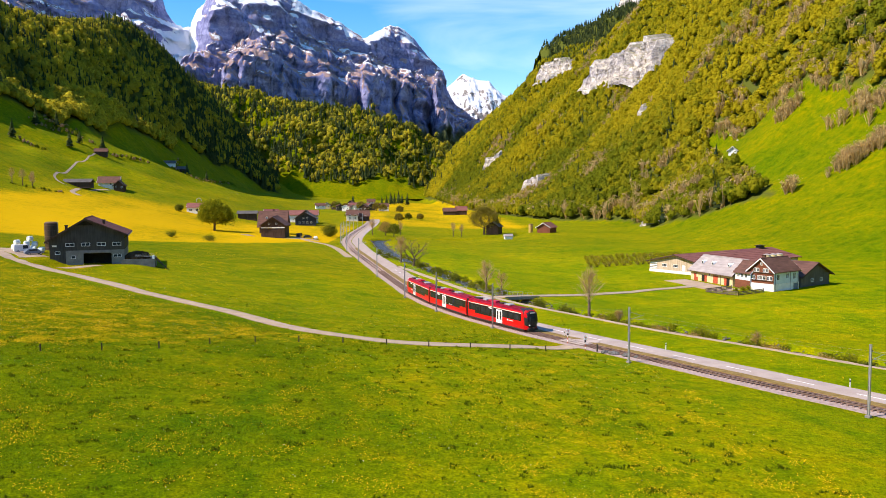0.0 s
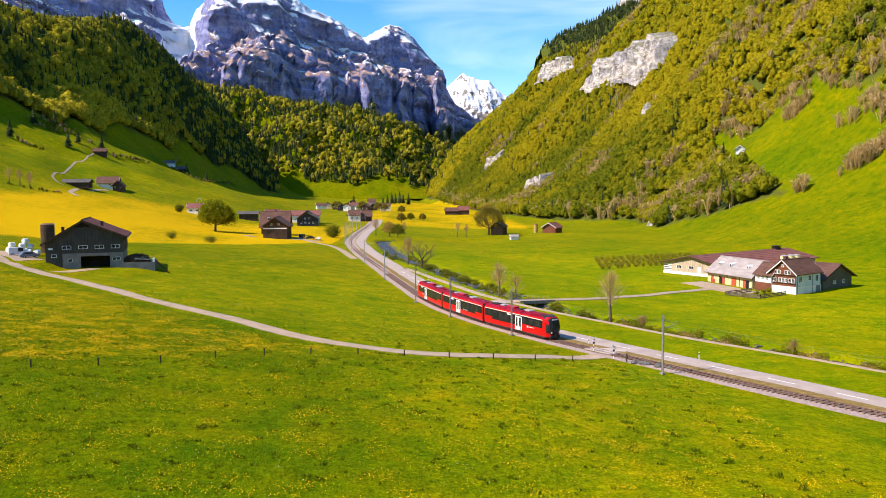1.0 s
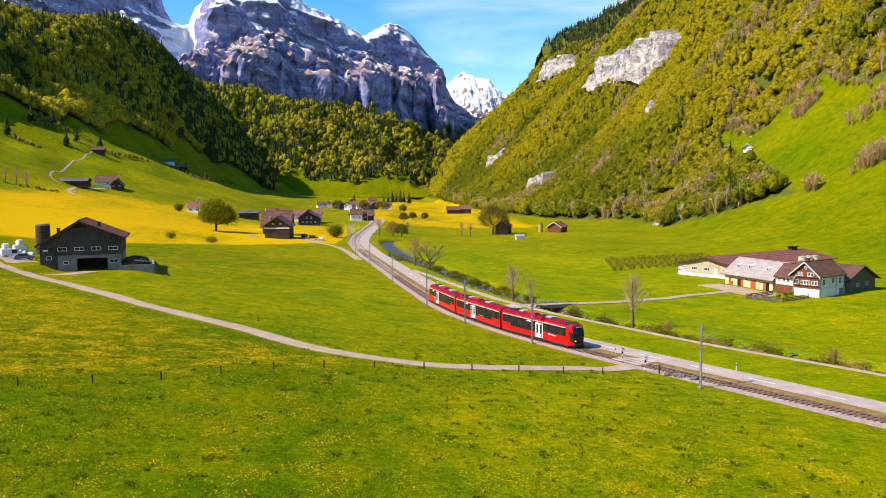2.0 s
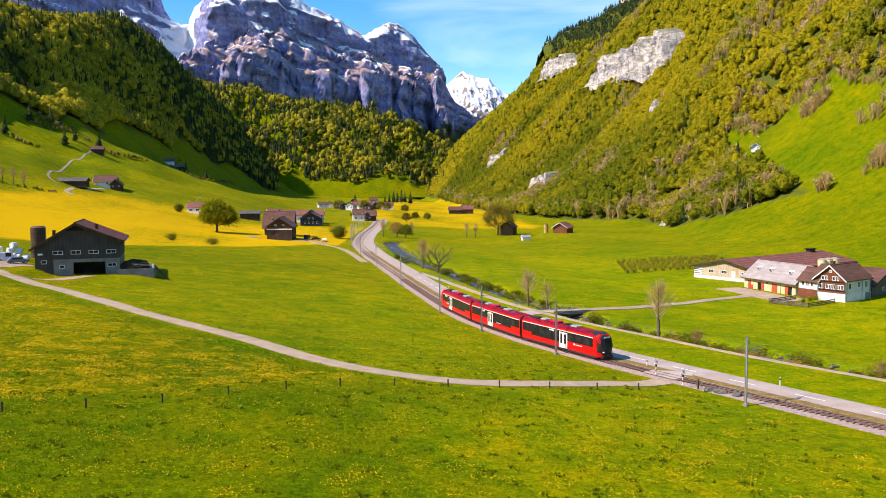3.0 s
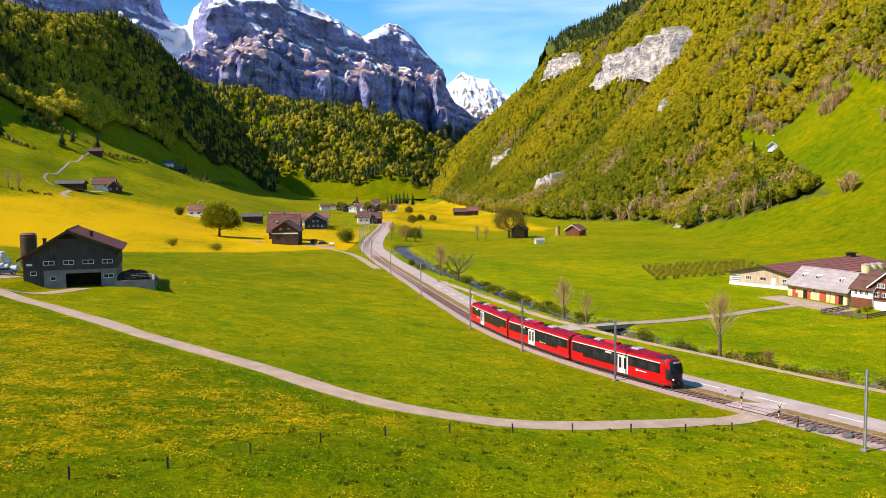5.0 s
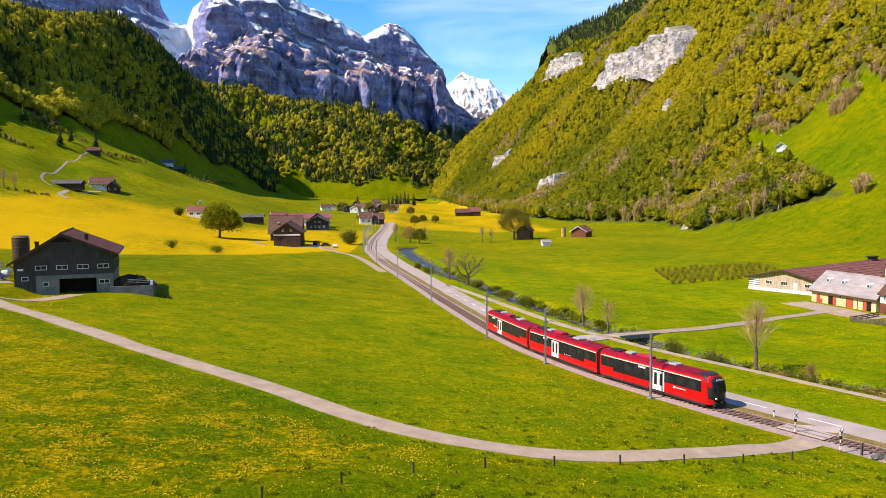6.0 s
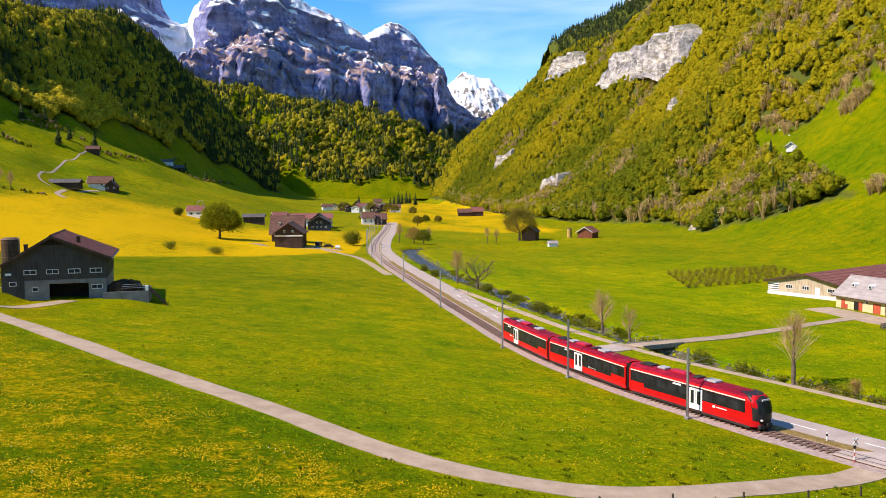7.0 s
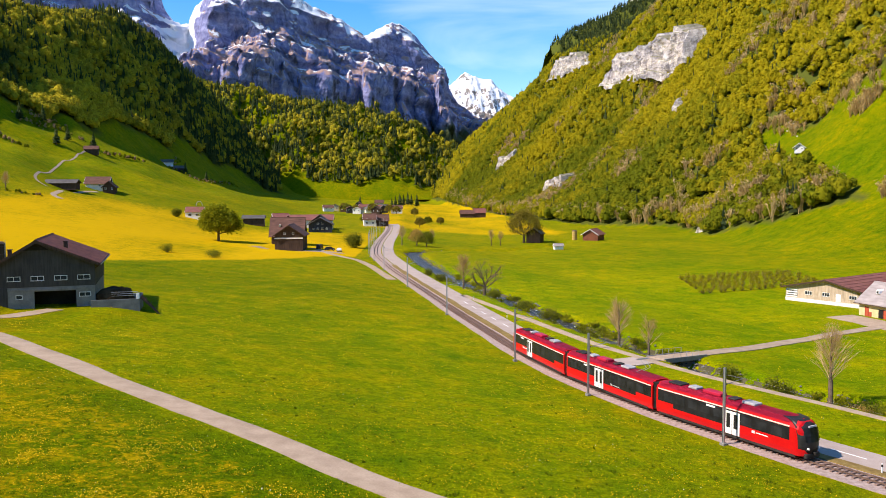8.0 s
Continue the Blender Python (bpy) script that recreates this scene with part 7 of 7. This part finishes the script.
_course = smooth_line([(x, y) for y, x in BROOK[1:-3]], 2.0)
BANK = plain("dark_bank_earth", (0.055, 0.05, 0.022), (0.13, 0.115, 0.055), 0.8, 0.95, bump=0.8, fine=6)
WATER = water_material()
_low, _high = _course[_course[:, 1] < 216], _course[_course[:, 1] > 213]
ribbon("stream_bank", _course, -2.9, 2.9, 0.05, BANK, "dark stony earth banks of the stream", "bank", 12, 0.5)
ribbon("stream", _low, -1.1, 1.1, 0.26, WATER, "narrow dark stream between overgrown banks", "water", 4, 0.2, 0.05)
ribbon("stream", _high, -2.1, 2.1, 0.3, WATER, "shallow rippling stream with pale foam", "water", 4, 0.2, 0.05)

STONE = plain("grey_stream_stone", (0.07, 0.066, 0.06), (0.21, 0.20, 0.185), 1.0, 0.85, bump=0.5)
_rr = random.Random(77)
_vs, _fs = [], []
_octa = [(1, 0, 0), (-1, 0, 0), (0, 1, 0), (0, -1, 0), (0, 0, 1), (0, 0, -1)]
_tri = [(0, 2, 4), (2, 1, 4), (1, 3, 4), (3, 0, 4), (2, 0, 5), (1, 2, 5), (3, 1, 5), (0, 3, 5)]
for _k in range(2400):
    _i = _rr.randrange(len(_course) - 1)
    _o = _rr.choice((-1, 1)) * _rr.uniform(0.3, 3.6)
    _d = _course[_i + 1] - _course[_i]
    _n = np.array([_d[1], -_d[0]]) / max(1e-6, np.hypot(*_d))
    _p = _course[_i] + _n * _o + _d * _rr.random()
    _s = _rr.uniform(0.08, 0.36)
    _z = gz(*_p) + 0.14
    _b = len(_vs)
    _vs.extend((_p[0] + a * _s * _rr.uniform(0.7, 1.3), _p[1] + b * _s * _rr.uniform(0.7, 1.3), _z + c * _s * 0.7) for a, b, c in _octa)
    _fs.extend((_b + a, _b + b, _b + c) for a, b, c in _tri)
tagged(new("stream_stones", mesh_from("stream_stones", _vs, _fs, STONE)), "grey stones along the stream bed and banks", "stones", kind="stuff")

_z0, _z1 = gz(15.4, 177.0), gz(25.4, 184.7)
_br = thing("bridge", pose(20.2, 180.7, (_z0 + _z1) / 2, 0, -math.degrees(math.atan2(_z1 - _z0, 12.6)), math.degrees(math.atan2(7.7, 10.0))), "small concrete lane bridge with steel rails over the stream", "bridge")
part("deck", boxed(-5.4, 5.4, -1.5, 1.5, -0.3, 0.18, 0.04), GRAVEL, _br, "pale gravel-topped deck")
for s in (-1, 1):
    part("parapet", boxed(-5.4, 5.4, s * 1.6 - 0.1, s * 1.6 + 0.1, -0.42, 0.28, 0.03), CONCRETE, _br)
    part("abutment", boxed(s * 4.9 - 0.4, s * 4.9 + 0.4, -1.5, 1.5, -2.4, -0.3), CONCRETE, _br)
    for k in range(5):
        bm = bmesh.new()
        tube(bm, (-3.2 + 1.6 * k, s * 1.6, 0.25), (-3.2 + 1.6 * k, s * 1.6, 1.05), 0.035)
        part("rail_post", bm, STEEL, _br)
    for h in (1.03,):
        bm = bmesh.new()
        tube(bm, (-3.2, s * 1.6, h), (3.2, s * 1.6, h), 0.022)
        part("rail", bm, STEEL, _br)


for _k, (_x, _y, _s) in enumerate([(25.4, 113.6, 0.5), (26.3, 112.7, 0.6), (27.0, 112.6, 0.4), (28.0, 111.2, 0.5), (25.9, 114.0, 0.35), (29.2, 110.0, 0.35)]):
    boulder(_x, _y, _s, 31 + _k, STONE, "dark grey boulder at the edge of the track bed", "boulders by the crossing")

_rr = random.Random(5)
PALE_STONE = plain("pale_limestone_boulder", (0.42, 0.39, 0.36), (0.70, 0.66, 0.61), 0.6, 0.9, bump=0.5)
for _k in range(34):
    _f = _k / 33
    boulder(241 - 9 * _f + _rr.gauss(0, 2.2), 644 - 22 * _f + _rr.gauss(0, 6), _rr.uniform(0.5, 1.3), 60 + _k, PALE_STONE, "pale limestone boulder on the steep pasture", "boulders on the pasture")

# ---- cliffs on the eastern slope ----
def cliff(line, seed):
    """A broken rock wall standing out of the slope along its foot line."""
    pts = np.array(line, float)
    run = np.concatenate([[0], np.cumsum(np.hypot(*np.diff(pts[:, :2], axis=0).T))])
    ln, top_h = run[-1], pts[:, 3].max()
    nx, nz = int(np.clip(ln / 1.6, 20, 150)), int(np.clip(top_h / 1.3, 10, 56))
    s, t = np.meshgrid(np.linspace(0, 1, nx), np.linspace(0, 1, nz))
    u = s * ln
    x, y, z, h = (np.interp(u, run, pts[:, k]) for k in range(4))
    d = pts[-1, :2] - pts[0, :2]
    nrm = np.array([d[1], -d[0]]) / np.hypot(*d)
    if nrm[0] > 0:
        nrm = -nrm
    h = h * (0.80 + 0.85 * (layered(u, 0 * u, top_h * 0.5, 4, seed) - 0.38)) * np.clip(np.minimum(s, 1 - s) * 14 + 0.25, 0, 1)
    w = t * h
    k = top_h / 60
    out = (ridged(u, w * 0.30, 42 * k, 3, seed) - 0.5) * 30 * k + (ridged(u + w * 0.2, w * 0.2, 17 * k, 3, seed + 4) - 0.5) * 11 * k + (layered(u, w, 7 * k, 2, seed + 9) - 0.5) * 4 * k
    out = out - np.floor(w / (17 * k) + layered(u, w, 50 * k, 2, seed + 6) * 1.6) * 2.6 * k
    out = out + 6 * k * np.clip(np.minimum(s, 1 - s) * 7, 0, 1) - 0.12 * w
    sag = (layered(u, 0 * u, top_h * 0.7, 3, seed + 13) - 0.4) * top_h * 0.35
    x, y, z = x + nrm[0] * out, y + nrm[1] * out, z + w + sag
    back = np.stack([x[-1] - nrm[0] * 28 * k, y[-1] - nrm[1] * 28 * k, z[-1] + 4 * k], -1)[None]
    g = np.concatenate([np.stack([x, y, z], -1), back])
    return tagged(new("cliff", mesh_from("cliff", g.reshape(-1, 3), sheet(nx, nz + 1), CLIFF_ROCK, False)), "pale limestone cliff breaking out of the forest", "cliff", kind="structure")


for _n, _line in enumerate(CLIFFS):
    cliff(_line, 3 + 4 * _n)

# ---- fences on the near meadow ----
DARK_POST = plain("dark_post_wood", (0.035, 0.028, 0.022), (0.085, 0.068, 0.052), 2.0, 0.85, bump=0.4)


def fence_posts(points, height, label, group):
    for x, y in points:
        p = thing("fence_post", pose(x, y, gz(x, y), 0, 0, (x * 71) % 60), label, "post", group)
        bm = boxed(-0.065, 0.065, -0.06, 0.06, -0.3, height, 0.02)
        part("post", bm, DARK_POST, p)


_fence = smooth_line([(-62, 70.5), (-46, 78.5), (-30.4, 86.1), (-26.4, 89.3), (-18.5, 96.4), (-13.7, 99.5), (-8.2, 101.8), (-1, 104.6), (6.5, 106.8), (12, 108.6), (17.7, 111.6)], 1.0, 1)
_seg = np.concatenate([[0], np.cumsum(np.hypot(*np.diff(_fence, axis=0).T))])
fence_posts([(float(np.interp(s, _seg, _fence[:, 0])), float(np.interp(s, _seg, _fence[:, 1]))) for s in np.arange(0.5, _seg[-1], 5.9)], 0.8, "weathered wooden fence post in the meadow", "meadow fence posts")

# dark bare-earth and molehill clods, tall grass tufts and flower heads in the near meadow
_g = np.random.default_rng(9)


def tufts(name, count, region, height, width, material, label, blades=3, density=None, lean=0.5):
    x0, x1, y0, y1 = region
    x, y = _g.uniform(x0, x1, count), _g.uniform(y0, y1, count)
    keep = _g.random(count) < (density(x, y) if density is not None else 1.0)
    keep &= (np.abs(beside(x, y) - 2.5) > 6.2) & (brook_dist(x, y) > 1.6)
    dl = np.full(len(x), 1e9)
    for line, half in ((LANE, 1.8), (FOOTPATH, 1.3), (FARM_LANE, 1.9)):
        for p in line[::2]:
            dl = np.minimum(dl, np.hypot(x - p[0], y - p[1]) - half)
    keep &= dl > 0.1
    x, y = x[keep], y[keep]
    z = ground_z(x, y) - 0.02
    n = len(x)
    tint = np.clip(layered(x, y, 14, 3, 3) * 0.7 + _g.random(n) * 0.4, 0, 1)
    vs, fs, ts = [], [], []
    for b in range(blades):
        a = _g.uniform(0, 6.283, n)
        h = height * _g.uniform(0.5, 1.3, n)
        w = width * _g.uniform(0.6, 1.3, n)
        ox, oy = _g.normal(0, width * 1.2, n), _g.normal(0, width * 1.2, n)
        lx, ly = np.cos(a + 1.57) * h * lean * _g.random(n), np.sin(a + 1.57) * h * lean * _g.random(n)
        p0 = np.stack([x + ox - np.cos(a) * w, y + oy - np.sin(a) * w, z], -1)
        p1 = np.stack([x + ox + np.cos(a) * w, y + oy + np.sin(a) * w, z], -1)
        p2 = np.stack([x + ox + lx, y + oy + ly, z + h], -1)
        i = (np.arange(n) * 3 + b * n * 3)[:, None]
        vs.append(np.stack([p0, p1, p2], 1).reshape(-1, 3))
        fs.append(np.concatenate([i, i + 1, i + 2], 1))
        ts.append(np.repeat(tint, 3))
    me = mesh_from(name, np.concatenate(vs), np.concatenate(fs), material, False, [("tint", np.concatenate(ts))])
    return tagged(new(name, me), label, "grass", kind="stuff")


def blossoms(name, count, region, density, material, label, size=0.035, lift=0.16):
    """Flower heads: small tilted five-sided discs with a raised middle."""
    x0, x1, y0, y1 = region
    x, y = _g.uniform(x0, x1, count), _g.uniform(y0, y1, count)
    keep = (_g.random(count) < density(x, y)) & (np.abs(beside(x, y) - 2.5) > 6.4) & (brook_dist(x, y) > 2.2)
    for line, half in ((LANE, 1.9), (FOOTPATH, 1.4), (FARM_LANE, 2.0)):
        for p in line[::2]:
            keep &= np.hypot(x - p[0], y - p[1]) > half
    x, y = x[keep], y[keep]
    n = len(x)
    z = ground_z(x, y) + lift * _g.uniform(0.4, 1.5, n)
    r = size * _g.uniform(0.7, 1.4, n)
    tx, ty = _g.normal(0, 0.35, n), _g.normal(0, 0.35, n)
    vs = [np.stack([x, y, z + r * 0.5], -1)]
    for k in range(5):
        a = k * 1.2566 + x * 7
        dx, dy = np.cos(a) * r, np.sin(a) * r
        vs.append(np.stack([x + dx, y + dy, z + dx * tx + dy * ty], -1))
    v = np.stack(vs, 1)
    i = (np.arange(n) * 6)[:, None]
    fs = np.concatenate([np.concatenate([i, i + 1 + k, i + 1 + (k + 1) % 5], 1) for k in range(5)])
    me = mesh_from(name, v.reshape(-1, 3), fs, material, False)
    return tagged(new(name, me), label, "flowers", kind="stuff")


GRASS_BLADE = leaf_material("grass_blades", (0.12, 0.22, 0.004), (0.24, 0.30, 0.006), None, (0.85, 1.2))
DANDELION = plain("dandelion_yellow", (0.66, 0.38, 0.003), (0.76, 0.50, 0.008), 3.0, 0.7, spec=0.1)
PALE_BLOSSOM = plain("pale_dandelion_clocks", (0.55, 0.55, 0.30), (0.75, 0.75, 0.5), 3.0, 0.8)
NEAR = (-70, 30, 44, 150)
tufts("meadow_grass_tufts", 150000, NEAR, 0.13, 0.05, GRASS_BLADE, "uneven tufts of spring grass in the near meadow", 3, lambda x, y: np.clip((layered(x, y, 11, 3, 55) - 0.35) * 3, 0.1, 1) * np.clip((150 - y) / 70, 0, 1) * np.clip((x + 70) / 25, 0, 1) * np.clip((30 - x) / 20, 0, 1))
blossoms("dandelion_heads", 520000, NEAR, lambda x, y: np.clip((bloom(x, y) * 1.5 + 0.005) * np.clip((layered(x, y, 3.4, 3, 91) - 0.50) * 7, 0.04, 1.3) * np.clip(0.2 + 1.8 * layered(x, y, 17, 3, 92), 0.3, 1.6), 0, 1) * np.clip(60 / (y - 20), 0.3, 1) * np.clip((150 - y) / 40, 0, 1) * np.clip((x + 70) / 15, 0, 1), DANDELION, "yellow dandelion heads scattered through the near meadow", 0.038)
blossoms("dandelion_clocks", 5000, NEAR, lambda x, y: 0.5 * np.clip((layered(x, y, 20, 2, 95) - 0.4) * 4, 0, 1), PALE_BLOSSOM, "pale seed heads among the meadow grass", 0.035)

blossoms("slope_dandelions", 190000, (-80, 22, 106, 270), lambda x, y: np.clip((layered(x, y, 9, 4, 97) - 0.47) * 3, 0.06, 0.7) * np.clip((y - 90) / 60, 0.35, 1) * (beside(x, y) < -4) * np.clip(90 / y, 0, 1), DANDELION, "yellow dandelions sprinkled over the mown slope", 0.038)
blossoms("bank_dandelions", 26000, (0, 90, 60, 230), lambda x, y: np.clip((layered(x, y, 9, 3, 98) - 0.5) * 5, 0.02, 1) * (beside(x, y) > 9), DANDELION, "yellow dandelions on the bank beside the road", 0.05)
DOCK = leaf_material("dock_leaves", (0.07, 0.115, 0.004), (0.14, 0.17, 0.006), None, (0.8, 1.2))
tufts("dock_clumps", 110000, NEAR, 0.22, 0.07, DOCK, "dark leafy dock clumps in the near meadow", 4, lambda x, y: np.clip((layered(x, y, 1.7, 2, 57) - 0.64) * 7, 0, 1) * np.clip(0.25 + 1.4 * layered(x, y, 14, 2, 58), 0, 1) * np.clip((fence_y(x) + 30 - y) / 25, 0.12, 1), 1.0)

# ---- sleepers, nearest stretch one by one ----
_bm = boxed(-0.12, 0.12, -1.0, 1.0, 0.0, 0.14, 0.02)
SLEEPER = bpy.data.meshes.new("sleeper")
_bm.to_mesh(SLEEPER)
_bm.free()
SLEEPER.materials.append(plain("dark_sleeper_wood", (0.17, 0.105, 0.08), (0.29, 0.19, 0.15), 1.5, 0.9, bump=0.4))
_bed = bpy.data.objects["railway_bed"]
_y, _count = 62.0, 0
_vs, _fs = [], []
while _y < 330:
    _p = track_point(_y)
    _s = (track_x(_y + 1) - track_x(_y - 1)) / 2
    _ang = math.degrees(math.atan2(1.0, _s))
    if _count < 280:
        same_part("sleeper", SLEEPER, _bed, pose(_p.x, _p.y, gz(_p.x, _p.y) + 0.06, 0, 0, _ang))
    else:
        _m = pose(_p.x, _p.y, gz(_p.x, _p.y) + 0.06, 0, 0, _ang)
        _b = len(_vs)
        _vs.extend(tuple(_m @ Vector(c)) for c in ((-0.12, -1, 0.14), (0.12, -1, 0.14), (0.12, 1, 0.14), (-0.12, 1, 0.14)))
        _fs.append((_b, _b + 1, _b + 2, _b + 3))
    _count += 1
    _y += 0.68 / math.sqrt(1 + _s * _s)
_rest = new("sleeper_run", mesh_from("sleeper_run", _vs, _fs, SLEEPER.materials[0]))
_rest.parent = _bed
tagged(_rest, "far run of dark sleepers", kind="stuff")
